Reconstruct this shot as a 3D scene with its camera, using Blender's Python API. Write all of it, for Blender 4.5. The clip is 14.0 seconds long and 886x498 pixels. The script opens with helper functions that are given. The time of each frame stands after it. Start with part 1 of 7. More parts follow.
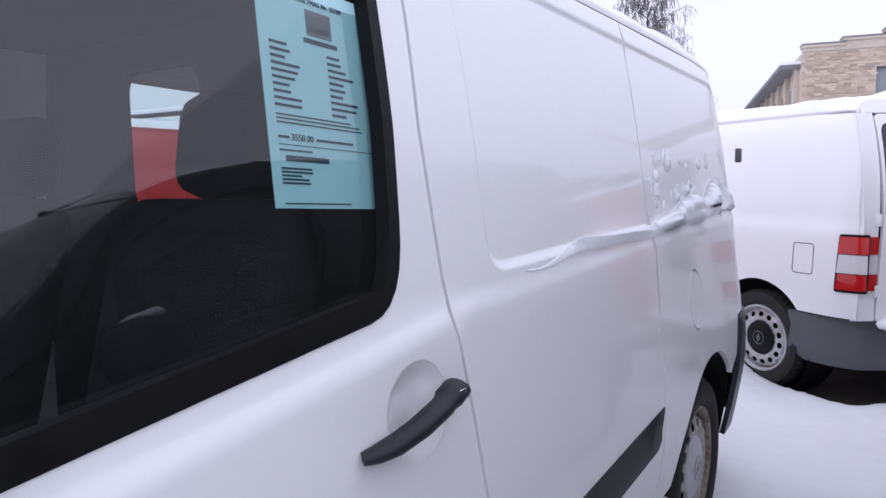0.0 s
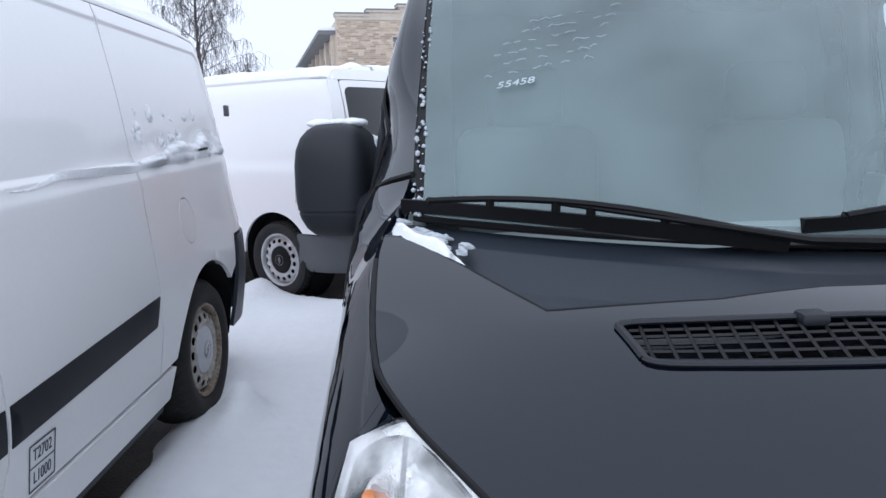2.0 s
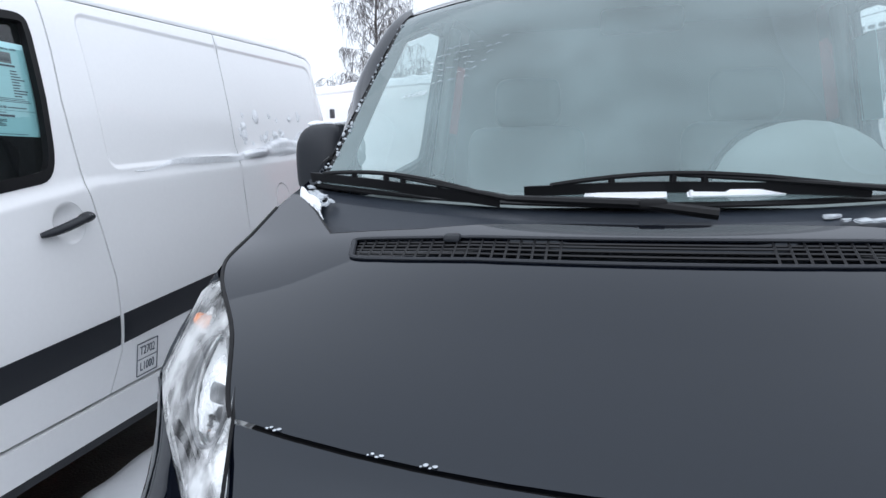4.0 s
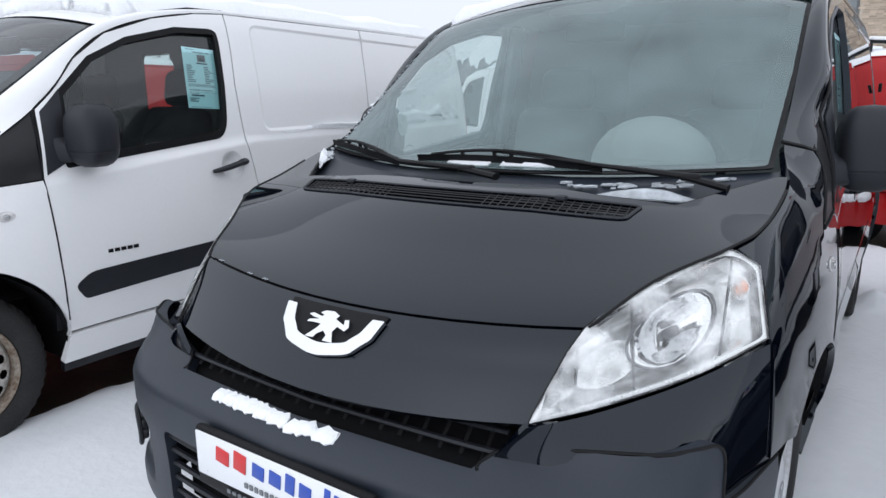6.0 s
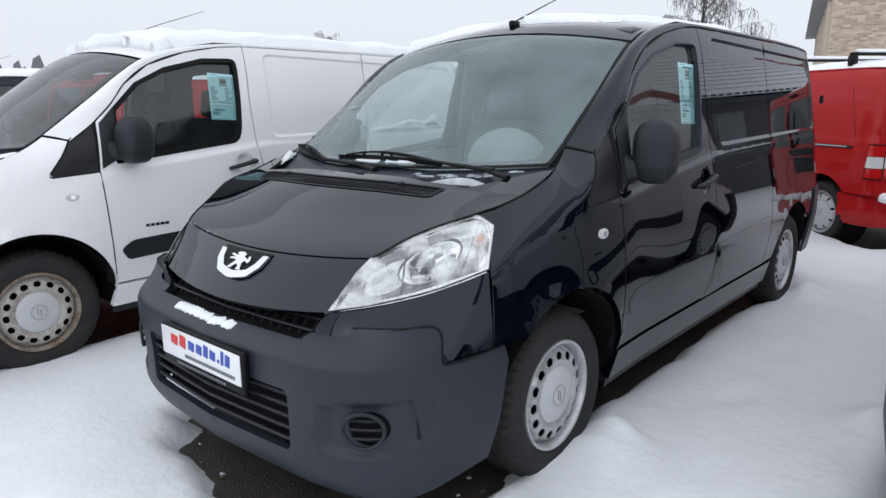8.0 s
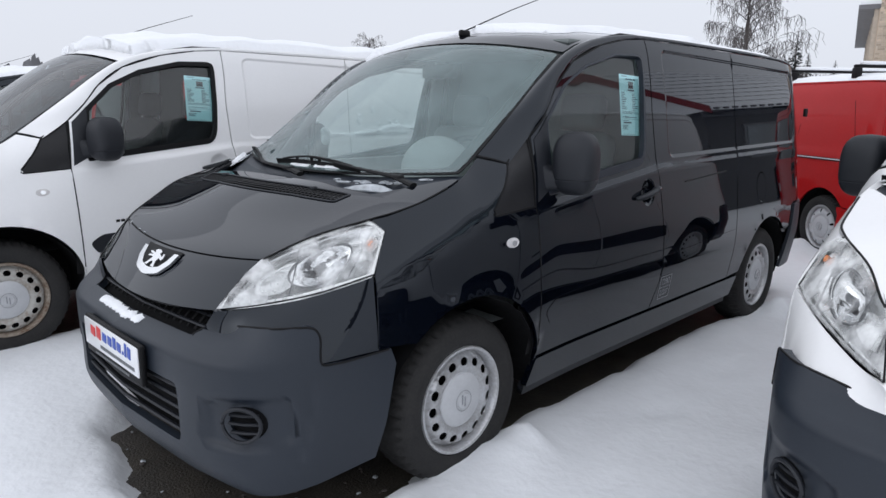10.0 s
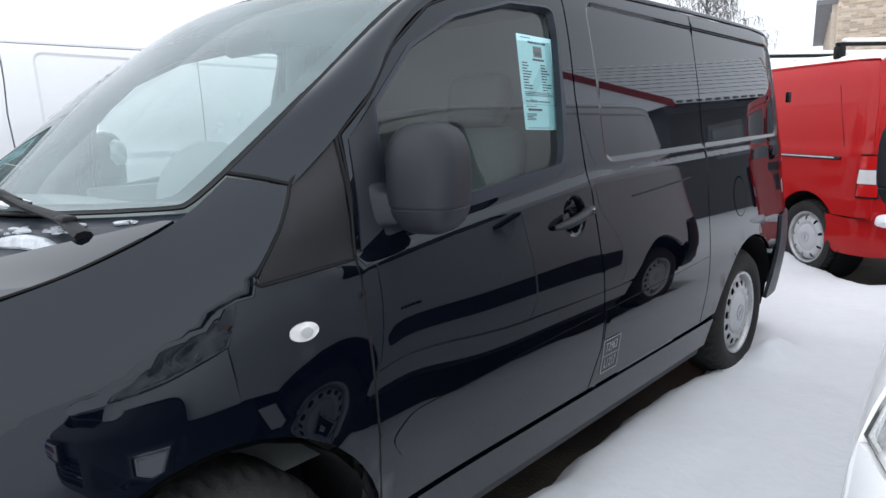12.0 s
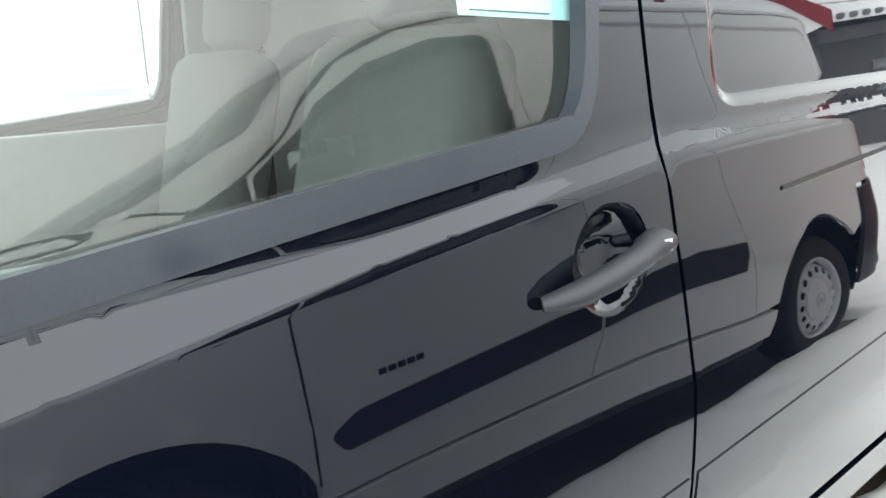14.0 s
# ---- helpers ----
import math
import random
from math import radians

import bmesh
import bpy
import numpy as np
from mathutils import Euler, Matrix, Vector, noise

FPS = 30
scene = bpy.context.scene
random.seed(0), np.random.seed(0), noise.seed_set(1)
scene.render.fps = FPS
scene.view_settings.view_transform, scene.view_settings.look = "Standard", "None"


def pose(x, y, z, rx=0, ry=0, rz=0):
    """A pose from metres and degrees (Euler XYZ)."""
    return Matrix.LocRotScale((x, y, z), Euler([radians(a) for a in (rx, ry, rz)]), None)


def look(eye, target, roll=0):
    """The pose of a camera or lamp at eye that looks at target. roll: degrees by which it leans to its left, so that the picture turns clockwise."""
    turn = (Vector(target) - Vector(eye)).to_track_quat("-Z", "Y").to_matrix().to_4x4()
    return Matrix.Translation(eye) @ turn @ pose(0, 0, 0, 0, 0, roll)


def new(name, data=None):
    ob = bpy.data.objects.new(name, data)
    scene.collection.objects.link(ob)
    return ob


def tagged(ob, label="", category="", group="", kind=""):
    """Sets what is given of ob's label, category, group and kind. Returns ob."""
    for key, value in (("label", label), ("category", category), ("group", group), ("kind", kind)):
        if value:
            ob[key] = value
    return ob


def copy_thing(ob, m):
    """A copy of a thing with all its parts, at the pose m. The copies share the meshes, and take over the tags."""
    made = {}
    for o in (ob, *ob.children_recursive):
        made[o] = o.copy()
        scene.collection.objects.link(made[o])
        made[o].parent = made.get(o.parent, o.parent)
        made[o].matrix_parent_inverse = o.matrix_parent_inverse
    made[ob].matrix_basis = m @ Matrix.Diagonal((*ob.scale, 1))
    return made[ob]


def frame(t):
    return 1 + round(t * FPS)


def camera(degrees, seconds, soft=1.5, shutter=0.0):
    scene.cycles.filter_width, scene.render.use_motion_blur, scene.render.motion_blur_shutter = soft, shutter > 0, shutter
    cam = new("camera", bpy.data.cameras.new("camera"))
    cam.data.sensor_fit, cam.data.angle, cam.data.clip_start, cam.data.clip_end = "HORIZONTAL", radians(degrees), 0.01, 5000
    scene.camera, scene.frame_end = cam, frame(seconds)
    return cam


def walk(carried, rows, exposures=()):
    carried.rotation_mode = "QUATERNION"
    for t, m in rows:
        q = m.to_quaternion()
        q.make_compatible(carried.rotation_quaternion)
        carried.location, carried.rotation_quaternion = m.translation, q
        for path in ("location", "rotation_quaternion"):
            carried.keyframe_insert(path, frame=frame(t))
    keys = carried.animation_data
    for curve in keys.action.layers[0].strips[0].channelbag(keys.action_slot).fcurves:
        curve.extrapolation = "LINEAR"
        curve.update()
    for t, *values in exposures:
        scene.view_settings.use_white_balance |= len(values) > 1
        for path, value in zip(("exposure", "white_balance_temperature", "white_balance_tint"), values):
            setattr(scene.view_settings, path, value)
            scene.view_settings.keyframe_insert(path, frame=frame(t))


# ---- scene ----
cam = camera(66.6, 14.0)
PATH = [
    (0, (-1.260, 0.649, 1.391), (-2.390, 2.286, 1.182), -0.9),
    (0.5, (-1.130, 0.445, 1.382), (-1.900, 2.252, 1.042), -0.4),
    (1, (-1.102, 0.277, 1.370), (-1.553, 2.199, 1.061), -1.9),
    (1.5, (-0.966, 0.108, 1.360), (-1.044, 2.060, 0.946), -1.3),
    (2, (-0.733, 0.000, 1.353), (-0.720, 1.967, 0.994), -1.7),
    (2.5, (-0.631, -0.184, 1.368), (-0.765, 1.787, 1.068), -3.6),
    (3, (-0.538, -0.339, 1.367), (-0.763, 1.616, 1.019), -2.3),
    (3.5, (-0.337, -0.415, 1.360), (-0.695, 1.521, 1.019), -2.4),
    (4, (-0.085, -0.465, 1.330), (-0.562, 1.447, 0.988), -1.6),
    (4.2, (0.035, -0.520, 1.338), (-0.466, 1.380, 0.984), -2.0),
    (6.3, (1.24, -0.923, 1.392), (0.055, 0.633, 0.974), 0.1),
    (6.5, (1.367, -0.945, 1.381), (0.144, 0.587, 0.984), 0.2),
    (7, (1.645, -0.996, 1.387), (0.374, 0.493, 0.98), -1.2),
    (7.5, (1.923, -1.126, 1.418), (0.636, 0.344, 0.991), 0.0),
    (7.7, (2.019, -1.131, 1.427), (0.733, 0.343, 1.009), -0.6),
    (9.8, (2.574, -0.904, 1.45), (1.18, 0.463, 1.013), 2.6),
    (10, (2.554, -0.83, 1.458), (1.174, 0.558, 1.048), 0.6),
    (10.5, (2.483, -0.536, 1.443), (1.171, 0.933, 1.095), 0.6),
    (11, (2.344, -0.266, 1.384), (1.109, 1.266, 1.023), 1.4),
    (11.5, (2.192, 0.028, 1.384), (1.065, 1.629, 0.974), 0.3),
    (12, (2.056, 0.406, 1.364), (0.724, 1.851, 0.996), -1.7),
    (12.5, (1.882, 0.72, 1.364), (0.562, 2.173, 0.981), -1.8),
    (13, (1.754, 1.018, 1.37), (0.436, 2.469, 0.971), -5.0),
    (13.5, (1.604, 1.383, 1.308), (0.09, 2.623, 0.895), -3.6),
    (14, (1.39, 1.68, 1.287), (-0.141, 2.834, 0.760), -2.7),
]
EXPOSURES = ((0, 0.3, 5750, 22), (0.5, 0.15, 5750, 19), (1.5, 0.15, 5650, 14), (2, 0.35, 5600, 11), (2.5, 0.42, 5600, 8), (3, 0.35, 5650, 8), (4, 0.55, 5800, 9), (6.5, 0.15, 6000, 10), (7.5, 0.12, 6050, 10), (10, 0.02, 6050, 11), (11, 0.12, 6000, 10), (12, 0.65, 6050, 9), (12.5, 1.0, 6200, 8), (13, 1.42, 6250, 6), (13.5, 1.85, 6450, 6), (14, 2.35, 6700, 4))
walk(cam, [(t, look(eye, target, roll)) for t, eye, target, roll in PATH], EXPOSURES)

# ---- world, sun ----
world = bpy.data.worlds.new("overcast_sky")
scene.world = world
world.use_nodes = True
wt = world.node_tree
wt.nodes.clear()
sky = wt.nodes.new("ShaderNodeTexSky")
sky.sky_type, sky.sun_disc = "NISHITA", False
sky.sun_elevation, sky.sun_rotation = radians(38), radians(200)
sky.dust_density, sky.air_density, sky.ozone_density = 4.0, 1.0, 1.0
grey = wt.nodes.new("ShaderNodeHueSaturation")
grey.inputs["Saturation"].default_value = 0.25
cloud = wt.nodes.new("ShaderNodeMixRGB")
cloud.inputs[0].default_value = 0.85
cloud.inputs[2].default_value = (6.9, 6.93, 7.1, 1)
wbg = wt.nodes.new("ShaderNodeBackground")
wbg.inputs["Strength"].default_value = 0.125
wout = wt.nodes.new("ShaderNodeOutputWorld")
wt.links.new(sky.outputs[0], grey.inputs["Color"])
wt.links.new(grey.outputs[0], cloud.inputs[1])
wt.links.new(cloud.outputs[0], wbg.inputs["Color"])
wt.links.new(wbg.outputs[0], wout.inputs["Surface"])
sun_data = bpy.data.lights.new("sun", "SUN")
sun_data.energy, sun_data.angle, sun_data.color = 0.95, radians(165), (1.0, 0.98, 0.95)
sun = new("sun", sun_data)
sun.matrix_world = look((6, -14, 20), (0, 0, 0))


# ---- materials ----
def mat(name, base, rough=0.5, metal=0.0, coat=0.0, vary=0.12, fine=60.0, coarse=3.0, bump=0.0, bump_scale=80.0, second=None, coat_rough=0.03, rough_vary=0.1, ior=1.5, emit=0.0, stretch=(1, 1, 1), shift=0.0):
    m = bpy.data.materials.new(name)
    m.use_nodes = True
    nt = m.node_tree
    b = nt.nodes["Principled BSDF"]
    b.inputs["Metallic"].default_value = metal
    b.inputs["IOR"].default_value = ior
    b.inputs["Coat Weight"].default_value = coat
    b.inputs["Coat Roughness"].default_value = coat_rough
    tc = nt.nodes.new("ShaderNodeTexCoord")
    mp = nt.nodes.new("ShaderNodeMapping")
    mp.inputs["Scale"].default_value = stretch
    nt.links.new(tc.outputs["Object"], mp.inputs["Vector"])
    n1 = nt.nodes.new("ShaderNodeTexNoise")
    n1.inputs["Scale"].default_value, n1.inputs["Detail"].default_value = fine, 4
    n2 = nt.nodes.new("ShaderNodeTexNoise")
    n2.inputs["Scale"].default_value, n2.inputs["Detail"].default_value = coarse, 5
    for n in (n1, n2):
        nt.links.new(mp.outputs[0], n.inputs["Vector"])
    add = nt.nodes.new("ShaderNodeMath")
    add.operation = "ADD"
    nt.links.new(n1.outputs[0], add.inputs[0])
    nt.links.new(n2.outputs[0], add.inputs[1])
    rng = nt.nodes.new("ShaderNodeMapRange")
    rng.inputs["From Min"].default_value, rng.inputs["From Max"].default_value = 0.65, 1.35
    nt.links.new(add.outputs[0], rng.inputs["Value"])
    if shift:
        rng.inputs["From Min"].default_value += shift
        rng.inputs["From Max"].default_value += shift
    mix = nt.nodes.new("ShaderNodeMixRGB")
    lo = second if second else tuple(c * (1 - vary) for c in base)
    mix.inputs[1].default_value, mix.inputs[2].default_value = (*lo, 1), (*base, 1)
    nt.links.new(rng.outputs[0], mix.inputs[0])
    nt.links.new(mix.outputs[0], b.inputs["Base Color"])
    rr = nt.nodes.new("ShaderNodeMapRange")
    rr.inputs["To Min"].default_value, rr.inputs["To Max"].default_value = rough * (1 + rough_vary), rough * (1 - rough_vary)
    nt.links.new(rng.outputs[0], rr.inputs["Value"])
    nt.links.new(rr.outputs[0], b.inputs["Roughness"])
    if bump:
        nb = nt.nodes.new("ShaderNodeTexNoise")
        nb.inputs["Scale"].default_value, nb.inputs["Detail"].default_value = bump_scale, 5
        nt.links.new(mp.outputs[0], nb.inputs["Vector"])
        bp = nt.nodes.new("ShaderNodeBump")
        bp.inputs["Strength"].default_value, bp.inputs["Distance"].default_value = bump, 0.01
        nt.links.new(nb.outputs[0], bp.inputs["Height"])
        nt.links.new(bp.outputs[0], b.inputs["Normal"])
    if emit:
        b.inputs["Emission Color"].default_value = (*base, 1)
        b.inputs["Emission Strength"].default_value = emit
    return m


def glass(name, tint, haze=0.06, rough=0.01, haze_colour=(0.55, 0.6, 0.6), ior=1.6, patches=False):
    """Clear pane: see-through, with a mirror gloss by Fresnel and a thin film of dirt."""
    m = bpy.data.materials.new(name)
    m.use_nodes = True
    nt = m.node_tree
    nt.nodes.clear()
    out = nt.nodes.new("ShaderNodeOutputMaterial")
    clear = nt.nodes.new("ShaderNodeBsdfTransparent")
    clear.inputs[0].default_value = (*tint, 1)
    dirt = nt.nodes.new("ShaderNodeBsdfDiffuse")
    dirt.inputs[0].default_value = (*haze_colour, 1)
    film = nt.nodes.new("ShaderNodeMixShader")
    n = nt.nodes.new("ShaderNodeTexNoise")
    n.inputs["Scale"].default_value, n.inputs["Detail"].default_value = 4.0, 6
    tc = nt.nodes.new("ShaderNodeTexCoord")
    nt.links.new(tc.outputs["Object"], n.inputs["Vector"])
    r = nt.nodes.new("ShaderNodeMapRange")
    r.inputs["From Min"].default_value, r.inputs["From Max"].default_value = 0.3, 0.7
    r.inputs["To Min"].default_value, r.inputs["To Max"].default_value = haze * 0.7, haze * 1.2
    if patches:
        # frost in cloudy spots on the inside
        n.inputs["Scale"].default_value = 11.0
        r.inputs["From Min"].default_value, r.inputs["From Max"].default_value = 0.42, 0.66
        r.inputs["To Min"].default_value, r.inputs["To Max"].default_value = haze * 0.3, haze * 3.6
    nt.links.new(n.outputs[0], r.inputs["Value"])
    nt.links.new(r.outputs[0], film.inputs[0])
    nt.links.new(clear.outputs[0], film.inputs[1])
    nt.links.new(dirt.outputs[0], film.inputs[2])
    gloss = nt.nodes.new("ShaderNodeBsdfGlossy")
    gloss.inputs["Roughness"].default_value = rough
    # gloss that rises towards grazing view, alike from both sides of the thin pane
    facing = nt.nodes.new("ShaderNodeLayerWeight")
    power = nt.nodes.new("ShaderNodeMath")
    power.operation = "POWER"
    power.inputs[1].default_value = 5.0
    nt.links.new(facing.outputs["Facing"], power.inputs[0])
    r0 = ((ior - 1) / (ior + 1)) ** 2
    fres = nt.nodes.new("ShaderNodeMapRange")
    fres.inputs["To Min"].default_value, fres.inputs["To Max"].default_value = r0, 1.0
    nt.links.new(power.outputs[0], fres.inputs["Value"])
    top = nt.nodes.new("ShaderNodeMixShader")
    nt.links.new(fres.outputs[0], top.inputs[0])
    nt.links.new(film.outputs[0], top.inputs[1])
    nt.links.new(gloss.outputs[0], top.inputs[2])
    nt.links.new(top.outputs[0], out.inputs["Surface"])
    return m


BLACK_PAINT = mat("black_paint", (0.0018, 0.0028, 0.0062), 0.018, vary=0.3, rough_vary=0.5, coarse=2.5, ior=1.52)
WHITE_PAINT = mat("white_paint", (0.85, 0.85, 0.855), 0.4, coat=0.6, vary=0.03, coarse=1.6, coat_rough=0.05)
RED_PAINT = mat("red_paint", (0.42, 0.004, 0.005), 0.5, ior=1.25, coat=0.4, vary=0.12, coarse=1.5, coat_rough=0.03)
PLASTIC = mat("black_grained_plastic", (0.0155, 0.0178, 0.0235), 0.52, ior=1.42, vary=0.25, fine=400, bump=0.12, bump_scale=900)
BUMPER_PLASTIC = mat("dark_grey_bumper_plastic", (0.021, 0.027, 0.038), 0.42, ior=1.42, vary=0.22, fine=300, coarse=2.5, bump=0.10, bump_scale=700)
GREY_PLASTIC = mat("weathered_grey_plastic", (0.10, 0.105, 0.115), 0.5, vary=0.2, fine=300, bump=0.1, bump_scale=700)
RUBBER = mat("tyre_rubber", (0.014, 0.014, 0.015), 0.75, ior=1.35, vary=0.45, fine=90, coarse=9, bump=0.25, bump_scale=160, second=(0.034, 0.033, 0.032))
CORNER_BLACK = mat("satin_black_plastic", (0.012, 0.012, 0.014), 0.42, vary=0.2, ior=1.38)
SEAL = mat("rubber_seal", (0.005, 0.005, 0.006), 0.55, vary=0.3, ior=1.3)
# near black, so hollows look shaded by colour; also used on underbody parts
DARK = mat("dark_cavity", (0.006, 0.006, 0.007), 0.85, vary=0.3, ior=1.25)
SILVER = mat("silver_wheel_paint", (0.56, 0.57, 0.59), 0.36, metal=0.5, vary=0.2, fine=90, coarse=11, coat=0.3, second=(0.36, 0.35, 0.34), shift=-0.12)
RUSTY = mat("dirty_rusty_rim", (0.36, 0.33, 0.28), 0.6, metal=0.1, vary=0.4, fine=70, coarse=14, second=(0.11, 0.055, 0.025), shift=0.04)
RUST_FLECKED = mat("grey_rim_with_rust", (0.46, 0.45, 0.42), 0.55, metal=0.1, vary=0.3, fine=60, coarse=12, second=(0.17, 0.10, 0.05), shift=-0.22)
CAP_GREY = mat("pale_grey_hub_plastic", (0.55, 0.56, 0.58), 0.45, vary=0.1, coarse=10)
CHROME = mat("chrome", (0.78, 0.79, 0.80), 0.10, metal=1.0, vary=0.05)
REFLECTOR = mat("bright_lamp_reflector", (0.90, 0.91, 0.91), 0.24, metal=0.75, vary=0.08, fine=30, bump=0.25, bump_scale=24)
LAMP_WHITE = mat("pale_lamp_housing", (0.86, 0.87, 0.87), 0.28, metal=0.45, vary=0.1)
AMBER = mat("amber_bulb", (0.85, 0.24, 0.03), 0.25, coat=0.6, vary=0.2)
RED_LENS = mat("red_lamp_lens", (0.55, 0.012, 0.012), 0.12, coat=1.0, vary=0.15, fine=120)
CLEAR_LENS = mat("pale_lamp_lens", (0.72, 0.70, 0.70), 0.15, coat=1.0, vary=0.15, fine=150)
WINDSHIELD = glass("windshield_glass", (0.90, 0.96, 0.95), 0.32, haze_colour=(0.35, 0.465, 0.475), ior=1.5)
SIDE_GLASS = glass("side_window_glass", (0.72, 0.80, 0.79), 0.012, ior=1.75)
DARK_SCREEN = glass("dark_windshield_glass", (0.42, 0.50, 0.54), 0.05, haze_colour=(0.6, 0.64, 0.68), ior=1.7)
LENS_GLASS = glass("headlight_lens", (0.97, 0.975, 0.97), 0.17, haze_colour=(0.97, 0.98, 0.98), patches=True)
# near-black trim and wall: the white cabs' inner shade is in these colours
TRIM = mat("shaded_interior_trim", (0.014, 0.016, 0.018), 0.75, ior=1.35, vary=0.15, bump=0.1, bump_scale=300)
SHADED_WALL = mat("shaded_cab_wall", (0.022, 0.025, 0.027), 0.7, vary=0.12)
GREY_LINING = mat("light_grey_lining", (0.19, 0.21, 0.206), 0.75, vary=0.12)
GREY_DASH = mat("grey_dashboard", (0.26, 0.285, 0.285), 0.7, vary=0.15)
PALE_HOOD = mat("pale_instrument_hood", (0.25, 0.285, 0.28), 0.7, vary=0.12)
GREY_SEAT = mat("grey_seat_cloth", (0.10, 0.112, 0.11), 0.9, vary=0.2, fine=200)
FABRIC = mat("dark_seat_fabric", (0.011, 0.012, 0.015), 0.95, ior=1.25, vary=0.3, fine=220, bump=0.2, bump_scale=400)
PAPER = mat("pale_blue_paper", (0.50, 0.80, 0.84), 0.5, vary=0.05, coat=0.3)
INK = mat("dark_ink", (0.03, 0.05, 0.08), 0.6)
PLATE_WHITE = mat("white_plate_plastic", (0.80, 0.81, 0.83), 0.3, vary=0.03, coat=0.4)
LOGO_RED = mat("red_print", (0.60, 0.03, 0.03), 0.4)
LOGO_BLUE = mat("blue_print", (0.03, 0.08, 0.42), 0.4)
GREY_INK = mat("grey_ink", (0.16, 0.17, 0.18), 0.5)
FADED_INK = mat("faded_grey_print", (0.30, 0.31, 0.33), 0.5)
WHITE_INK = mat("white_marker", (0.44, 0.50, 0.52), 0.6)
SNOW = mat("snow", (0.86, 0.875, 0.90), 0.75, vary=0.03, fine=25, coarse=1.2, bump=0.35, bump_scale=55)
PACKED_SNOW = mat("ground_snow", (0.80, 0.815, 0.84), 0.7, vary=0.06, fine=14, coarse=0.8, bump=0.5, bump_scale=28)
ICE = mat("refrozen_slush", (0.55, 0.59, 0.63), 0.25, vary=0.4, fine=40, coarse=10, bump=0.8, bump_scale=40, coat=0.5)
ASPHALT = mat("wet_asphalt", (0.070, 0.058, 0.044), 0.55, vary=0.5, fine=160, coarse=5, bump=0.8, bump_scale=90, second=(0.018, 0.017, 0.016))
BRICK = mat("yellow_brick", (0.60, 0.49, 0.38), 0.85, vary=0.2, fine=14, coarse=0.6, bump=0.3, bump_scale=30)
bt = BRICK.node_tree
geo = bt.nodes.new("ShaderNodeNewGeometry")
tone = bt.nodes.new("ShaderNodeMapRange")
tone.inputs["To Min"].default_value, tone.inputs["To Max"].default_value = 0.62, 1.12
mul = bt.nodes.new("ShaderNodeMixRGB")
mul.blend_type, mul.inputs[0].default_value = "MULTIPLY", 1.0
bt.links.new(geo.outputs["Random Per Island"], tone.inputs["Value"])
bt.links.new(tone.outputs[0], mul.inputs[2])
old = bt.nodes["Principled BSDF"].inputs["Base Color"].links[0].from_socket
bt.links.new(old, mul.inputs[1])
bt.links.new(mul.outputs[0], bt.nodes["Principled BSDF"].inputs["Base Color"])
MORTAR = mat("pale_mortar", (0.55, 0.48, 0.40), 0.9, vary=0.2, fine=8, coarse=0.5)
ROOF_EDGE = mat("grey_roof_flashing", (0.16, 0.16, 0.17), 0.6, vary=0.2)
FRAME_GREY = mat("grey_window_frame", (0.20, 0.205, 0.21), 0.6, vary=0.15)
PANE = mat("dark_far_pane", (0.24, 0.27, 0.29), 0.06, vary=0.3, coarse=0.4, coat=0.5)
WALL_GREY = mat("dark_grey_siding", (0.10, 0.10, 0.105), 0.7, vary=0.2, coarse=0.5)
WALL_RED = mat("red_boarding", (0.25, 0.025, 0.03), 0.6, vary=0.2)
BARK = mat("dark_birch_bark", (0.10, 0.085, 0.08), 0.9, vary=0.4, fine=20, bump=0.5, bump_scale=30)
TWIG = mat("bare_twigs", (0.12, 0.108, 0.105), 0.9, vary=0.3)
CONIFER = mat("frosted_conifer", (0.060, 0.068, 0.066), 0.9, vary=0.3, fine=6)
FAR_WOOD = mat("far_winter_wood", (0.20, 0.20, 0.21), 1.0, vary=0.25, fine=2, coarse=0.3)


BLACK_PAINT.node_tree.nodes["Principled BSDF"].inputs["Specular Tint"].default_value = (0.86, 0.925, 1.0, 1)


# ---- mesh helpers ----
def pchip(xs, ys):
    """Smooth monotone interpolation through a short table."""
    xs, ys = np.array(xs, float), np.array(ys, float)
    h = np.diff(xs)
    d = np.diff(ys) / h
    m = np.zeros(len(xs))
    m[0], m[-1] = d[0], d[-1]
    for i in range(1, len(xs) - 1):
        if d[i - 1] * d[i] > 0:
            w1, w2 = 2 * h[i] + h[i - 1], h[i] + 2 * h[i - 1]
            m[i] = (w1 + w2) / (w1 / d[i - 1] + w2 / d[i])

    def f(v):
        v = np.asarray(v, float)
        i = np.clip(np.searchsorted(xs, v) - 1, 0, len(h) - 1)
        t = (v - xs[i]) / h[i]
        tc = np.clip(t, 0, 1)
        r = (2 * tc**3 - 3 * tc**2 + 1) * ys[i] + (tc**3 - 2 * tc**2 + tc) * h[i] * m[i] + (-2 * tc**3 + 3 * tc**2) * ys[i + 1] + (tc**3 - tc**2) * h[i] * m[i + 1]
        return r + np.where(t < 0, (v - xs[0]) * m[0], 0) + np.where(t > 1, (v - xs[-1]) * m[-1], 0)

    return f


def softened(f, a, b, sigma, n=80):
    """The curve f between a and b with its bends eased over sigma."""
    v = np.linspace(a, b, n)
    k = np.linspace(-2.5, 2.5, 25)
    w = np.exp(-k * k / 2)
    w /= w.sum()
    return pchip(v, sum(wi * f(v + ki * sigma) for wi, ki in zip(w, k)))


def smooth01(v):
    v = np.clip(v, 0, 1)
    return v * v * (3 - 2 * v)


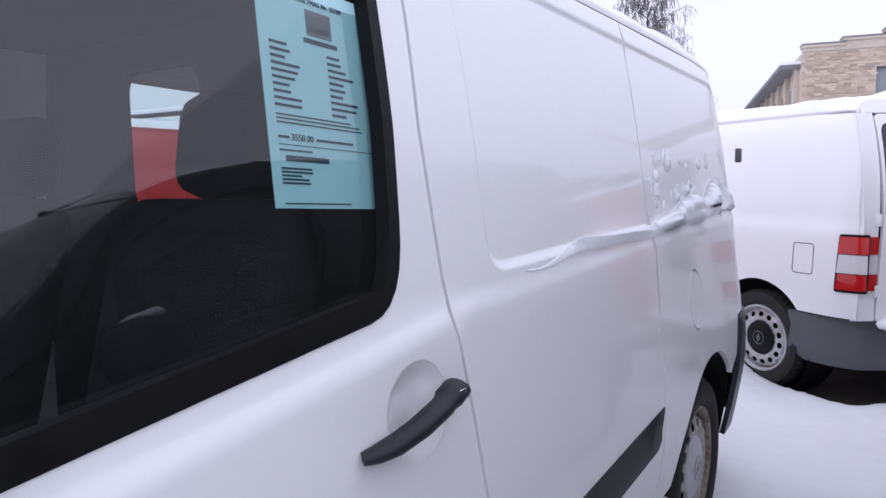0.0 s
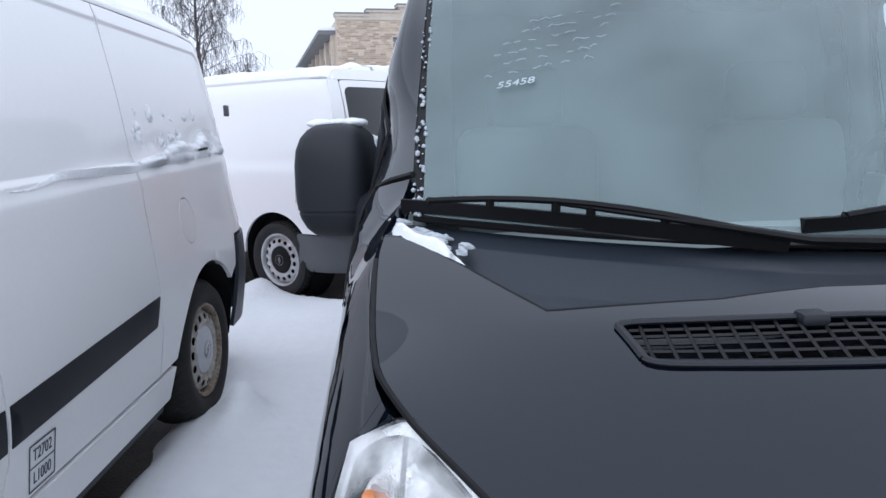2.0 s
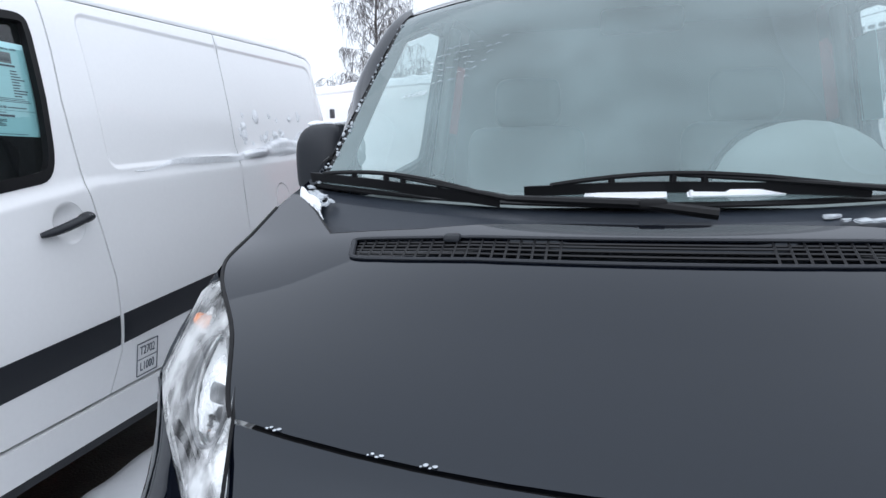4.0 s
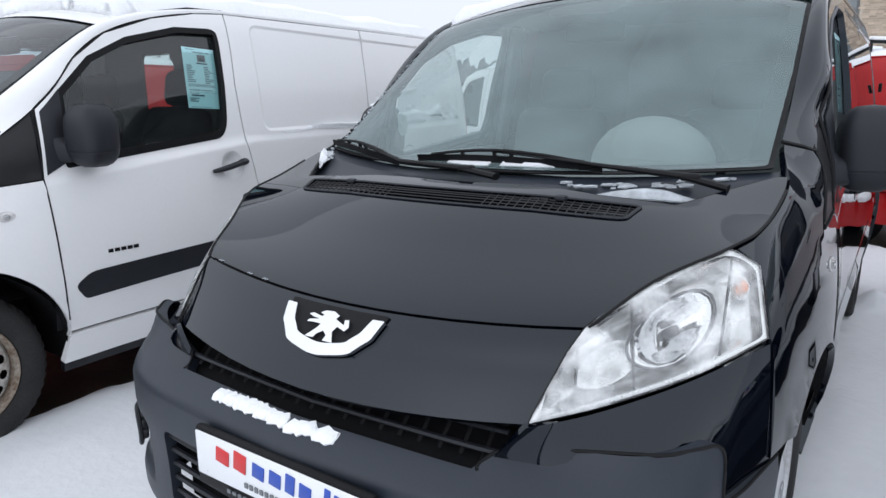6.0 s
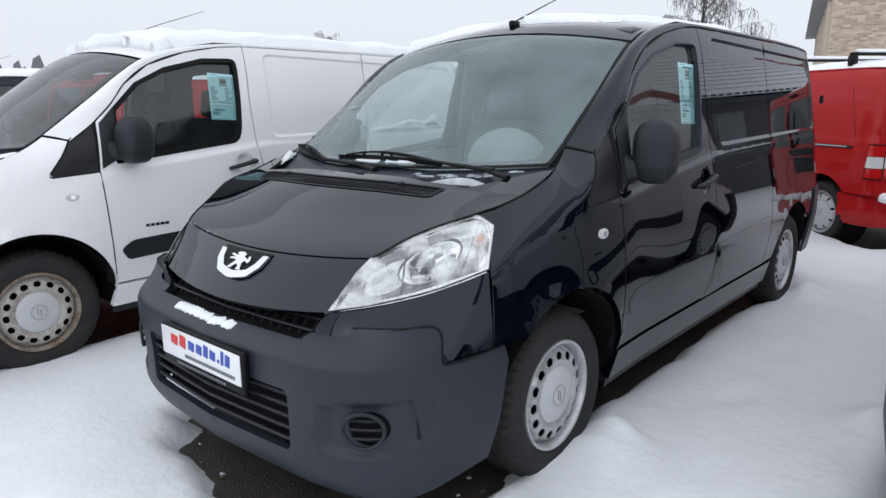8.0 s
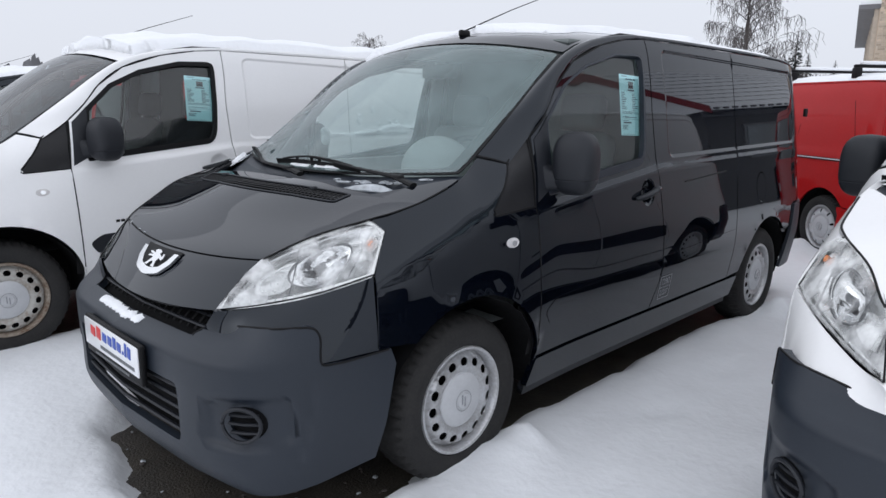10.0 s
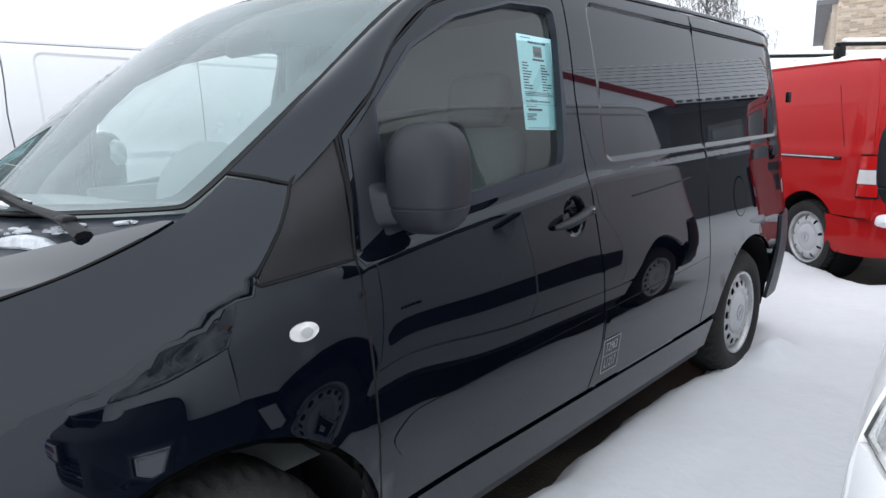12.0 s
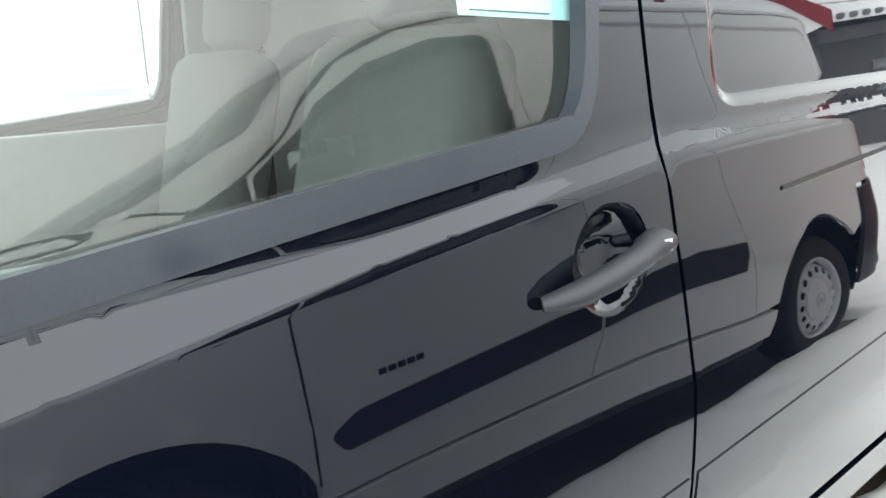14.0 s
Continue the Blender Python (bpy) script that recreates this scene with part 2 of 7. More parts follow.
def rounded(pts, r=0.0, seg=5):
    """A closed outline with rounded corners. A point may carry its own radius as a third number."""
    out, n = [], len(pts)
    for i, p in enumerate(pts):
        rad = p[2] if len(p) > 2 else r
        p0, p1, p2 = (np.array(q[:2], float) for q in (pts[i - 1], p, pts[(i + 1) % n]))
        if rad <= 0:
            out.append(tuple(p1))
            continue
        a, b = p0 - p1, p2 - p1
        ra, rb = min(rad, np.linalg.norm(a) * 0.48), min(rad, np.linalg.norm(b) * 0.48)
        a, b = p1 + a / np.linalg.norm(a) * ra, p1 + b / np.linalg.norm(b) * rb
        for k in range(seg + 1):
            t = k / seg
            out.append(tuple((1 - t) ** 2 * a + 2 * t * (1 - t) * p1 + t * t * b))
    return out


def dense(loop, step):
    out = []
    for i, p in enumerate(loop):
        a, b = np.array(p[:2], float), np.array(loop[(i + 1) % len(loop)][:2], float)
        k = max(1, int(math.ceil(np.linalg.norm(b - a) / step)))
        out += [tuple(a + (b - a) * j / k) for j in range(k)]
    return out


def area2(loop):
    p = np.array(loop)
    q = np.roll(p, -1, 0)
    return float((p[:, 0] * q[:, 1] - q[:, 0] * p[:, 1]).sum())


def inside(px, py, loop):
    r = np.zeros(len(px), bool)
    n = len(loop)
    for i in range(n):
        (x1, y1), (x2, y2) = loop[i], loop[(i + 1) % n]
        if y1 == y2:
            continue
        c = ((y1 > py) != (y2 > py)) & (px < (x2 - x1) * (py - y1) / (y2 - y1) + x1)
        r ^= c
    return r


def edge_dist(px, py, loop):
    best = np.full(len(px), 1e9)
    n = len(loop)
    for i in range(n):
        (x1, y1), (x2, y2) = loop[i], loop[(i + 1) % n]
        dx, dy = x2 - x1, y2 - y1
        L = dx * dx + dy * dy + 1e-12
        t = np.clip(((px - x1) * dx + (py - y1) * dy) / L, 0, 1)
        best = np.minimum(best, np.hypot(px - x1 - t * dx, py - y1 - t * dy))
    return best


def offset_loop(loop, d):
    """The outline moved outwards by d."""
    s = 1 if area2(loop) > 0 else -1
    p = np.array([q[:2] for q in loop], float)
    t = np.roll(p, -1, 0) - np.roll(p, 1, 0)
    t /= np.linalg.norm(t, axis=1)[:, None] + 1e-9
    return [tuple(q) for q in p + s * d * np.stack([t[:, 1], -t[:, 0]], 1)]


def mesh_from(name, verts, faces, mats, normals=None, smooth=True):
    me = bpy.data.meshes.new(name)
    me.from_pydata([tuple(v) for v in verts], [], [tuple(f) for f in faces])
    for m in mats if isinstance(mats, (list, tuple)) else [mats]:
        me.materials.append(m)
    if smooth:
        me.polygons.foreach_set("use_smooth", [True] * len(me.polygons))
    if normals is not None:
        me.normals_split_custom_set_from_vertices([tuple(n) for n in normals])
    me.update()
    return me


def link(name, me, parent=None, label=""):
    ob = new(name, me)
    if parent is not None:
        ob.parent = parent
    if label:
        tagged(ob, label)
    return ob


def part(name, bm, material, parent, label="", smooth=True):
    """Links a bmesh as one mesh object under a thing or a part."""
    me = bpy.data.meshes.new(name)
    bm.to_mesh(me)
    bm.free()
    me.materials.append(material)
    if smooth:
        me.polygons.foreach_set("use_smooth", [True] * len(me.polygons))
        me.set_sharp_from_angle(angle=radians(40))
    return link(name, me, parent, label)


def thing(name, label, category, group="", kind=""):
    return tagged(new(name), label, category, group, kind)


from mathutils.geometry import delaunay_2d_cdt


def panel_mesh(name, fn, outline, material, holes=(), step=0.06, depth=0.012, sign=1, extra=(), lift=None, clear=None):
    """A skin over fn(u, v), cut to an outline, with turned-in edges. clear (loop, d) keeps the even grid off a loop by d, lift(u, v, d) raises it along its normal by the distance d from the edge."""
    loops = [dense(outline, step)] + [dense(h, step) for h in holes]
    if area2(loops[0]) < 0:
        loops[0].reverse()
    for lp in loops[1:]:
        if area2(lp) > 0:
            lp.reverse()
    o = np.array(loops[0])
    gx, gy = np.meshgrid(np.arange(o[:, 0].min() + step / 2, o[:, 0].max(), step), np.arange(o[:, 1].min() + step / 2, o[:, 1].max(), step))
    gx, gy = gx.ravel(), gy.ravel()
    if clear is not None:
        far = edge_dist(gx, gy, clear[0]) > clear[1]
        gx, gy = gx[far], gy[far]
    if len(extra):
        ex = np.array(extra, float)
        gx, gy = np.r_[gx, ex[:, 0]], np.r_[gy, ex[:, 1]]
    ok = inside(gx, gy, loops[0])
    for lp in loops[1:]:
        ok &= ~inside(gx, gy, lp)
    gx, gy = gx[ok], gy[ok]
    if len(gx):
        d = edge_dist(gx, gy, loops[0])
        for lp in loops[1:]:
            d = np.minimum(d, edge_dist(gx, gy, lp))
        keep = d > (step * 0.3 if not len(extra) else step * 0.12)
        gx, gy = gx[keep], gy[keep]
    uv, edges, spans = [], [], []
    for lp in loops:
        k = len(uv)
        uv += lp
        edges += [(k + i, k + (i + 1) % len(lp)) for i in range(len(lp))]
        spans.append((k, len(lp)))
    uv += list(zip(gx, gy))
    vs, _, fs, ids, *_ = delaunay_2d_cdt([Vector((float(a), float(b))) for a, b in uv], edges, [], 0, 1e-7)
    P = np.array([(v.x, v.y) for v in vs])
    F = np.array([f for f in fs if len(f) == 3])
    c = P[F].mean(1)
    ok = inside(c[:, 0], c[:, 1], loops[0])
    for lp in loops[1:]:
        ok &= ~inside(c[:, 0], c[:, 1], lp)
    F = F[ok]
    tri = P[F]
    ar = (tri[:, 1, 0] - tri[:, 0, 0]) * (tri[:, 2, 1] - tri[:, 0, 1]) - (tri[:, 1, 1] - tri[:, 0, 1]) * (tri[:, 2, 0] - tri[:, 0, 0])
    F[ar < 0] = F[ar < 0][:, ::-1]

    def raised(u, v):
        p = fn(u, v)
        if lift is None:
            return p
        e = 2e-3
        n = np.cross(fn(u + e, v) - p, fn(u, v + e) - p)
        n *= sign / (np.linalg.norm(n, axis=1)[:, None] + 1e-12)
        d = edge_dist(u, v, loops[0])
        return p + n * np.asarray(lift(u, v, d))[:, None]

    e = 1e-3

    def frame_at(u, v):
        p = raised(u, v)
        n = np.cross(raised(u + e, v) - raised(u - e, v), raised(u, v + e) - raised(u, v - e))
        n *= sign / (np.linalg.norm(n, axis=1)[:, None] + 1e-12)
        return p, n

    pos, nor = frame_at(P[:, 0], P[:, 1])
    verts, norms = [pos], [nor]
    faces = [tuple(f if sign > 0 else f[::-1]) for f in F]
    count = len(pos)
    if depth:
        for lp in loops:
            q = np.array(lp)
            p, n = frame_at(q[:, 0], q[:, 1])
            t = np.roll(p, -1, 0) - np.roll(p, 1, 0)
            out = np.cross(t, n) * sign
            out /= np.linalg.norm(out, axis=1)[:, None] + 1e-12
            k = len(p)
            verts += [p, p - n * depth]
            norms += [out, out]
            for i in range(k):
                j = (i + 1) % k
                f = (count + i, count + k + i, count + k + j, count + j)
                faces.append(f if sign > 0 else f[::-1])
            count += 2 * k
    return mesh_from(name, np.concatenate(verts), faces, material, np.concatenate(norms))


def panel(name, fn, outline, material, parent, label="", **kw):
    return link(name, panel_mesh(name, fn, outline, material, **kw), parent, label)


def grid_mesh(name, fn, nu, nv, material, sign=1, ulim=(0, 1), vlim=(0, 1)):
    """A full sheet over fn(u, v)."""
    u, v = np.meshgrid(np.linspace(*ulim, nu), np.linspace(*vlim, nv))
    u, v = u.ravel(), v.ravel()
    e = 1e-3
    p = fn(u, v)
    n = np.cross(fn(u + e, v) - fn(u - e, v), fn(u, v + e) - fn(u, v - e))
    n *= sign / (np.linalg.norm(n, axis=1)[:, None] + 1e-12)
    faces = []
    for j in range(nv - 1):
        for i in range(nu - 1):
            a = j * nu + i
            f = (a, a + 1, a + nu + 1, a + nu)
            faces.append(f if sign > 0 else f[::-1])
    return mesh_from(name, p, faces, material, n)


def rbox(cx, cy, cz, sx, sy, sz, bevel=0.0, seg=2, turn=None):
    bm = bmesh.new()
    bmesh.ops.create_cube(bm, size=1.0, matrix=Matrix.Diagonal((sx, sy, sz, 1)))
    if bevel:
        bmesh.ops.bevel(bm, geom=bm.edges[:], offset=bevel, segments=seg, profile=0.5, affect="EDGES")
    m = Matrix.Translation((cx, cy, cz))
    if turn is not None:
        m = m @ turn
    bmesh.ops.transform(bm, matrix=m, verts=bm.verts[:])
    return bm


def join_bm(*bms):
    out = bmesh.new()
    for b in bms:
        me = bpy.data.meshes.new("tmp")
        b.to_mesh(me)
        b.free()
        out.from_mesh(me)
        bpy.data.meshes.remove(me)
    return out


def tube(points, radius, n=8, flat=1.0, cap=True):
    """A rod along points; radius may be a list."""
    bm = bmesh.new()
    pts = [Vector(p) for p in points]
    rad = radius if isinstance(radius, (list, tuple)) else [radius] * len(pts)
    rings = []
    for i, p in enumerate(pts):
        t = (pts[min(i + 1, len(pts) - 1)] - pts[max(i - 1, 0)]).normalized()
        a = t.cross(Vector((0, 0, 1)))
        a = a.normalized() if a.length > 1e-3 else Vector((1, 0, 0))
        b = t.cross(a).normalized()
        rings.append([bm.verts.new(p + rad[i] * (math.cos(k * 2 * math.pi / n) * a + flat * math.sin(k * 2 * math.pi / n) * b)) for k in range(n)])
    for r0, r1 in zip(rings, rings[1:]):
        for k in range(n):
            bm.faces.new((r0[k], r0[(k + 1) % n], r1[(k + 1) % n], r1[k]))
    if cap:
        bm.faces.new(rings[0][::-1])
        bm.faces.new(rings[-1])
    bmesh.ops.recalc_face_normals(bm, faces=bm.faces[:])
    return bm


def lathe(profile, n=48, groove=None):
    """Turns (radius, x) pairs round the x axis; groove(i, k) changes the radius of ring point i at step k."""
    bm = bmesh.new()
    rings = []
    for k in range(n):
        a = 2 * math.pi * k / n
        ring = []
        for i, (r, x) in enumerate(profile):
            rr = r + (groove(i, k) if groove else 0)
            ring.append(bm.verts.new((x, rr * math.cos(a), rr * math.sin(a))))
        rings.append(ring)
    for k in range(n):
        r0, r1 = rings[k], rings[(k + 1) % n]
        for i in range(len(profile) - 1):
            bm.faces.new((r0[i], r0[i + 1], r1[i + 1], r1[i]))
    bmesh.ops.remove_doubles(bm, verts=bm.verts[:], dist=1e-5)
    bmesh.ops.recalc_face_normals(bm, faces=bm.faces[:])
    return bm


def sheet_text(text, size, m, material, parent, depth=0.0004, name="lettering", align="LEFT"):
    """Letters in the built-in font, as a thin mesh."""
    cu = bpy.data.curves.new(name, "FONT")
    cu.body, cu.size, cu.extrude, cu.align_x = text, size, depth, align
    tmp = bpy.data.objects.new(name, cu)
    scene.collection.objects.link(tmp)
    me = bpy.data.meshes.new_from_object(tmp.evaluated_get(bpy.context.evaluated_depsgraph_get()))
    bpy.data.objects.remove(tmp)
    me.materials.clear()
    me.materials.append(material)
    me.transform(m)
    return link(name, me, parent)


# ---- the panel van ----
# x to the van's left, y from the front bumper backwards, z up
half_width = softened(pchip([0.2, 0.35, 0.5, 0.65, 0.76, 0.95, 1.05, 1.2, 1.25, 1.45, 1.65, 1.76, 1.84], [0.848, 0.879, 0.904, 0.921, 0.918, 0.896, 0.880, 0.864, 0.855, 0.825, 0.786, 0.760, 0.725]), 0.2, 1.84, 0.035)
nose_taper = softened(pchip([0.1, 0.25, 0.354, 0.54, 0.62, 0.8, 1.0, 1.25, 1.6], [0.22, 0.125, 0.085, 0.047, 0.035, 0.02, 0.008, 0.0, 0.0]), 0.1, 1.7, 0.035)
INDENT = rounded([(2.56, 1.205, 0.07), (4.52, 1.235, 0.09), (4.56, 1.74, 0.10), (2.575, 1.775, 0.07)], seg=14)
S_KEYS = list(range(14))
top_yc = pchip(S_KEYS, [0.085, 0.165, 0.235, 0.42, 0.64, 0.74, 0.86, 1.28, 1.69, 1.95, 2.7, 3.6, 4.5, 4.76])
top_zc = pchip(S_KEYS, [0.765, 0.855, 0.925, 1.035, 1.15, 1.168, 1.195, 1.51, 1.775, 1.845, 1.90, 1.905, 1.885, 1.86])
top_ye = pchip(S_KEYS, [0.235, 0.285, 0.345, 0.575, 0.79, 0.95, 1.05, 1.40, 1.757, 2.02, 2.7, 3.6, 4.5, 4.70])
top_ze = pchip(S_KEYS, [0.825, 0.895, 0.972, 1.072, 1.135, 1.188, 1.222, 1.465, 1.70, 1.765, 1.81, 1.812, 1.79, 1.765])


def upper(x, s):
    x, s = np.asarray(x, float), np.asarray(s, float)
    q = (x / 0.75) ** 2
    return np.stack([x, top_yc(s) + q * (top_ye(s) - top_yc(s)), top_zc(s) + q * (top_ze(s) - top_zc(s))], 1)



# the line where hood and screen meet the fender and the front pillar
EDGE = upper([0.760, 0.784, 0.806, 0.820, 0.824, 0.822, 0.806, 0.785, 0.772], [2.6, 3.03, 3.4, 4.0, 4.6, 5.12, 5.6, 6.0, 6.32])
edge_x, edge_z = (softened(pchip(EDGE[:, 1], EDGE[:, k]), EDGE[0, 1], EDGE[-1, 1], 0.05, 40) for k in (0, 2))
flare = softened(pchip([0.2, 1.25, 1.7, 5.0], [0.022, 0.020, 0.0, 0.0]), 0.2, 4.9, 0.12)


def flank(y, z):
    y, z = np.asarray(y, float), np.asarray(z, float)
    x = half_width(z) - nose_taper(y) + flare(y)
    ye = np.clip(y, 0.5, 1.22)
    ze = edge_z(ye)
    fall = half_width(ze) - nose_taper(ye) + flare(ye) - edge_x(ye)
    x = x - fall * np.clip((z - ze + 0.19) / 0.19, 0, 1.3) ** 2.2 * (1 - smooth01((y - 1.2) / 0.28))
    x = x - 0.115 * np.clip((y - 4.42) / 0.36, 0, 1.1) ** 2.6
    # shallow sunk field of the cargo side
    near = (y > 2.4) & (y < 4.7) & (z > 1.1)
    if near.any():
        u, v = y[near], z[near]
        d = np.where(inside(u, v, INDENT), edge_dist(u, v, INDENT), 0.0)
        x[near] -= 0.009 * smooth01(d / 0.022)
    # shoulder under the windows, and the hollow below it
    belt = np.where(y < 2.5, 1.092 + 0.105 * (y - 1.475), 1.196 + 0.0153 * (y - 2.5))
    swell = smooth01((belt - z) / 0.045) * (1 - smooth01((belt - 0.04 - z) / 0.34))
    x = x + (0.013 - 0.006 * smooth01((y - 2.3) / 0.4)) * swell * smooth01((y - 1.15) / 0.35) * smooth01((4.7 - y) / 0.25)
    # rolled wheel arch edges
    for cy, r0, lip in ((0.98, 0.425, 0.010), (3.98, 0.41, 0.003)):
        x = x + lip * np.exp(-(((np.hypot(y - cy, z - 0.345) - r0) / 0.020) ** 2)) * smooth01((z - 0.40) / 0.1)
    return x


def side_fn(s, off=0.0):
    return lambda y, z: np.stack([s * (flank(y, z) + off), np.asarray(y, float), np.asarray(z, float)], 1)


PLAN = np.array([(0, 0), (0.28, 0.016), (0.457, 0.03), (0.60, 0.06), (0.71, 0.11), (0.79, 0.20), (0.845, 0.34), (0.885, 0.50), (0.915, 0.66)])
PLAN_U = np.r_[0, np.cumsum(np.hypot(*np.diff(PLAN, axis=0).T))]
plan_x, plan_y = pchip(PLAN_U, PLAN[:, 0]), pchip(PLAN_U, PLAN[:, 1])
bump_back = pchip([0.18, 0.24, 0.32, 0.45, 0.58, 0.645, 0.68, 0.72, 0.79, 0.95], [0.11, 0.04, 0.008, 0.006, 0.0, 0.0, 0.03, 0.10, 0.165, 0.24])


def fascia(off=0.0):
    def f(u, z):
        u, z = np.asarray(u, float), np.asarray(z, float)
        a = np.abs(u)
        w = 1 - 0.92 * smooth01((a - 0.5) / 0.55)
        low = 0.10 * smooth01((a - 0.7) / 0.6)
        return np.stack([np.sign(u) * plan_x(a) * (1 - 0.0 * z) - np.sign(u) * low * smooth01((0.42 - z) / 0.25) * 0.35, plan_y(a) + bump_back(z) * w - off, z], 1)
    return f


def arch(cy, cz, r, a0, a1, n=18):
    return [(cy + r * math.cos(radians(a0 + (a1 - a0) * i / n)), cz + r * math.sin(radians(a0 + (a1 - a0) * i / n))) for i in range(n + 1)]


DOOR_REAR = [(2.40, 0.42), (2.455, 0.56), (2.47, 0.83), (2.45, 1.0), (2.418, 1.175), (2.41, 1.45), (2.425, 1.62), (2.432, 1.8075)]
DOOR_FRONT = [(2.25, 1.793), (2.01, 1.750), (1.757, 1.664), (1.595, 1.549), (1.500, 1.438), (1.405, 1.343), (1.377, 1.07), (1.387, 0.69), (1.397, 0.42)]
WINDOW = rounded([(1.475, 1.103, 0.02), (1.80, 1.138), (2.16, 1.176), (2.318, 1.192, 0.13), (2.348, 1.45), (2.362, 1.66), (2.358, 1.728, 0.06), (2.12, 1.720), (1.85, 1.655), (1.655, 1.562), (1.49, 1.41, 0.02)], seg=6)
SLIDE_REAR = [(3.40, 0.42), (3.42, 0.75), (3.455, 1.22), (3.50, 1.8085)]
CUP = [(2.312 + 0.072 * math.cos(a * math.pi / 14), 1.050 + 0.070 * math.sin(a * math.pi / 14)) for a in range(28)]
FUEL = [(3.835 + 0.085 * math.cos(a * math.pi / 12), 0.965 + 0.10 * math.sin(a * math.pi / 12)) for a in range(24)]


def curve_strip(name, A, B, bulge, material, parent, s, nu=60, nv=9):
    """A rounded strip between two rails given as point lists of equal meaning."""
    def resample(P):
        P = np.array(P, float)
        d = np.r_[0, np.cumsum(np.linalg.norm(np.diff(P, axis=0), axis=1))]
        fx = [pchip(d / d[-1], P[:, k]) for k in range(3)]
        return lambda t: np.stack([g(t) for g in fx], 1)
    a, b = resample(A), resample(B)

    def f(u, v):
        p0, p1 = a(u), b(u)
        k = (4 * v * (1 - v) * smooth01(u / 0.10))[:, None] * bulge
        p = p0 + (p1 - p0) * v[:, None] + k * np.array([[0.55, -0.35, 0.75]])
        p[:, 0] *= s
        return p
    return link(name, grid_mesh(name, f, nu, nv, material, sign=-s), parent)


def steel_wheel(parent, cx, cy, cz, s, rim_mat, ring_mat, cap_mat, turn=0.0, hubcap=False, r_tyre=0.335):
    """One wheel; its face looks along s * x. The rim carries tyre and cap."""
    def dish(r):
        return np.interp(r, [0, 0.09, 0.105, 0.14, 0.175, 0.195, 0.212], [-0.015, -0.018, -0.022, -0.004, -0.012, -0.05, -0.012])
    holes = []
    n_h = 9 if hubcap else 15
    for k in range(n_h):
        a = 2 * math.pi * k / n_h + 0.1
        hr = 0.168 if hubcap else 0.157
        c = np.array((hr * math.cos(a), hr * math.sin(a)))
        ra, rt = (0.030, 0.012) if hubcap else (0.0175, 0.0205)
        rv, tv = c / np.linalg.norm(c), np.array((-c[1], c[0])) / np.linalg.norm(c)
        holes.append([tuple(c + rv * ra * math.cos(b * math.pi / 5) + tv * rt * math.sin(b * math.pi / 5)) for b in range(10)])
    def face(u, v):
        r = np.hypot(u, v)
        return np.stack([s * dish(r), u, v], 1)
    circle = [(0.196 * math.cos(k * math.pi / 24), 0.196 * math.sin(k * math.pi / 24)) for k in range(48)]
    me = panel_mesh("wheel", face, circle, rim_mat, holes=holes, step=0.03, depth=0.005, sign=s)
    rim = link("wheel", me, parent)
    rim.matrix_basis = pose(cx, cy, cz) @ pose(0, 0, 0, turn, 0, 0)
    lip = lathe([(0.196, -s * 0.045), (0.199, -s * 0.012), (0.206, -s * 0.002), (0.216, 0.0), (0.220, -s * 0.008), (0.220, -s * 0.03)], 64)
    part("rim_edge", lip, ring_mat, rim)
    prof = [(0.216, -s * 0.030), (0.222, -s * 0.004), (0.245, s * 0.010), (0.275, s * 0.014), (0.300, s * 0.008), (r_tyre - 0.020, -s * 0.008), (r_tyre - 0.006, -s * 0.022), (r_tyre, -s * 0.038), (r_tyre + 0.001, -s * 0.062), (r_tyre + 0.001, -s * 0.080), (r_tyre, -s * 0.110), (r_tyre + 0.001, -s * 0.14), (r_tyre, -s * 0.16), (r_tyre - 0.012, -s * 0.185), (0.27, -s * 0.20), (0.21, -s * 0.195)]
    def groove(i, k):
        if i in (6, 7, 12, 13):
            return -0.014 if k % 3 == 0 else 0.0
        if i in (8, 9, 10, 11):
            return -0.008 if (k + i) % 4 == 0 else 0.0
        return 0.0
    part("tyre", lathe(prof, 144, groove), RUBBER, rim)
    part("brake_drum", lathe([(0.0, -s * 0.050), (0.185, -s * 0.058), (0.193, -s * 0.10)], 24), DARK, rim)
    cap = lathe([(0.0, s * 0.004), (0.03, s * 0.003), (0.034, -s * 0.001), (0.095, -s * 0.004), (0.109, -s * 0.010), (0.113, -s * 0.022)], 40)
    part("hub_cap", cap, cap_mat, rim)
    mark = join_bm(rbox(s * 0.004, 0.0, 0.010, 0.004, 0.040, 0.006, turn=pose(0, 0, 0, 35)), rbox(s * 0.004, 0.0, -0.008, 0.004, 0.040, 0.006, turn=pose(0, 0, 0, 35)))
    circle_mark = tube([(s * 0.0035, 0.042 * math.cos(k * math.pi / 12), 0.042 * math.sin(k * math.pi / 12)) for k in range(25)], 0.0015, 4, cap=False)
    part("cap_mark", join_bm(mark, circle_mark), FADED_INK, rim)
    return rim


def seat(parent, cx, y0, cloth):
    base = part("seat", rbox(cx, y0, 0.62, 0.50, 0.50, 0.20, 0.06, 3), cloth, parent)
    back = part("backrest", rbox(cx, y0 + 0.30, 1.02, 0.48, 0.16, 0.66, 0.07, 3, pose(0, 0, 0, -14)), cloth, base)
    part("headrest", rbox(cx, y0 + 0.42, 1.44, 0.27, 0.11, 0.20, 0.05, 3, pose(0, 0, 0, -10)), cloth, base)
    return base, back


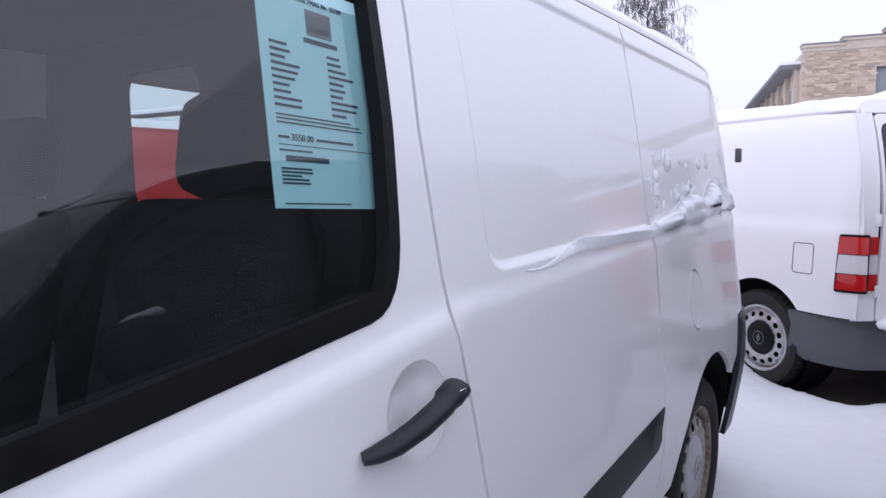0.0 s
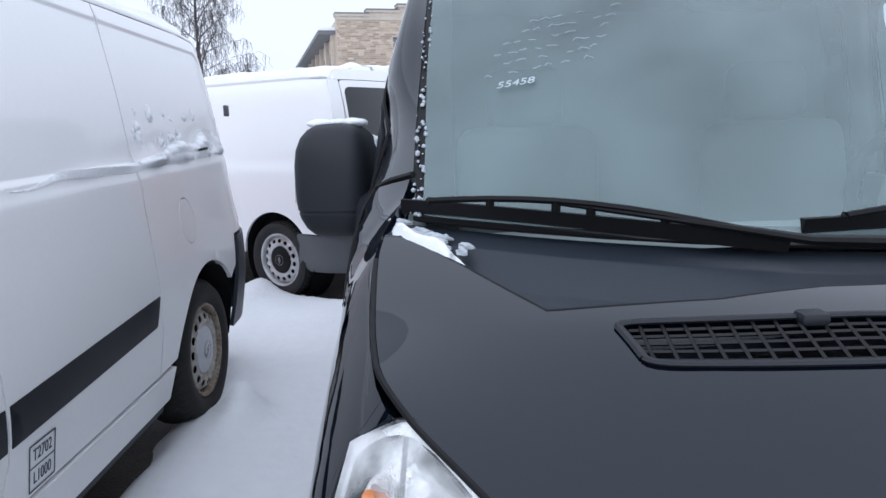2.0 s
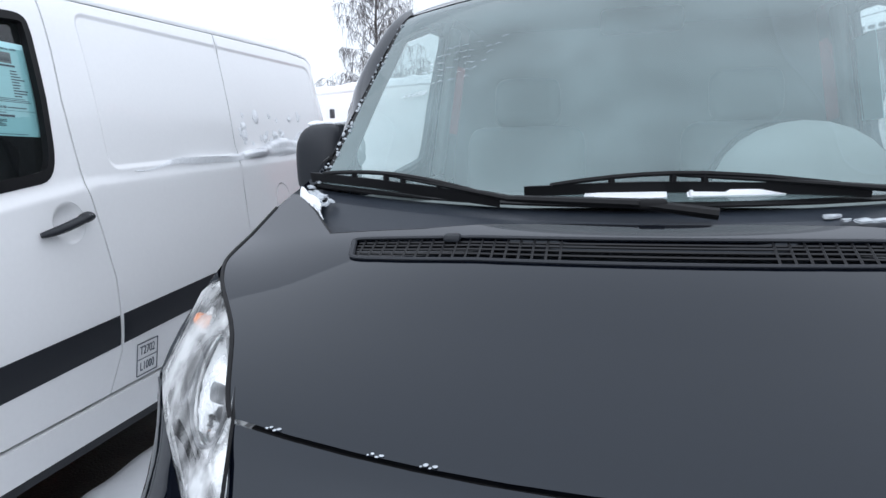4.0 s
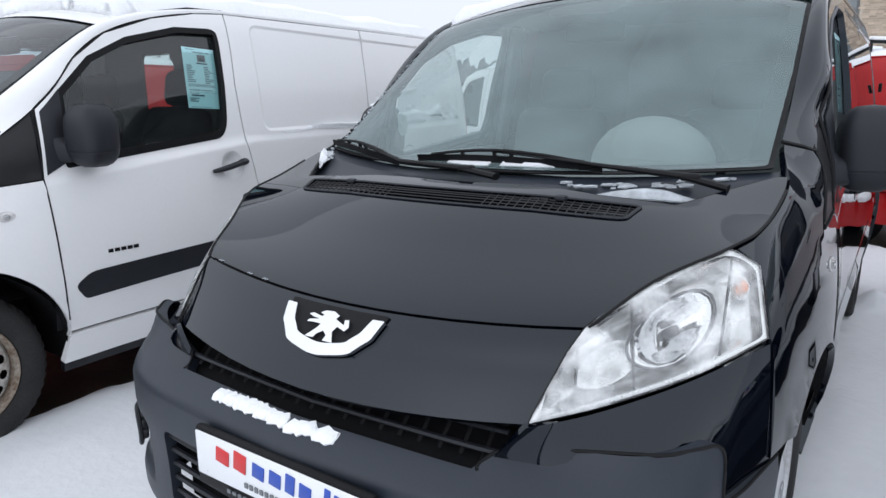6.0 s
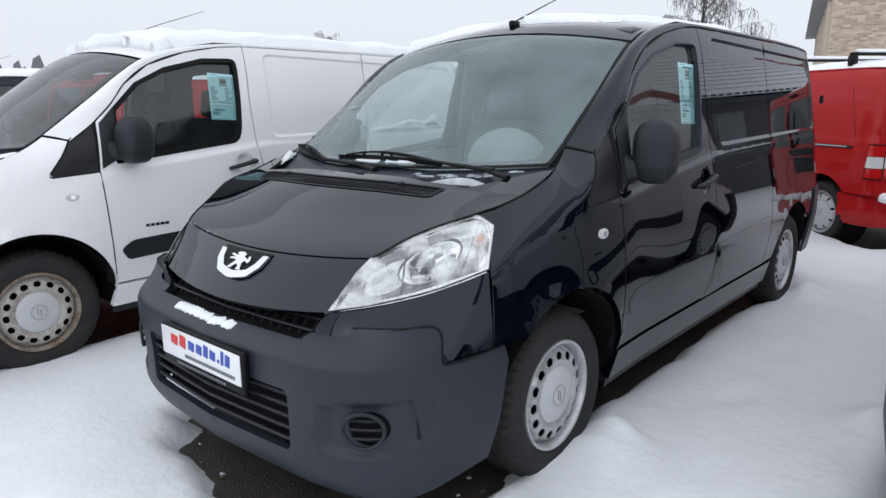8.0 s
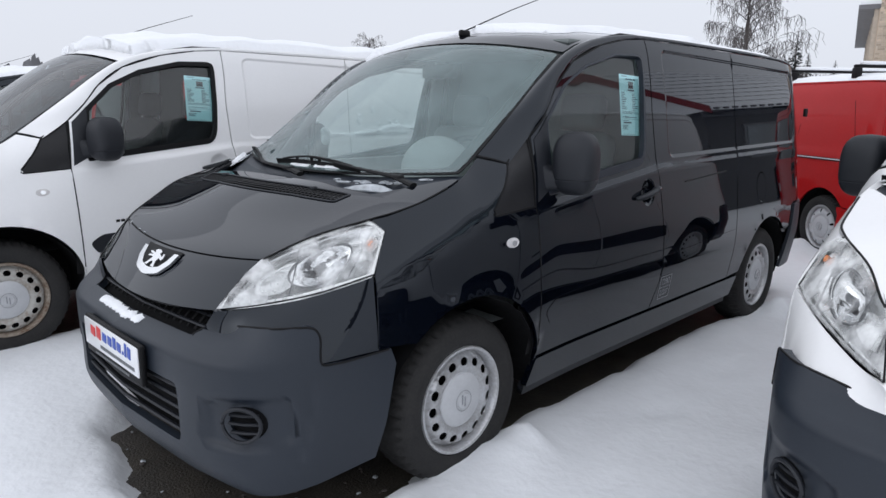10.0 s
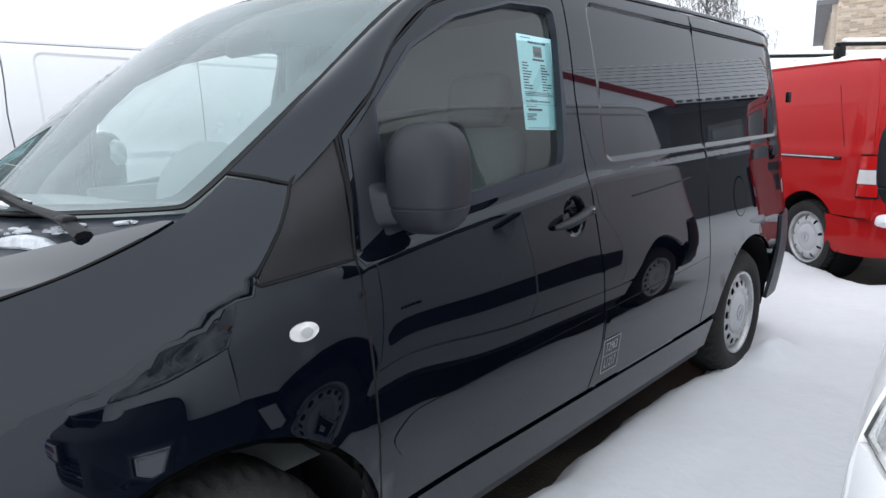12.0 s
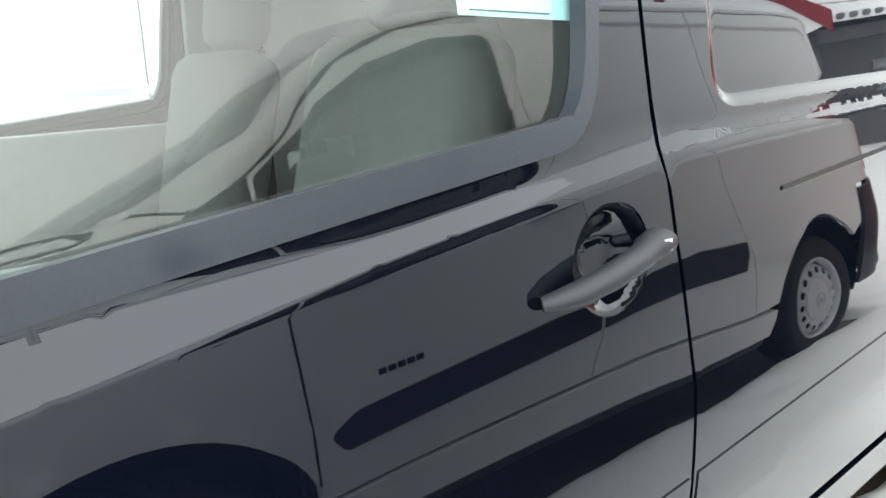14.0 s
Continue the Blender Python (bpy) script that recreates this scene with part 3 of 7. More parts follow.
def build_van(label, paint, emblem, rim_mat, ring_mat, cap_mat, white_strip=True, glazed=False, lining=None, screen_glass=None):
    van = thing("panel_van", label, "van", "parked panel vans")
    strip_mat = PLASTIC
    # without a lining the cab takes the darkened wall and trim tones
    wall_mat, dash_mat, seat_mat = lining or (SHADED_WALL, TRIM, FABRIC)
    # front end
    nose = rounded([(-0.530, 0.02), (0.530, 0.02), (0.540, 0.5), (0.555, 1.2), (0.573, 1.975), (-0.573, 1.975), (-0.555, 1.2), (-0.540, 0.5)], 0.0)
    panel("front_panel", upper, nose, paint, van, step=0.09, depth=0.02)
    hood_half = [(0.578, 2.03), (0.650, 2.60), (0.765, 3.10), (0.80, 3.4), (0.814, 4.0), (0.818, 4.6), (0.812, 5.10), (0.79, 5.12), (0.70, 4.62), (0.612, 4.02), (0.60, 4.03), (0.52, 4.13), (0.42, 4.26), (0.30, 4.60), (0.15, 4.80)]
    ease = pchip(np.array([t for x, t in hood_half[:7]]), np.array([x for x, t in hood_half[:7]]))
    rim = [(float(ease(t)), float(t)) for t in np.linspace(2.03, 5.10, 19)]
    hood = rim + hood_half[7:]
    hood = [(-x, s) for x, s in hood[::-1]] + hood
    vent = rounded([(-0.528, 3.60, 0.035), (-0.3, 3.66), (0.3, 3.66), (0.528, 3.60, 0.035), (0.545, 3.90, 0.04), (0.3, 4.02), (-0.3, 4.02), (-0.545, 3.90, 0.04)], seg=4)
    panel("seam_backing", lambda x, s: upper(x, s) - np.array([[0, -0.010, 0.010]]), [(-0.54, 1.8), (0.54, 1.8), (0.56, 2.2), (-0.56, 2.2)], SEAL, van, step=0.1, depth=0)
    bonnet = panel("hood", upper, hood, paint, van, holes=[vent], step=0.10, depth=0.02)
    for sx in (-1, 1):
        line = [(float(ease(t)), float(t)) for t in np.linspace(2.03, 4.60, 31)]
        part("hood_gap", tube([upper([sx * (x + 0.003)], [t])[0] for x, t in line], 0.0040, 6, 0.8), SEAL, bonnet)
    back = [(-x, t) for x, t in hood_half[7:]] + [(x, t) for x, t in hood_half[:6:-1]]
    back = [tuple(np.array(a) + (np.array(b) - np.array(a)) * k / 3) for a, b in zip(back, back[1:]) for k in range(3)]
    part("hood_gap", tube([upper([x], [t + 0.03])[0] - np.array((0, 0, 0.004)) for x, t in back], 0.0045, 6, 0.8), SEAL, bonnet)
    panel("vent_tray", lambda x, s: upper(x, s) - np.array([[0, 0, 0.05]]), offset_loop(vent, 0.03), DARK, bonnet, depth=0)
    for i in range(5):
        pts = [tuple(upper([x], [np.interp(abs(x), (0.3, 0.550), (3.71 + i * 0.065, 3.65 + i * 0.054))])[0] - np.array((0, 0, 0.005))) for x in np.linspace(-0.532, 0.532, 25)]
        part("vent_slat", tube(pts, 0.0022, 4), CORNER_BLACK, bonnet)
    for x in np.r_[np.linspace(-0.52, -0.16, 17), np.linspace(0.16, 0.52, 17)]:
        a, b = upper([x, x], [np.interp(abs(x), (0.3, 0.550), (3.67, 3.61)), np.interp(abs(x), (0.3, 0.550), (4.0, 3.89))]) - np.array([[0, 0, 0.002]])
        part("vent_bar", tube([a, b], 0.0022, 4), CORNER_BLACK, bonnet)
    part("vent_frame", tube([upper([x], [t])[0] + np.array((0, 0, 0.0015)) for x, t in dense(vent, 0.05) + dense(vent, 0.05)[:1]], 0.0055, 6, 0.6, cap=False), PLASTIC, bonnet)
    for sx in (-1, 1):
        p = upper([sx * 0.350], [3.97])[0]
        part("washer_nozzle", join_bm(rbox(p[0], p[1], p[2] + 0.002, 0.030, 0.024, 0.014, 0.005), rbox(p[0], p[1] + 0.014, p[2] - 0.002, 0.018, 0.012, 0.008, 0.003)), PLASTIC, van)
    # cowl and windshield
    cowl_half = [(0.0, 4.72), (0.15, 4.64), (0.30, 4.42), (0.42, 4.12), (0.52, 4.0), (0.61, 3.92), (0.63, 3.95), (0.71, 4.55), (0.80, 5.10), (0.785, 5.95)]
    cowl = [(-x, t) for x, t in cowl_half[:0:-1]] + cowl_half
    panel("cowl", lambda x, s: upper(x, s) - np.array([[0, 0.0, 0.020]]) - np.array([[0, 0, 0.022]]) * np.clip((5.5 - np.asarray(s)) / 0.7, 0, 1)[:, None], cowl, BUMPER_PLASTIC, van, step=0.06, depth=0.02)
    ws = rounded([(-0.758, 5.9, 0.05), (0.758, 5.9, 0.05), (0.745, 7.0), (0.722, 7.93, 0.06), (-0.722, 7.93, 0.06), (-0.745, 7.0)], seg=5)
    screen = panel("windshield", upper, ws, screen_glass or WINDSHIELD, van, "hazy grey-green glass" if screen_glass is None else "dark clear glass", step=0.12, depth=0)
    screen.visible_shadow = False
    panel("screen_seal", lambda x, s: upper(x, s) + np.array([[0, -0.002, -0.004]]), rounded([(-0.772, 5.84, 0.05), (0.772, 5.84, 0.05), (0.758, 7.0), (0.735, 7.97, 0.06), (-0.735, 7.97, 0.06), (-0.758, 7.0)], seg=5), SEAL, screen, holes=[rounded([(-0.705, 6.10, 0.09), (0.705, 6.10, 0.09), (0.697, 7.0), (0.680, 7.86, 0.08), (-0.680, 7.86, 0.08), (-0.697, 7.0)], seg=6)], step=0.12, depth=0.004)
    panel("mirror_pad", lambda x, s: upper(x, s) + np.array([[0, 0.006, -0.006]]), rounded([(-0.13, 7.62), (0.13, 7.62), (0.16, 7.88), (-0.16, 7.88)], 0.05), SEAL, screen, depth=0)
    # wipers
    def wp(x, y, dz):
        ss = np.linspace(4.4, 7.0, 300)
        pts = upper(np.full(300, x), ss)
        k = int(np.argmin(np.abs(pts[:, 1] - y)))
        return Vector((x, y, pts[k, 2] + dz))
    for tip, end, root in (((-0.79, 1.060), (-0.292, 0.832), (0.10, 0.775)), ((-0.250, 0.880), (0.37, 0.885), (0.70, 0.875))):
        tip, end, root = np.array(tip), np.array(end), np.array(root)
        hook = tip + (end - tip) * 0.46
        way = [root, root + (end - root) * 0.35, end + (root - end) * 0.05 + np.array((0, -0.012)), hook + (end - hook) * 0.45 + np.array((0, -0.004)), hook]
        arm = part("wiper", tube([wp(*p, dz) for p, dz in zip(way, (0.002, 0.014, 0.020, 0.029, 0.034))], [0.018, 0.016, 0.011, 0.007, 0.007], 8, 0.6), SEAL, van)
        bl = [wp(*(tip + (end - tip) * f), 0.010) for f in np.linspace(0, 1, 12)]
        rubber = bmesh.new()
        rows = [[rubber.verts.new(b + Vector((0, dy, dz))) for dy, dz in ((0.0, -0.012), (-0.004, 0.002), (-0.007, 0.011), (0.007, 0.011), (0.004, 0.002))] for b in bl]
        for a, b in zip(rows, rows[1:]):
            for k in range(5):
                rubber.faces.new((a[k], a[(k + 1) % 5], b[(k + 1) % 5], b[k]))
        rubber.faces.new(rows[0])
        rubber.faces.new(rows[-1][::-1])
        bmesh.ops.recalc_face_normals(rubber, faces=rubber.faces[:])
        part("wiper_blade", rubber, SEAL, arm)
        part("wiper_bridge", tube([b + Vector((0, -0.003, 0.012 + 0.015 * math.sin(math.pi * k / 9))) for k, b in enumerate(bl[1:-1])], 0.0065, 6, 0.8), SEAL, arm)
        for k in (1, 3, 5, 6, 8, 10):
            part("wiper_claw", tube([bl[k] + Vector((0, 0, 0.009)), bl[k] + Vector((0, -0.003, 0.013 + 0.013 * math.sin(math.pi * (k - 1) / 9)))], 0.007, 5), SEAL, arm)
        part("wiper_joint", rbox(*wp(*(root + (end - root) * 0.28), 0.014), 0.05, 0.030, 0.020, 0.007, 3), SEAL, arm)
    # front bumper
    top_half = [(0.0, 0.705), (0.44, 0.705), (0.475, 0.735), (0.60, 0.7545), (0.80, 0.7735), (0.93, 0.777), (0.965, 0.768), (0.985, 0.742), (0.992, 0.69), (0.998, 0.6435), (1.08, 0.643), (1.25, 0.656)]
    low_half = [(1.27, 0.60), (1.235, 0.42), (1.20, 0.26), (0.98, 0.225), (0.70, 0.20), (0.0, 0.20)]
    bo = top_half + low_half
    bo = bo + [(-u, z) for u, z in bo[::-1] if u > 0]
    grille_low = rounded([(-0.455, 0.345), (0.455, 0.345), (0.46, 0.558), (-0.46, 0.558)], 0.025)
    fogs = [[(sx * 0.735 + 0.066 * math.cos(a * math.pi / 10), 0.468 + 0.058 * math.sin(a * math.pi / 10)) for a in range(20)] for sx in (-1, 1)]
    pad = rounded([(0.56, 0.355, 0.05), (0.92, 0.385, 0.06), (0.90, 0.575, 0.05), (0.57, 0.545, 0.05)])

    def bump_fn(u, z):
        p = fascia()(u, z)
        a = np.abs(np.asarray(u, float))
        d = np.where(inside(a, np.asarray(z, float), pad), edge_dist(a, np.asarray(z, float), pad), 0)
        p[:, 1] += 0.024 * smooth01(d / 0.028)
        ridge = np.exp(-(((a - 0.965 + 0.10 * np.clip((0.62 - z) / 0.4, 0, 1) ** 2) / 0.014) ** 2)) * smooth01((0.64 - z) / 0.1) * smooth01((z - 0.24) / 0.1)
        p[:, 1] += 0.013 * ridge
        return p
    bumper = panel("bumper", bump_fn, bo, BUMPER_PLASTIC, van, holes=[grille_low] + fogs, step=0.024, depth=0.03)
    for sx in (-1, 1):
        part("bumper_gap", tube([fascia(0.0)([sx * u], [z])[0] for u, z in rounded(top_half[1:], 0.02)[1:-1]], 0.0038, 6), SEAL, bumper)
    panel("lower_grille_back", fascia(-0.07), rounded([(-0.47, 0.33), (0.47, 0.33), (0.47, 0.57), (-0.47, 0.57)]), DARK, bumper, depth=0, step=0.1)
    for z in (0.375, 0.415, 0.455, 0.495, 0.535):
        part("grille_slat", tube([fascia(-0.02)([u], [z])[0] for u in np.linspace(-0.46, 0.46, 13)], 0.010, 6, 0.7), PLASTIC, bumper)
    for sx, f in zip((-1, 1), fogs):
        panel("fog_blank", fascia(-0.035), offset_loop(f, 0.01), DARK, bumper, depth=0, step=0.05)
        for k in range(3):
            z = 0.438 + k * 0.03
            w = 0.055 - 0.006 * abs(k - 1)
            part("fog_slat", tube([fascia(-0.012)([sx * 0.735 + t], [z])[0] for t in (-w, 0, w)], 0.009, 6, 0.6), PLASTIC, bumper)
        ring = [fascia(0.002)([u], [z])[0] for u, z in f + f[:1]]
        part("fog_ring", tube(ring, 0.007, 6, cap=False), PLASTIC, bumper)
    # upper grille slot
    def slot(u, z):
        return fascia(-0.075)(u, z)
    panel("upper_grille_back", slot, [(-0.50, 0.68), (0.50, 0.68), (0.50, 0.83), (-0.50, 0.83)], DARK, bumper, depth=0, step=0.1)
    for z in (0.722, 0.752):
        part("grille_slat", tube([fascia(-0.022)([u], [z])[0] for u in np.linspace(-0.475, 0.475, 15)], 0.009, 6, 0.6), PLASTIC, bumper)
    for u in np.linspace(-0.44, 0.44, 19):
        part("grille_upright", tube([fascia(-0.04)([u], [0.705])[0], fascia(-0.035)([u], [0.785])[0]], 0.005, 4), SEAL, bumper)
    # painted corners under the lamps, between bumper top and lamp edge
    for s in (-1, 1):
        ks = np.linspace(0, 1, 7)
        plan = np.array((0.462, 0.62, 0.77, 0.90, 1.0, 1.10, 1.195))
        lowc = fascia(-0.012)(plan, 0.715 - 0.085 * smooth01((plan - 0.80) / 0.22)) + np.array([[-0.4, 1.0, 0.0]]) * 0.014 * smooth01((plan - 0.72) / 0.12)[:, None] * (1 - smooth01((plan - 1.08) / 0.1))[:, None]
        upc = np.array([(0.532, 0.145, 0.797), (0.60, 0.222, 0.804), (0.68, 0.315, 0.823), (0.755, 0.398, 0.850), (0.81, 0.462, 0.876), (0.846, 0.505, 0.895), (0.872, 0.537, 0.909)])
        lo_f, up_f = [pchip(ks, lowc[:, k]) for k in range(3)], [pchip(ks, upc[:, k]) for k in range(3)]

        def corner(u, v, s=s, lo_f=lo_f, up_f=up_f):
            u, v = np.asarray(u, float), np.asarray(v, float)
            p0, p1 = np.stack([g(u) for g in lo_f], 1), np.stack([g(u) for g in up_f], 1)
            p = p0 + (p1 - p0) * v[:, None] + (4 * v * (1 - v))[:, None] * 0.004 * np.array([[0.5, -0.7, 0.2]])
            p[:, 0] *= s
            return p
        panel("bumper_corner", corner, [(k / 12, 0.0) for k in range(13)] + [(1 - k / 12, 1.0) for k in range(13)], paint, van, step=0.08, depth=0.012, sign=s)
    # number plate holder
    holder = part("plate_holder", rbox(0.018, -0.004, 0.575, 0.545, 0.022, 0.150, 0.008), SEAL, van, "black number plate holder")
    part("plate_face", rbox(0.018, -0.018, 0.588, 0.525, 0.006, 0.108, 0.003), PLATE_WHITE, holder, "white dealer plate with red and blue print")
    for x, w, h, m_, zz in ((-0.165, 0.055, 0.036, LOGO_RED, 0.604), (-0.105, 0.050, 0.046, LOGO_RED, 0.608), (-0.045, 0.046, 0.034, LOGO_BLUE, 0.604), (0.008, 0.044, 0.034, LOGO_BLUE, 0.604), (0.054, 0.034, 0.044, LOGO_BLUE, 0.608), (0.098, 0.042, 0.034, LOGO_BLUE, 0.604), (0.134, 0.014, 0.012, LOGO_BLUE, 0.593), (0.160, 0.020, 0.050, LOGO_BLUE, 0.610), (0.192, 0.034, 0.042, LOGO_BLUE, 0.607)):
        part("print_bar", rbox(0.018 + x, -0.0225, zz, w * 0.8, 0.003, h, 0.0012, turn=pose(0, 0, 0, 0, 8)), m_, holder)
    for k in range(20):
        part("print_bar", rbox(-0.07 + k * 0.0165, -0.0225, 0.557, 0.010, 0.003, 0.012), GREY_INK, holder)
    for k in range(18):
        part("print_bar", rbox(-0.14 + k * 0.0185, -0.0165, 0.516, 0.012, 0.003, 0.009), GREY_INK, holder)
    # badge
    if emblem == "shield":
        sh = rounded([(-0.150, 2.02 - 0.13, 0.02), (0.150, 2.02 - 0.13, 0.02), (0.128, 1.22, 0.05), (0.085, 0.82, 0.05), (0.0, 0.68, 0.05), (-0.085, 0.82, 0.05), (-0.128, 1.22, 0.05)], seg=5)
        bk = panel("badge", lambda x, s: upper(x, s) + np.array([[0, -0.004, 0.003]]), sh, SEAL, van, "black badge with a chrome surround", step=0.04, depth=0.006)
        rim_out = rounded([(-0.150, 1.75, 0.01), (-0.118, 1.75, 0.01), (-0.102, 1.34, 0.05), (-0.072, 1.02, 0.05), (0.0, 0.90, 0.05), (0.072, 1.02, 0.05), (0.102, 1.34, 0.05), (0.118, 1.75, 0.01), (0.150, 1.75, 0.01), (0.136, 1.22, 0.06), (0.094, 0.80, 0.06), (0.0, 0.64, 0.06), (-0.094, 0.80, 0.06), (-0.136, 1.22, 0.06)], seg=6)
        panel("badge_rim", lambda x, s: upper(x, s) + np.array([[0, -0.012, 0.008]]), rim_out, CHROME, bk, step=0.03, depth=0.010)
        mark = rounded([(-0.046, 0.98), (-0.020, 0.99), (-0.016, 1.08), (0.000, 1.20), (0.014, 1.10), (0.010, 0.97), (0.040, 0.97), (0.034, 1.06), (0.026, 1.22), (0.034, 1.38), (0.058, 1.30), (0.066, 1.42), (0.058, 1.62), (0.046, 1.60), (0.050, 1.46), (0.034, 1.52), (0.020, 1.58), (0.026, 1.68), (0.006, 1.76), (-0.020, 1.74), (-0.032, 1.66), (-0.018, 1.62), (-0.024, 1.57), (-0.052, 1.62), (-0.064, 1.56), (-0.048, 1.51), (-0.026, 1.49), (-0.056, 1.42), (-0.060, 1.34), (-0.034, 1.37), (-0.016, 1.36), (-0.022, 1.24), (-0.034, 1.10)], 0.006, seg=2)
        panel("badge_mark", lambda x, s: upper(x, s) + np.array([[0, -0.012, 0.008]]), mark, CHROME, bk, step=0.02, depth=0.008)
    else:
        for s0 in (1.05, 1.35):
            pts = [upper([x], [s0 - abs(x) * 3.2 + 0.2])[0] + np.array((0, -0.008, 0.004)) for x in (-0.10, -0.05, 0, 0.05, 0.10)]
            part("badge", tube(pts, 0.012, 6, 0.6), CHROME, van, "chrome chevron badge")
    # sides
    for s in (-1, 1):
        fn = side_fn(s)
        fender = [(0.545, 0.915), (0.585, 0.985), (0.628, 1.045), (0.605, 1.081)] + [(float(y), float(edge_z(y)) - 0.004) for y in np.linspace(0.66, 1.138, 12)] + [(1.245, 1.240), (1.185, 1.155), (1.118, 1.072), (1.125, 1.056), (1.372, 1.070), (1.377, 0.9), (1.383, 0.69), (1.393, 0.42), (1.385, 0.40)] + arch(0.98, 0.345, 0.425, 8, 133) + [(0.56, 0.663), (0.540, 0.663)]
        fnd = panel("fender", fn, fender, paint, van, step=0.05, depth=0.02, sign=s)
        ind = [(1.205 + 0.036 * math.cos(a * math.pi / 9), 0.942 + 0.020 * math.sin(a * math.pi / 9)) for a in range(18)]
        panel("side_repeater", side_fn(s, 0.003), ind, CLEAR_LENS, fnd, step=0.02, depth=0.01, sign=s, lift=lambda u, v, d: 0.008 * np.sqrt(np.clip(d / 0.024, 0, 1)))
        panel("side_repeater_bulb", side_fn(s, 0.012), [(1.205 + 0.014 * math.cos(a * math.pi / 6), 0.942 + 0.011 * math.sin(a * math.pi / 6)) for a in range(12)], CHROME, fnd, step=0.01, depth=0.004, sign=s)
        panel("corner_panel", side_fn(s, -0.003), rounded([(1.112, 1.052, 0.012), (1.371, 1.066), (1.374, 1.2), (1.399, 1.345), (1.243, 1.252)], 0.0), CORNER_BLACK, van, step=0.05, depth=0.015, sign=s)
        edge = dense([(1.390, 1.340), (1.247, 1.247), (1.186, 1.158), (1.116, 1.074), (1.113, 1.060), (1.124, 1.053), (1.373, 1.067)], 0.03)
        part("panel_gap", tube([(s * (float(flank(np.array([y]), np.array([z]))[0]) - 0.001), y, z) for y, z in edge + edge[:1]], 0.0045, 6, cap=False), SEAL, fnd)
        joint = [Vector(upper([0.772], [6.32])[0]), Vector((float(flank(np.array([1.250]), np.array([1.243]))[0]), 1.250, 1.243))]
        part("pillar_gap", tube([(s * p.x, p.y, p.z) for p in (joint[0], joint[0].lerp(joint[1], 0.5) + Vector((0.004, 0, 0.002)), joint[1])], 0.006, 6), SEAL, fnd)
        door = panel("door", fn, DOOR_FRONT + DOOR_REAR, paint, van, holes=[WINDOW, CUP], step=0.045, depth=0.03, sign=s, extra=[(y, 1.092 + 0.105 * (y - 1.475) - d) for y in np.arange(1.40, 2.44, 0.018) for d in (0.008, 0.016, 0.024, 0.032, 0.040, 0.048, 0.060, 0.075)])
        band = offset_loop(WINDOW, -0.027) if white_strip else [q if p[1] < 1.3 or (p[0] > 2.28 and p[1] < 1.6) else r for p, q, r in zip(WINDOW, offset_loop(WINDOW, -0.027), offset_loop(WINDOW, -0.009))]
        inner = [(y, z + (0.008 if z < 1.22 else 0.0)) for y, z in band]
        panel("window_seal", side_fn(s, 0.002), offset_loop(WINDOW, 0.001), SEAL if white_strip else BUMPER_PLASTIC, door, holes=[inner], step=0.03, depth=0.024, sign=s, lift=lambda u, v, d: 0.004 * smooth01(d / 0.012))
        panel("door_jamb", side_fn(s, -0.020), offset_loop(DOOR_FRONT + DOOR_REAR, 0.035), SEAL, door, holes=[offset_loop(DOOR_FRONT + DOOR_REAR, -0.035)], step=0.1, depth=0, sign=s)
        panel("seam_backing", side_fn(s, -0.018), [(3.37, 0.43), (3.45, 0.43), (3.545, 1.79), (3.46, 1.79)], SEAL, van, step=0.1, depth=0, sign=s)
        panel("seam_backing", side_fn(s, -0.022), [(1.35, 0.43), (1.345, 0.69), (1.333, 1.07), (1.345, 1.31), (1.44, 1.37), (1.42, 1.07), (1.43, 0.69), (1.44, 0.43)], SEAL, door, step=0.1, depth=0, sign=s)
        pane = panel("window_pane", side_fn(s, -0.020), offset_loop(WINDOW, -0.02), SIDE_GLASS, door, step=0.08, depth=0, sign=s)
        pane.visible_shadow = False
        panel("mirror_base", side_fn(s, 0.004), rounded([(1.392, 1.082), (1.475, 1.125), (1.50, 1.30), (1.502, 1.425), (1.415, 1.335)], 0.0), PLASTIC, door, step=0.05, depth=0.01, sign=s)
        gap = [(a[0] + (b[0] - a[0]) * k / 5 - 0.004, a[1] + (b[1] - a[1]) * k / 5 + 0.002) for a, b in zip(DOOR_FRONT, DOOR_FRONT[1:]) for k in range(5)]
        part("door_gap", tube([(s * (float(flank(np.array([y]), np.array([z]))[0]) - 0.002), y, z) for y, z in gap], 0.0045, 6), SEAL, door)
        # handle in its cup
        panel("handle_cup", side_fn(s, 0.0), offset_loop(CUP, 0.003), paint, door, step=0.012, depth=0.0, sign=s, lift=lambda u, v, d: -0.034 * smooth01(d / 0.05) - 0.001)
        hp = [(2.183, 1.027, 0.004), (2.197, 1.030, 0.014), (2.225, 1.035, 0.024), (2.27, 1.044, 0.030), (2.325, 1.055, 0.029), (2.345, 1.059, 0.026), (2.352, 1.060, 0.024), (2.378, 1.064, 0.020), (2.388, 1.066, 0.006)]
        part("handle", tube([(s * (float(flank(np.array([y]), np.array([z]))[0]) + o), y, z) for y, z, o in hp], [0.011, 0.015, 0.0185, 0.0195, 0.0195, 0.0185, 0.0225, 0.023, 0.016], 12, 0.75), PLASTIC, door)
        part("lock", rbox(s * (float(flank(np.array([2.366]), np.array([1.064]))[0]) + 0.040), 2.366, 1.064, 0.004, 0.016, 0.016, 0.0015), CHROME, door)
        # wing mirror
        hx = 0.955
        housing = bmesh.new()
        rings = []
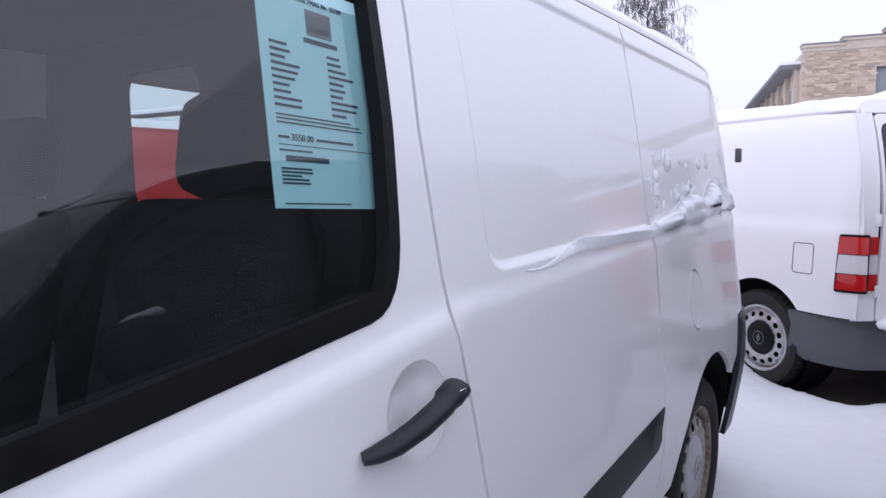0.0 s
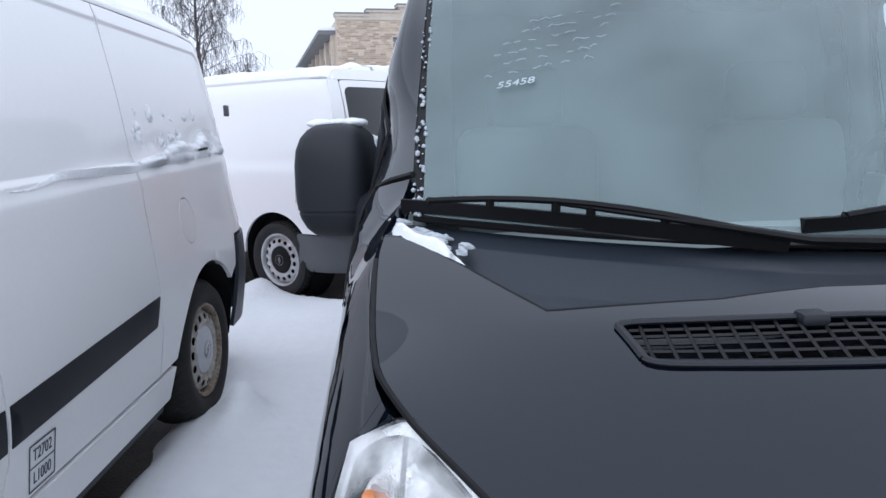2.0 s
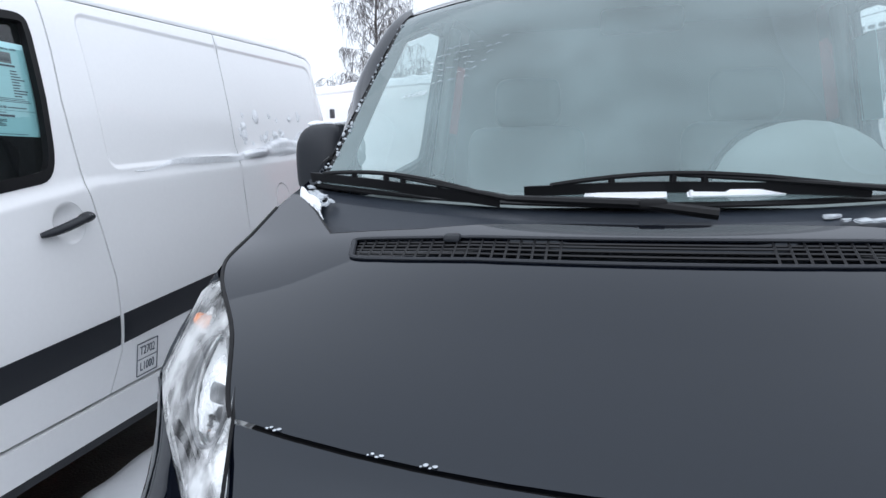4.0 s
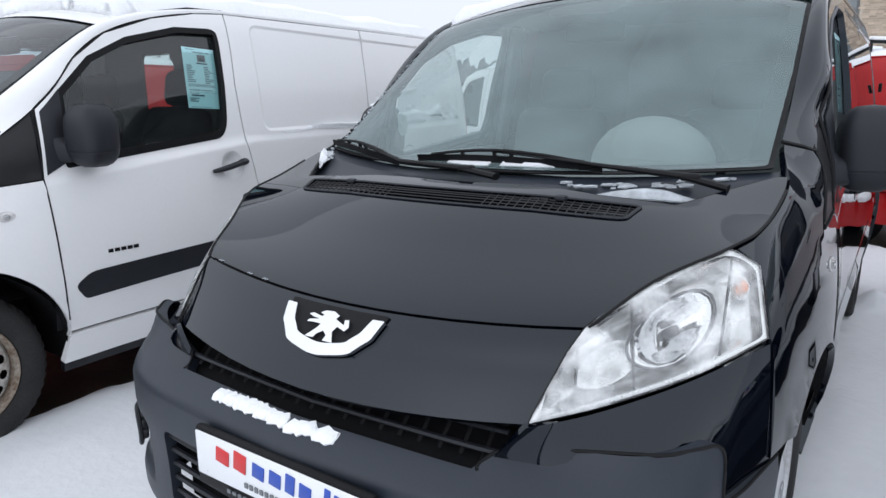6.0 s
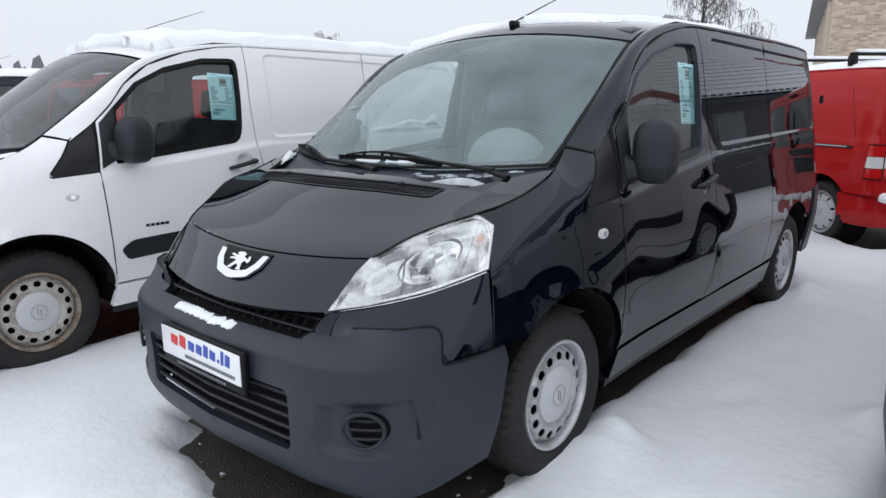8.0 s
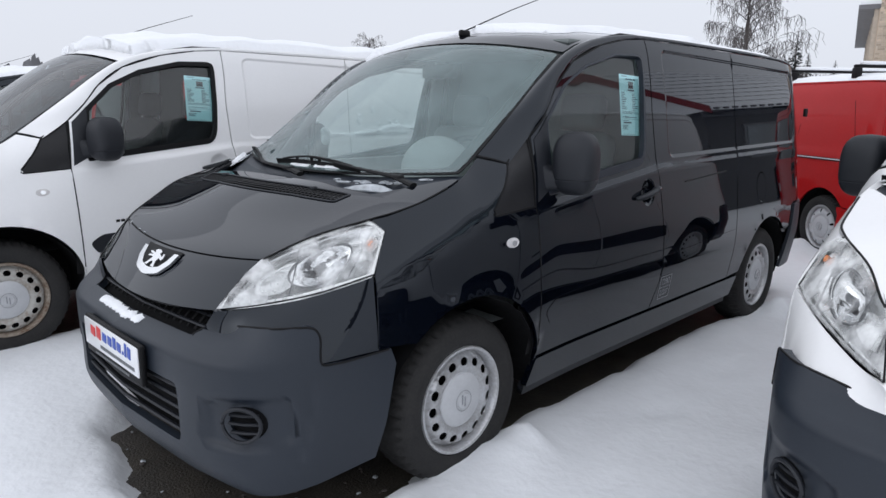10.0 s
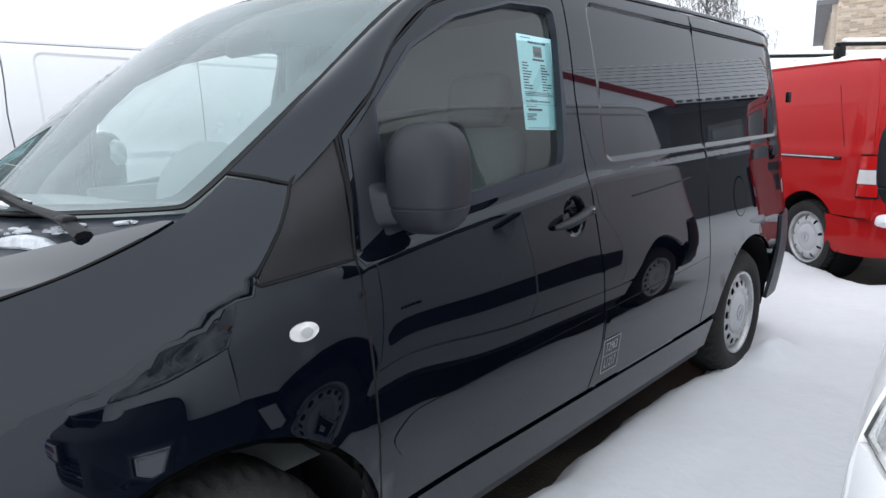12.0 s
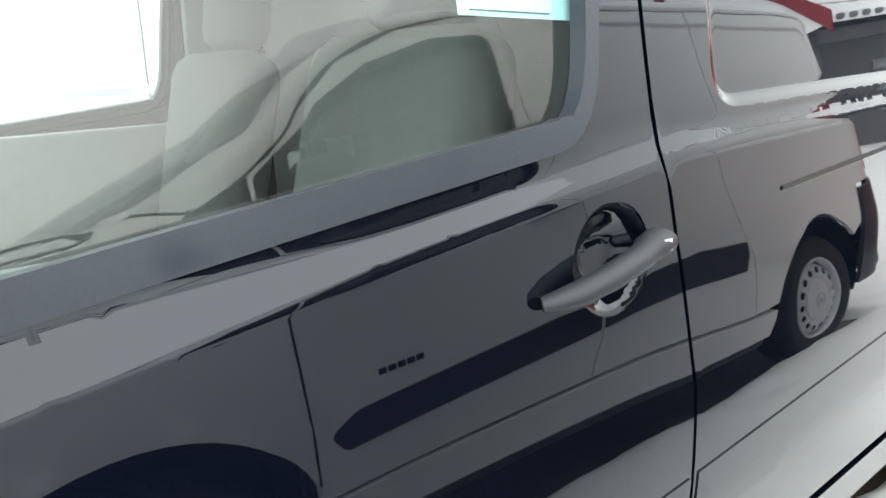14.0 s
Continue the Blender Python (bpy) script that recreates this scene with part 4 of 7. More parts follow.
        for t in (-1.0, -0.97, -0.90, -0.78, -0.62, -0.52, -0.505, -0.49, -0.475, -0.46, -0.3, 0.0, 0.3, 0.55, 0.75, 0.88, 0.96, 1.0):
            k = max(0.0, 1 - abs(t) ** 3.2) ** 0.36
            k *= 0.975 if t in (-0.505, -0.49, -0.475) else 1.0
            a_, b_ = 0.091 * k, 0.082 * k
            rings.append([housing.verts.new((a_ * np.sign(math.cos(q)) * abs(math.cos(q)) ** 0.55, b_ * np.sign(math.sin(q)) * abs(math.sin(q)) ** 0.6 * (1.0 if math.sin(q) > 0 else 1.12), 0.132 * t)) for q in np.linspace(0, 2 * math.pi, 37)[:-1]])
        for r0, r1 in zip(rings, rings[1:]):
            for k in range(36):
                housing.faces.new((r0[k], r0[(k + 1) % 36], r1[(k + 1) % 36], r1[k]))
        bmesh.ops.remove_doubles(housing, verts=housing.verts[:], dist=1e-5)
        bmesh.ops.recalc_face_normals(housing, faces=housing.faces[:])
        bmesh.ops.transform(housing, matrix=pose(s * hx, 1.562, 1.236, 0, 0, s * 14), verts=housing.verts[:])
        part("mirror_housing", housing, PLASTIC, door)
        part("mirror_glass", rbox(s * (hx - 0.018), 1.635, 1.236, 0.100, 0.006, 0.165, 0.0025, turn=pose(0, 0, 0, 0, 0, s * 14)), CHROME, door)
        arm = bmesh.new()
        rings = []
        for x, y, z, ry, rz in ((0.835, 1.452, 1.190, 0.050, 0.085), (0.860, 1.465, 1.180, 0.046, 0.066), (0.885, 1.485, 1.170, 0.040, 0.044), (0.915, 1.515, 1.166, 0.040, 0.038), (0.95, 1.535, 1.167, 0.040, 0.038)):
            rings.append([arm.verts.new((s * x, y + ry * np.sign(math.cos(a)) * abs(math.cos(a)) ** 0.6, z + rz * np.sign(math.sin(a)) * abs(math.sin(a)) ** 0.6)) for a in np.linspace(0, 2 * math.pi, 21)[:-1]])
        for r0, r1 in zip(rings, rings[1:]):
            for k in range(20):
                arm.faces.new((r0[k], r0[(k + 1) % 20], r1[(k + 1) % 20], r1[k]))
        bmesh.ops.recalc_face_normals(arm, faces=arm.faces[:])
        part("mirror_arm", arm, PLASTIC, door)
        # cargo flank
        slide = [(y + 0.008, z) for y, z in DOOR_REAR] + SLIDE_REAR[::-1]
        ring = [p for d in (-0.012, -0.004, 0.0, 0.005, 0.011, 0.017, 0.022, 0.032) for p in offset_loop(dense(INDENT, 0.022), -d)]
        led = [(y, float(1.092 + 0.105 * (y - 1.475) if y < 2.5 else 1.196 + 0.0153 * (y - 2.5)) - d) for y in np.arange(1.3, 4.7, 0.035) for d in (-0.004, 0.006, 0.015, 0.024, 0.033, 0.042, 0.055)]
        side_win = rounded([(2.70, 1.25), (3.36, 1.26), (3.38, 1.70), (2.70, 1.72)], 0.06)
        sl = panel("cargo_door", fn, slide, paint, van, step=0.06, depth=0.02, sign=s, extra=ring + led, clear=(INDENT, 0.045), holes=[side_win] if glazed and s < 0 else [])
        if glazed and s < 0:
            panel("cargo_pane", side_fn(s, -0.02), offset_loop(side_win, 0.01), SIDE_GLASS, sl, step=0.1, depth=0, sign=s).visible_shadow = False
        rail = [(y, 1.075 + (y - 2.73) * 0.05) for y in np.linspace(2.73, 3.27, 7)]
        if not white_strip:
            part("slide_rail", tube([(s * (float(flank(np.array([y]), np.array([z]))[0]) - 0.001), y, z) for y, z in rail], 0.0045, 6), SEAL, sl)
        rq = [(3.408, 0.42), (3.428, 0.75), (3.463, 1.22), (3.508, 1.8085), (4.3, 1.803), (4.56, 1.783), (4.665, 1.722), (4.72, 1.55), (4.765, 1.25), (4.775, 0.83), (4.42, 0.815), (4.385, 0.66)] + arch(3.98, 0.345, 0.41, 40, 168)
        q = panel("rear_quarter", fn, rq, paint, van, step=0.06, depth=0.02, sign=s, extra=ring + led, clear=(INDENT, 0.045), holes=[FUEL] if s > 0 else [])
        if s > 0:
            panel("fuel_flap", side_fn(s, 0.001), offset_loop(FUEL, -0.006), paint, q, step=0.04, depth=0.01, sign=s)
        # rear bumper end, sill, rub strips
        panel("rear_bumper_end", side_fn(s, 0.012), rounded([(4.435, 0.80), (4.775, 0.815), (4.79, 0.35), (4.36, 0.33), (4.385, 0.50), (4.405, 0.65)], 0.01), BUMPER_PLASTIC, van, step=0.05, depth=0.02, sign=s)
        panel("sill", side_fn(s, 0.006), rounded([(1.36, 0.28), (3.52, 0.28), (3.56, 0.405), (1.40, 0.405)], 0.01), paint, van, step=0.08, depth=0.03, sign=s)
        panel("sill_guard", side_fn(s, -0.01), [(1.37, 0.235), (3.50, 0.235), (3.50, 0.285), (1.37, 0.285)], PLASTIC, van, step=0.2, depth=0.03, sign=s)
        for nm, poly in (("rub_strip", [(1.425, 0.615, 0.03), (1.47, 0.548, 0.02), (2.452, 0.589, 0.003), (2.460, 0.696, 0.003), (1.50, 0.662, 0.03)]), ("rub_strip", [(2.471, 0.590, 0.003), (3.36, 0.628, 0.01), (3.415, 0.735, 0.01), (2.480, 0.697, 0.003)])):
            panel(nm, side_fn(s, 0.002), rounded(poly, seg=4), strip_mat if white_strip else paint, van, step=0.05, depth=0.004, sign=s, lift=lambda u, v, d: 0.011 * smooth01(d / 0.014))
        # roof edge and front pillar in one rail
        ws_edge = [tuple(upper([x], [t])[0]) for x, t in ((0.772, 6.32), (0.768, 6.6), (0.758, 7.0), (0.746, 7.5), (0.735, 7.95), (0.715, 8.5), (0.70, 9.0), (0.70, 9.6), (0.70, 10.3), (0.70, 11.0), (0.70, 12.0), (0.70, 12.6), (0.69, 12.95))]
        outer = [(1.250, 1.243), (1.402, 1.349), (1.495, 1.444), (1.59, 1.555), (1.753, 1.670), (2.008, 1.756), (2.25, 1.797), (2.45, 1.811), (2.9, 1.812), (3.5, 1.812), (4.3, 1.806), (4.56, 1.787), (4.67, 1.725)]
        out3 = [(float(flank(np.array([y]), np.array([z]))[0]), y, z) for y, z in outer]
        curve_strip("roof_rail", ws_edge, out3, 0.022, paint, van, s)
        # arch liners
        for cy, r in ((0.98, 0.41), (3.98, 0.40)):
            liner = bmesh.new()
            prev = None
            for k in range(15):
                a = radians(-8 + 196 * k / 14)
                yy, zz = cy + r * math.cos(a), 0.345 + r * math.sin(a)
                xo = float(flank(np.array([min(max(yy, 0.2), 4.7)]), np.array([max(zz, 0.3)]))[0]) - 0.012
                row = [liner.verts.new((s * xo, yy, zz)), liner.verts.new((s * 0.62, yy, zz)), liner.verts.new((s * 0.62, cy + 0.02 * math.cos(a), 0.345 + 0.02 * math.sin(a)))]
                if prev:
                    for i in range(2):
                        liner.faces.new((prev[i], prev[i + 1], row[i + 1], row[i]))
                prev = row
            part("arch_liner", liner, DARK, van)
        # lamps
        bot = [(0.535, 0.150, 0.805), (0.62, 0.245, 0.818), (0.72, 0.36, 0.845), (0.80, 0.45, 0.88), (0.868, 0.545, 0.918)]
        top = [(0.538, 0.163, 0.822), (0.577, 0.297, 0.955), (0.652, 0.436, 1.018), (0.765, 0.602, 1.080), (0.827, 0.626, 1.047)]
        fb = [pchip(np.linspace(0, 1, 5), [p[k] for p in bot]) for k in range(3)]
        ft = [pchip(np.linspace(0, 1, 5), [p[k] for p in top]) for k in range(3)]

        def lamp(off, bulge=0.018, s=s, fb=fb, ft=ft):
            def f(u, v):
                p0, p1 = np.stack([g(u) for g in fb], 1), np.stack([g(u) for g in ft], 1)
                p = p0 + (p1 - p0) * v[:, None]
                k = (4 * v * (1 - v) * np.clip(4 * u * (1 - u), 0, 1))[:, None]
                p = p + k * bulge * np.array([[0.45, -0.75, 0.45]]) - off * np.array([[0.45, -0.75, 0.35]])
                p[:, 0] *= s
                return p
            return f
        full = [(0, 0), (0.25, 0), (0.5, 0), (0.75, 0), (1, 0), (1, 0.5), (1, 1), (0.75, 1), (0.5, 1), (0.25, 1), (0, 1)]
        hl = panel("headlight", lamp(0.050, 0.0), full, REFLECTOR, van, "clear headlight with a bright reflector", step=0.1, depth=0.0, sign=s, lift=lambda u, v, d: -0.035 * smooth01(d / 0.25))
        def bowl(u0, v0, r, dep):
            loop = [(u0 + r * math.cos(a * math.pi / 12), v0 + 1.9 * r * math.sin(a * math.pi / 12)) for a in range(24)]
            return loop
        panel("reflector_bowl", lamp(0.030, 0.0), bowl(0.56, 0.46, 0.16, 0), CHROME, hl, step=0.03, depth=0.006, sign=s, lift=lambda u, v, d: -0.055 * smooth01(d / 0.16))
        panel("bulb_cap", lamp(0.025, 0.0), bowl(0.56, 0.46, 0.028, 0), GREY_PLASTIC, hl, step=0.02, depth=0.03, sign=s)
        panel("low_reflector", lamp(0.034, 0.0), bowl(0.32, 0.42, 0.12, 0), LAMP_WHITE, hl, step=0.03, depth=0.006, sign=s, lift=lambda u, v, d: -0.03 * smooth01(d / 0.12))
        panel("turn_bowl", lamp(0.022, 0.0), bowl(0.87, 0.66, 0.065, 0), LAMP_WHITE, hl, step=0.03, depth=0.006, sign=s, lift=lambda u, v, d: -0.02 * smooth01(d / 0.06))
        panel("turn_bulb", lamp(0.004, 0.0), bowl(0.87, 0.66, 0.030, 0), AMBER, hl, step=0.02, depth=0.02, sign=s, lift=lambda u, v, d: 0.006 * smooth01(d / 0.02))
        ring_pts = [lamp(0.022, 0.0)(np.array([u]), np.array([v]))[0] for u, v in bowl(0.56, 0.46, 0.162, 0) + bowl(0.56, 0.46, 0.162, 0)[:1]]
        part("bowl_rim", tube(ring_pts, 0.0035, 5, cap=False), GREY_PLASTIC, hl)
        for uu in (0.18, 0.40, 0.76):
            part("lamp_rib", tube([lamp(0.030, 0.0)(np.array([uu + 0.05 * v]), np.array([v]))[0] for v in np.linspace(0.06, 0.94, 6)], 0.0028, 4), GREY_PLASTIC, hl)
        panel("lamp_bezel", lamp(0.006), full, LAMP_WHITE, hl, holes=[rounded([(0.03, 0.06, 0.03), (0.975, 0.05, 0.05), (0.965, 0.93, 0.08), (0.06, 0.95, 0.03)], seg=4)], step=0.05, depth=0.0, sign=s)
        ln = panel("lens", lamp(0.0), full, LENS_GLASS, hl, step=0.1, depth=0.0, sign=s)
        ln.visible_shadow = False
        edge = [lamp(0.004)(np.array([u]), np.array([v]))[0] for u, v in [(t, 0.0) for t in np.linspace(0, 1, 13)] + [(1, 0.5)] + [(t, 1.0) for t in np.linspace(1, 0, 13)] + [(0, 0)]]
        part("lamp_frame", tube(edge, 0.0028, 5, cap=False), SEAL, hl)
        # wheels
        for cy in (0.98, 3.98):
            steel_wheel(van, s * 0.875, cy, 0.335, s, rim_mat, ring_mat, cap_mat, turn=37 * cy + 20 * s)
        # rear lamp
        panel("tail_light", side_fn(s, 0.004), rounded([(4.66, 0.85), (4.775, 0.85), (4.765, 1.25), (4.70, 1.25)], 0.02), RED_LENS, van, step=0.04, depth=0.02, sign=s)
        part("door_hinge", rbox(s * 0.845, 4.70, 1.45, 0.02, 0.05, 0.06, 0.006), SEAL if not white_strip else GREY_PLASTIC, van)
    # roof
    roof_half = [(0.722, 8.02), (0.705, 8.5), (0.70, 9.0), (0.70, 12.6), (0.69, 12.97)]
    panel("roof", upper, roof_half + [(-x, s) for x, s in roof_half[::-1]], paint, van, step=0.15, depth=0.0)
    ant = upper([0.0], [8.72])[0]
    foot = part("antenna", rbox(0, ant[1] + 0.02, ant[2] + 0.014, 0.03, 0.07, 0.035, 0.01, 3), SEAL, van)
    part("antenna_rod", tube([(0, ant[1] + 0.03, ant[2] + 0.03), (0, ant[1] + 0.40, ant[2] + 0.17), (0, ant[1] + 0.75, ant[2] + 0.29)], [0.004, 0.0028, 0.002], 6), SEAL, foot)
    # rear face
    def rear(x, z):
        x, z = np.asarray(x, float), np.asarray(z, float)
        return np.stack([x, 4.80 - 0.10 * (np.abs(x) / 0.8) ** 4 - 0.09 * np.clip((z - 1.2) / 0.6, 0, 1.2) ** 2, z], 1)
    for s in (-1, 1):
        half = [(s * 0.006, 0.62), (s * 0.80, 0.62), (s * 0.80, 1.3), (s * 0.72, 1.74), (s * 0.006, 1.80)]
        win = rounded([(s * 0.10, 1.18), (s * 0.66, 1.18), (s * 0.60, 1.62), (s * 0.10, 1.64)], 0.06)
        rd = panel("rear_door", rear, half, paint, van, holes=[win], step=0.12, depth=0.02, sign=-1)
        panel("rear_pane", lambda x, z: rear(x, z) - np.array([[0, 0.01, 0]]), win, SIDE_GLASS, rd, step=0.12, depth=0, sign=-1)
    part("rear_bumper", rbox(0, 4.74, 0.47, 1.66, 0.12, 0.26, 0.04), BUMPER_PLASTIC, van)
    # floor, engine bay, bulkhead, trim
    part("chassis", join_bm(rbox(0, 2.6, 0.33, 1.20, 4.1, 0.14, 0.02), rbox(0, 2.45, 0.36, 1.72, 2.0, 0.12, 0.02), rbox(0, 0.62, 0.60, 1.14, 0.62, 0.62, 0.10)), DARK, van)
    hatch = [rounded([(-0.31, 1.30), (0.02, 1.30), (0.02, 1.66), (-0.31, 1.66)], 0.06)] if glazed else []
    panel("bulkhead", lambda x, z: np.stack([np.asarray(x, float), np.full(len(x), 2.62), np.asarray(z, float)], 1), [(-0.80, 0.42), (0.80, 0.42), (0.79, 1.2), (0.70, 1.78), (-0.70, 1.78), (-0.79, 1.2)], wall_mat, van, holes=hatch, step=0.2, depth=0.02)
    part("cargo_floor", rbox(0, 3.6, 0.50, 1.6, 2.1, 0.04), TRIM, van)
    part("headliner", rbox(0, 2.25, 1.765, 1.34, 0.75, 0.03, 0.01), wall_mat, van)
    dash = bmesh.new()
    prof = [(0.98, 1.165), (1.10, 1.175), (1.25, 1.16), (1.36, 1.12), (1.40, 1.05), (1.38, 0.85), (1.30, 0.60), (1.0, 0.60)]
    rows = [[dash.verts.new((x, y + 0.06 * (abs(x) / 0.75) ** 2, z - 0.02 * (abs(x) / 0.75) ** 2)) for y, z in prof] for x in np.linspace(-0.79, 0.79, 15)]
    for a, b in zip(rows, rows[1:]):
        for i in range(len(prof) - 1):
            dash.faces.new((a[i], a[i + 1], b[i + 1], b[i]))
    bmesh.ops.recalc_face_normals(dash, faces=dash.faces[:])
    dsh = part("dashboard", dash, dash_mat, van)
    dome = bmesh.new()
    bmesh.ops.create_uvsphere(dome, u_segments=24, v_segments=12, radius=1.0, matrix=pose(0.365, 1.33, 1.17) @ Matrix.Diagonal((0.205, 0.13, 0.165, 1)))
    part("instrument_hood", dome, PALE_HOOD if lining else dash_mat, dsh)
    wheel_m = pose(0.365, 1.46, 1.145, 66, 0, 0)
    ringp = [wheel_m @ Vector((0.19 * math.cos(a * math.pi / 16), 0.19 * math.sin(a * math.pi / 16), 0)) for a in range(33)]
    stw = part("steering_wheel", tube(ringp, 0.015, 8, cap=False), SEAL, van)
    part("wheel_hub", join_bm(rbox(0, 0, 0, 0.15, 0.12, 0.06, 0.03, 3, turn=None), rbox(0, 0, 0, 0.36, 0.035, 0.02, 0.008)), SEAL, stw).matrix_basis = wheel_m
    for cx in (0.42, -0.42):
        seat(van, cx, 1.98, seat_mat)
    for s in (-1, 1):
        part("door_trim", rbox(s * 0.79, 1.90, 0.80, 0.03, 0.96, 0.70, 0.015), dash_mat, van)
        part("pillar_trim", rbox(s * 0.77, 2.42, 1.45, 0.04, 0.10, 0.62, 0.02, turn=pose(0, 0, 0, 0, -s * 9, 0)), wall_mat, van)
    part("rear_view_mirror", rbox(0, 1.70, 1.64, 0.24, 0.04, 0.075, 0.02, 3), SEAL, van)
    return van


# ---- ground ----
BLACK_AT, WHITE_AT, RIGHT_AT = pose(0, 0, 0), pose(-2.691, -0.934, 0.018, 0, 0, 0.28), pose(2.757, 0.90, 0)
RED_AT, CADDY_AT = pose(1.632, 6.850, 0, 0, 0, 51.6), pose(-0.913, 5.68, 0, 0, 0, 56)


def graded(a, b, step, far, grow=1.25):
    mid = list(np.arange(a, b + 1e-6, step))
    lo, hi, d = [a], [b], step
    while hi[-1] < far:
        d *= grow
        hi.append(hi[-1] + d)
        lo.append(lo[-1] - d)
    return np.array(lo[:0:-1] + mid + hi[1:])


def lumps(x, y, scale, seed):
    """Soft bumps from a few crossed waves, the same in every build."""
    r = np.random.RandomState(seed)
    h = np.zeros_like(x)
    for k in range(14):
        a, w = r.uniform(0, 2 * math.pi), scale * r.uniform(0.6, 1.9)
        h += np.sin((x * math.cos(a) + y * math.sin(a)) * w + r.uniform(0, 6.28)) / 14 ** 0.5
    return h


def box_dist(x, y, m, hx, y0, y1):
    """Distance outside a footprint in a parked vehicle's own plan."""
    inv = m.inverted()
    lx = inv[0][0] * x + inv[0][1] * y + inv[0][3]
    ly = inv[1][0] * x + inv[1][1] * y + inv[1][3]
    dx, dy = np.abs(lx) - hx, np.maximum(y0 - ly, ly - y1)
    return np.hypot(np.maximum(dx, 0), np.maximum(dy, 0)) + np.minimum(np.maximum(dx, dy), 0), lx, ly


gx, gy = graded(-4.6, 4.2, 0.045, 900), graded(-2.6, 8.2, 0.045, 900)
X, Y = np.meshgrid(gx, gy)
near = np.exp(-((X / 14) ** 2 + (Y / 14) ** 2))
H = 0.075 + near * (0.010 * lumps(X, Y, 1.6, 1) + 0.006 * lumps(X, Y, 6, 2) + 0.004 * lumps(X, Y, 15, 3) + 0.0026 * lumps(X, Y, 34, 4) + 0.0018 * lumps(X, Y, 52, 6))
feet = [(BLACK_AT, 0.70, 0.25, 4.6), (WHITE_AT, 0.70, 0.25, 4.6), (RIGHT_AT, 0.80, 0.25, 4.6), (RED_AT, 0.80, 0.12, 4.2), (CADDY_AT, 0.80, 0.12, 4.2)]
for m, hx, y0, y1 in feet:
    d, lx, ly = box_dist(X, Y, m, hx, y0, y1)
    edge = d + near * (0.022 * lumps(X, Y, 5, 11) + 0.013 * lumps(X, Y, 14, 12))
    H = np.where(edge < 0.12, H * smooth01((edge + 0.03) / 0.15) - 0.03 * (1 - smooth01((edge + 0.03) / 0.12)), H)
# thawed patch before the black van's bumper
d = np.hypot((X - 0.15) / 0.75, (Y - 0.42) / 0.36) - 1 + 0.22 * lumps(X, Y, 4, 21) + 0.14 * lumps(X, Y, 11, 22) + 0.10 * lumps(X, Y, 25, 23)
H = np.where((d < 0.6) & (Y < 1.2), H * smooth01((d + 0.1) / 0.5) - 0.025 * (1 - smooth01((d + 0.15) / 0.3)), H)
# drifts against the wheels
for m, s, cy, top in ((BLACK_AT, 1, 0.98, 0.17), (BLACK_AT, 1, 3.98, 0.15), (WHITE_AT, 1, 3.98, 0.22), (RIGHT_AT, -1, 0.98, 0.15)):
    big = m is WHITE_AT
    c = m @ Vector((s * (1.04 if big else 0.99), cy + (-0.16 if big else 0.20), 0))
    r2 = ((X - c.x) / 0.12) ** 2 + ((Y - c.y) / 0.16) ** 2
    H = np.maximum(H, (top + 0.04 * lumps(X, Y, 22, 31)) * np.exp(-r2 * 1.1) + H * (1 - np.exp(-r2)))
for m, cy in ((CADDY_AT, 0.85), (RED_AT, 0.85)):
    for s in (-1, 1):
        c = m @ Vector((s * 0.92, cy + 0.1, 0))
        r2 = ((X - c.x) / 0.14) ** 2 + ((Y - c.y) / 0.22) ** 2
        H = np.maximum(H, 0.16 * np.exp(-r2) + H * (1 - np.exp(-r2)))
# footprints and pits along the lanes
rs = np.random.RandomState(5)
for k in range(46):
    if k < 26:
        fx, fy = 1.45 + rs.uniform(-0.25, 0.35), -1.6 + k * 0.36
    else:
        fx, fy = rs.uniform(-3.6, 1.8), rs.uniform(-2.3, -0.4)
    a = rs.uniform(-0.4, 0.4)
    u, v = (X - fx) * math.cos(a) + (Y - fy) * math.sin(a), -(X - fx) * math.sin(a) + (Y - fy) * math.cos(a)
    r2 = (u / 0.055) ** 2 + (v / 0.13) ** 2
    H -= rs.uniform(0.008, 0.026) * np.exp(-r2 ** 1.5)
nx, ny = len(gx), len(gy)
idx = np.arange(nx * ny).reshape(ny, nx)
snow_faces = np.stack([idx[:-1, :-1], idx[:-1, 1:], idx[1:, 1:], idx[1:, :-1]], -1).reshape(-1, 4).tolist()
snow_sheet = link("ground", mesh_from("ground", np.stack([X.ravel(), Y.ravel(), H.ravel()], 1), snow_faces, PACKED_SNOW))
tagged(snow_sheet, "trodden white snow over the parking yard", "snow", kind="structure")
yard = bmesh.new()
bmesh.ops.create_grid(yard, x_segments=8, y_segments=8, size=14)
bmesh.ops.translate(yard, vec=(0, 3, -0.002), verts=yard.verts[:])
asphalt = part("pavement", yard, ASPHALT, None)
tagged(asphalt, "wet dark asphalt under the parked vehicles", "pavement", kind="structure")

# ---- vans ----
black_van = build_van("black panel van with hazy windscreen and snow on its roof", BLACK_PAINT, "shield", SILVER, SILVER, CAP_GREY, white_strip=False, lining=(GREY_LINING, GREY_DASH, GREY_SEAT))
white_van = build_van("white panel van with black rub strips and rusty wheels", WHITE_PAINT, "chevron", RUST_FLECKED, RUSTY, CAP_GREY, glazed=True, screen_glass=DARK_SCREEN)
white_van.matrix_basis = WHITE_AT
right_van = build_van("white panel van with snow along its windscreen", WHITE_PAINT, "chevron", CAP_GREY, CAP_GREY, CAP_GREY)
right_van.matrix_basis = RIGHT_AT


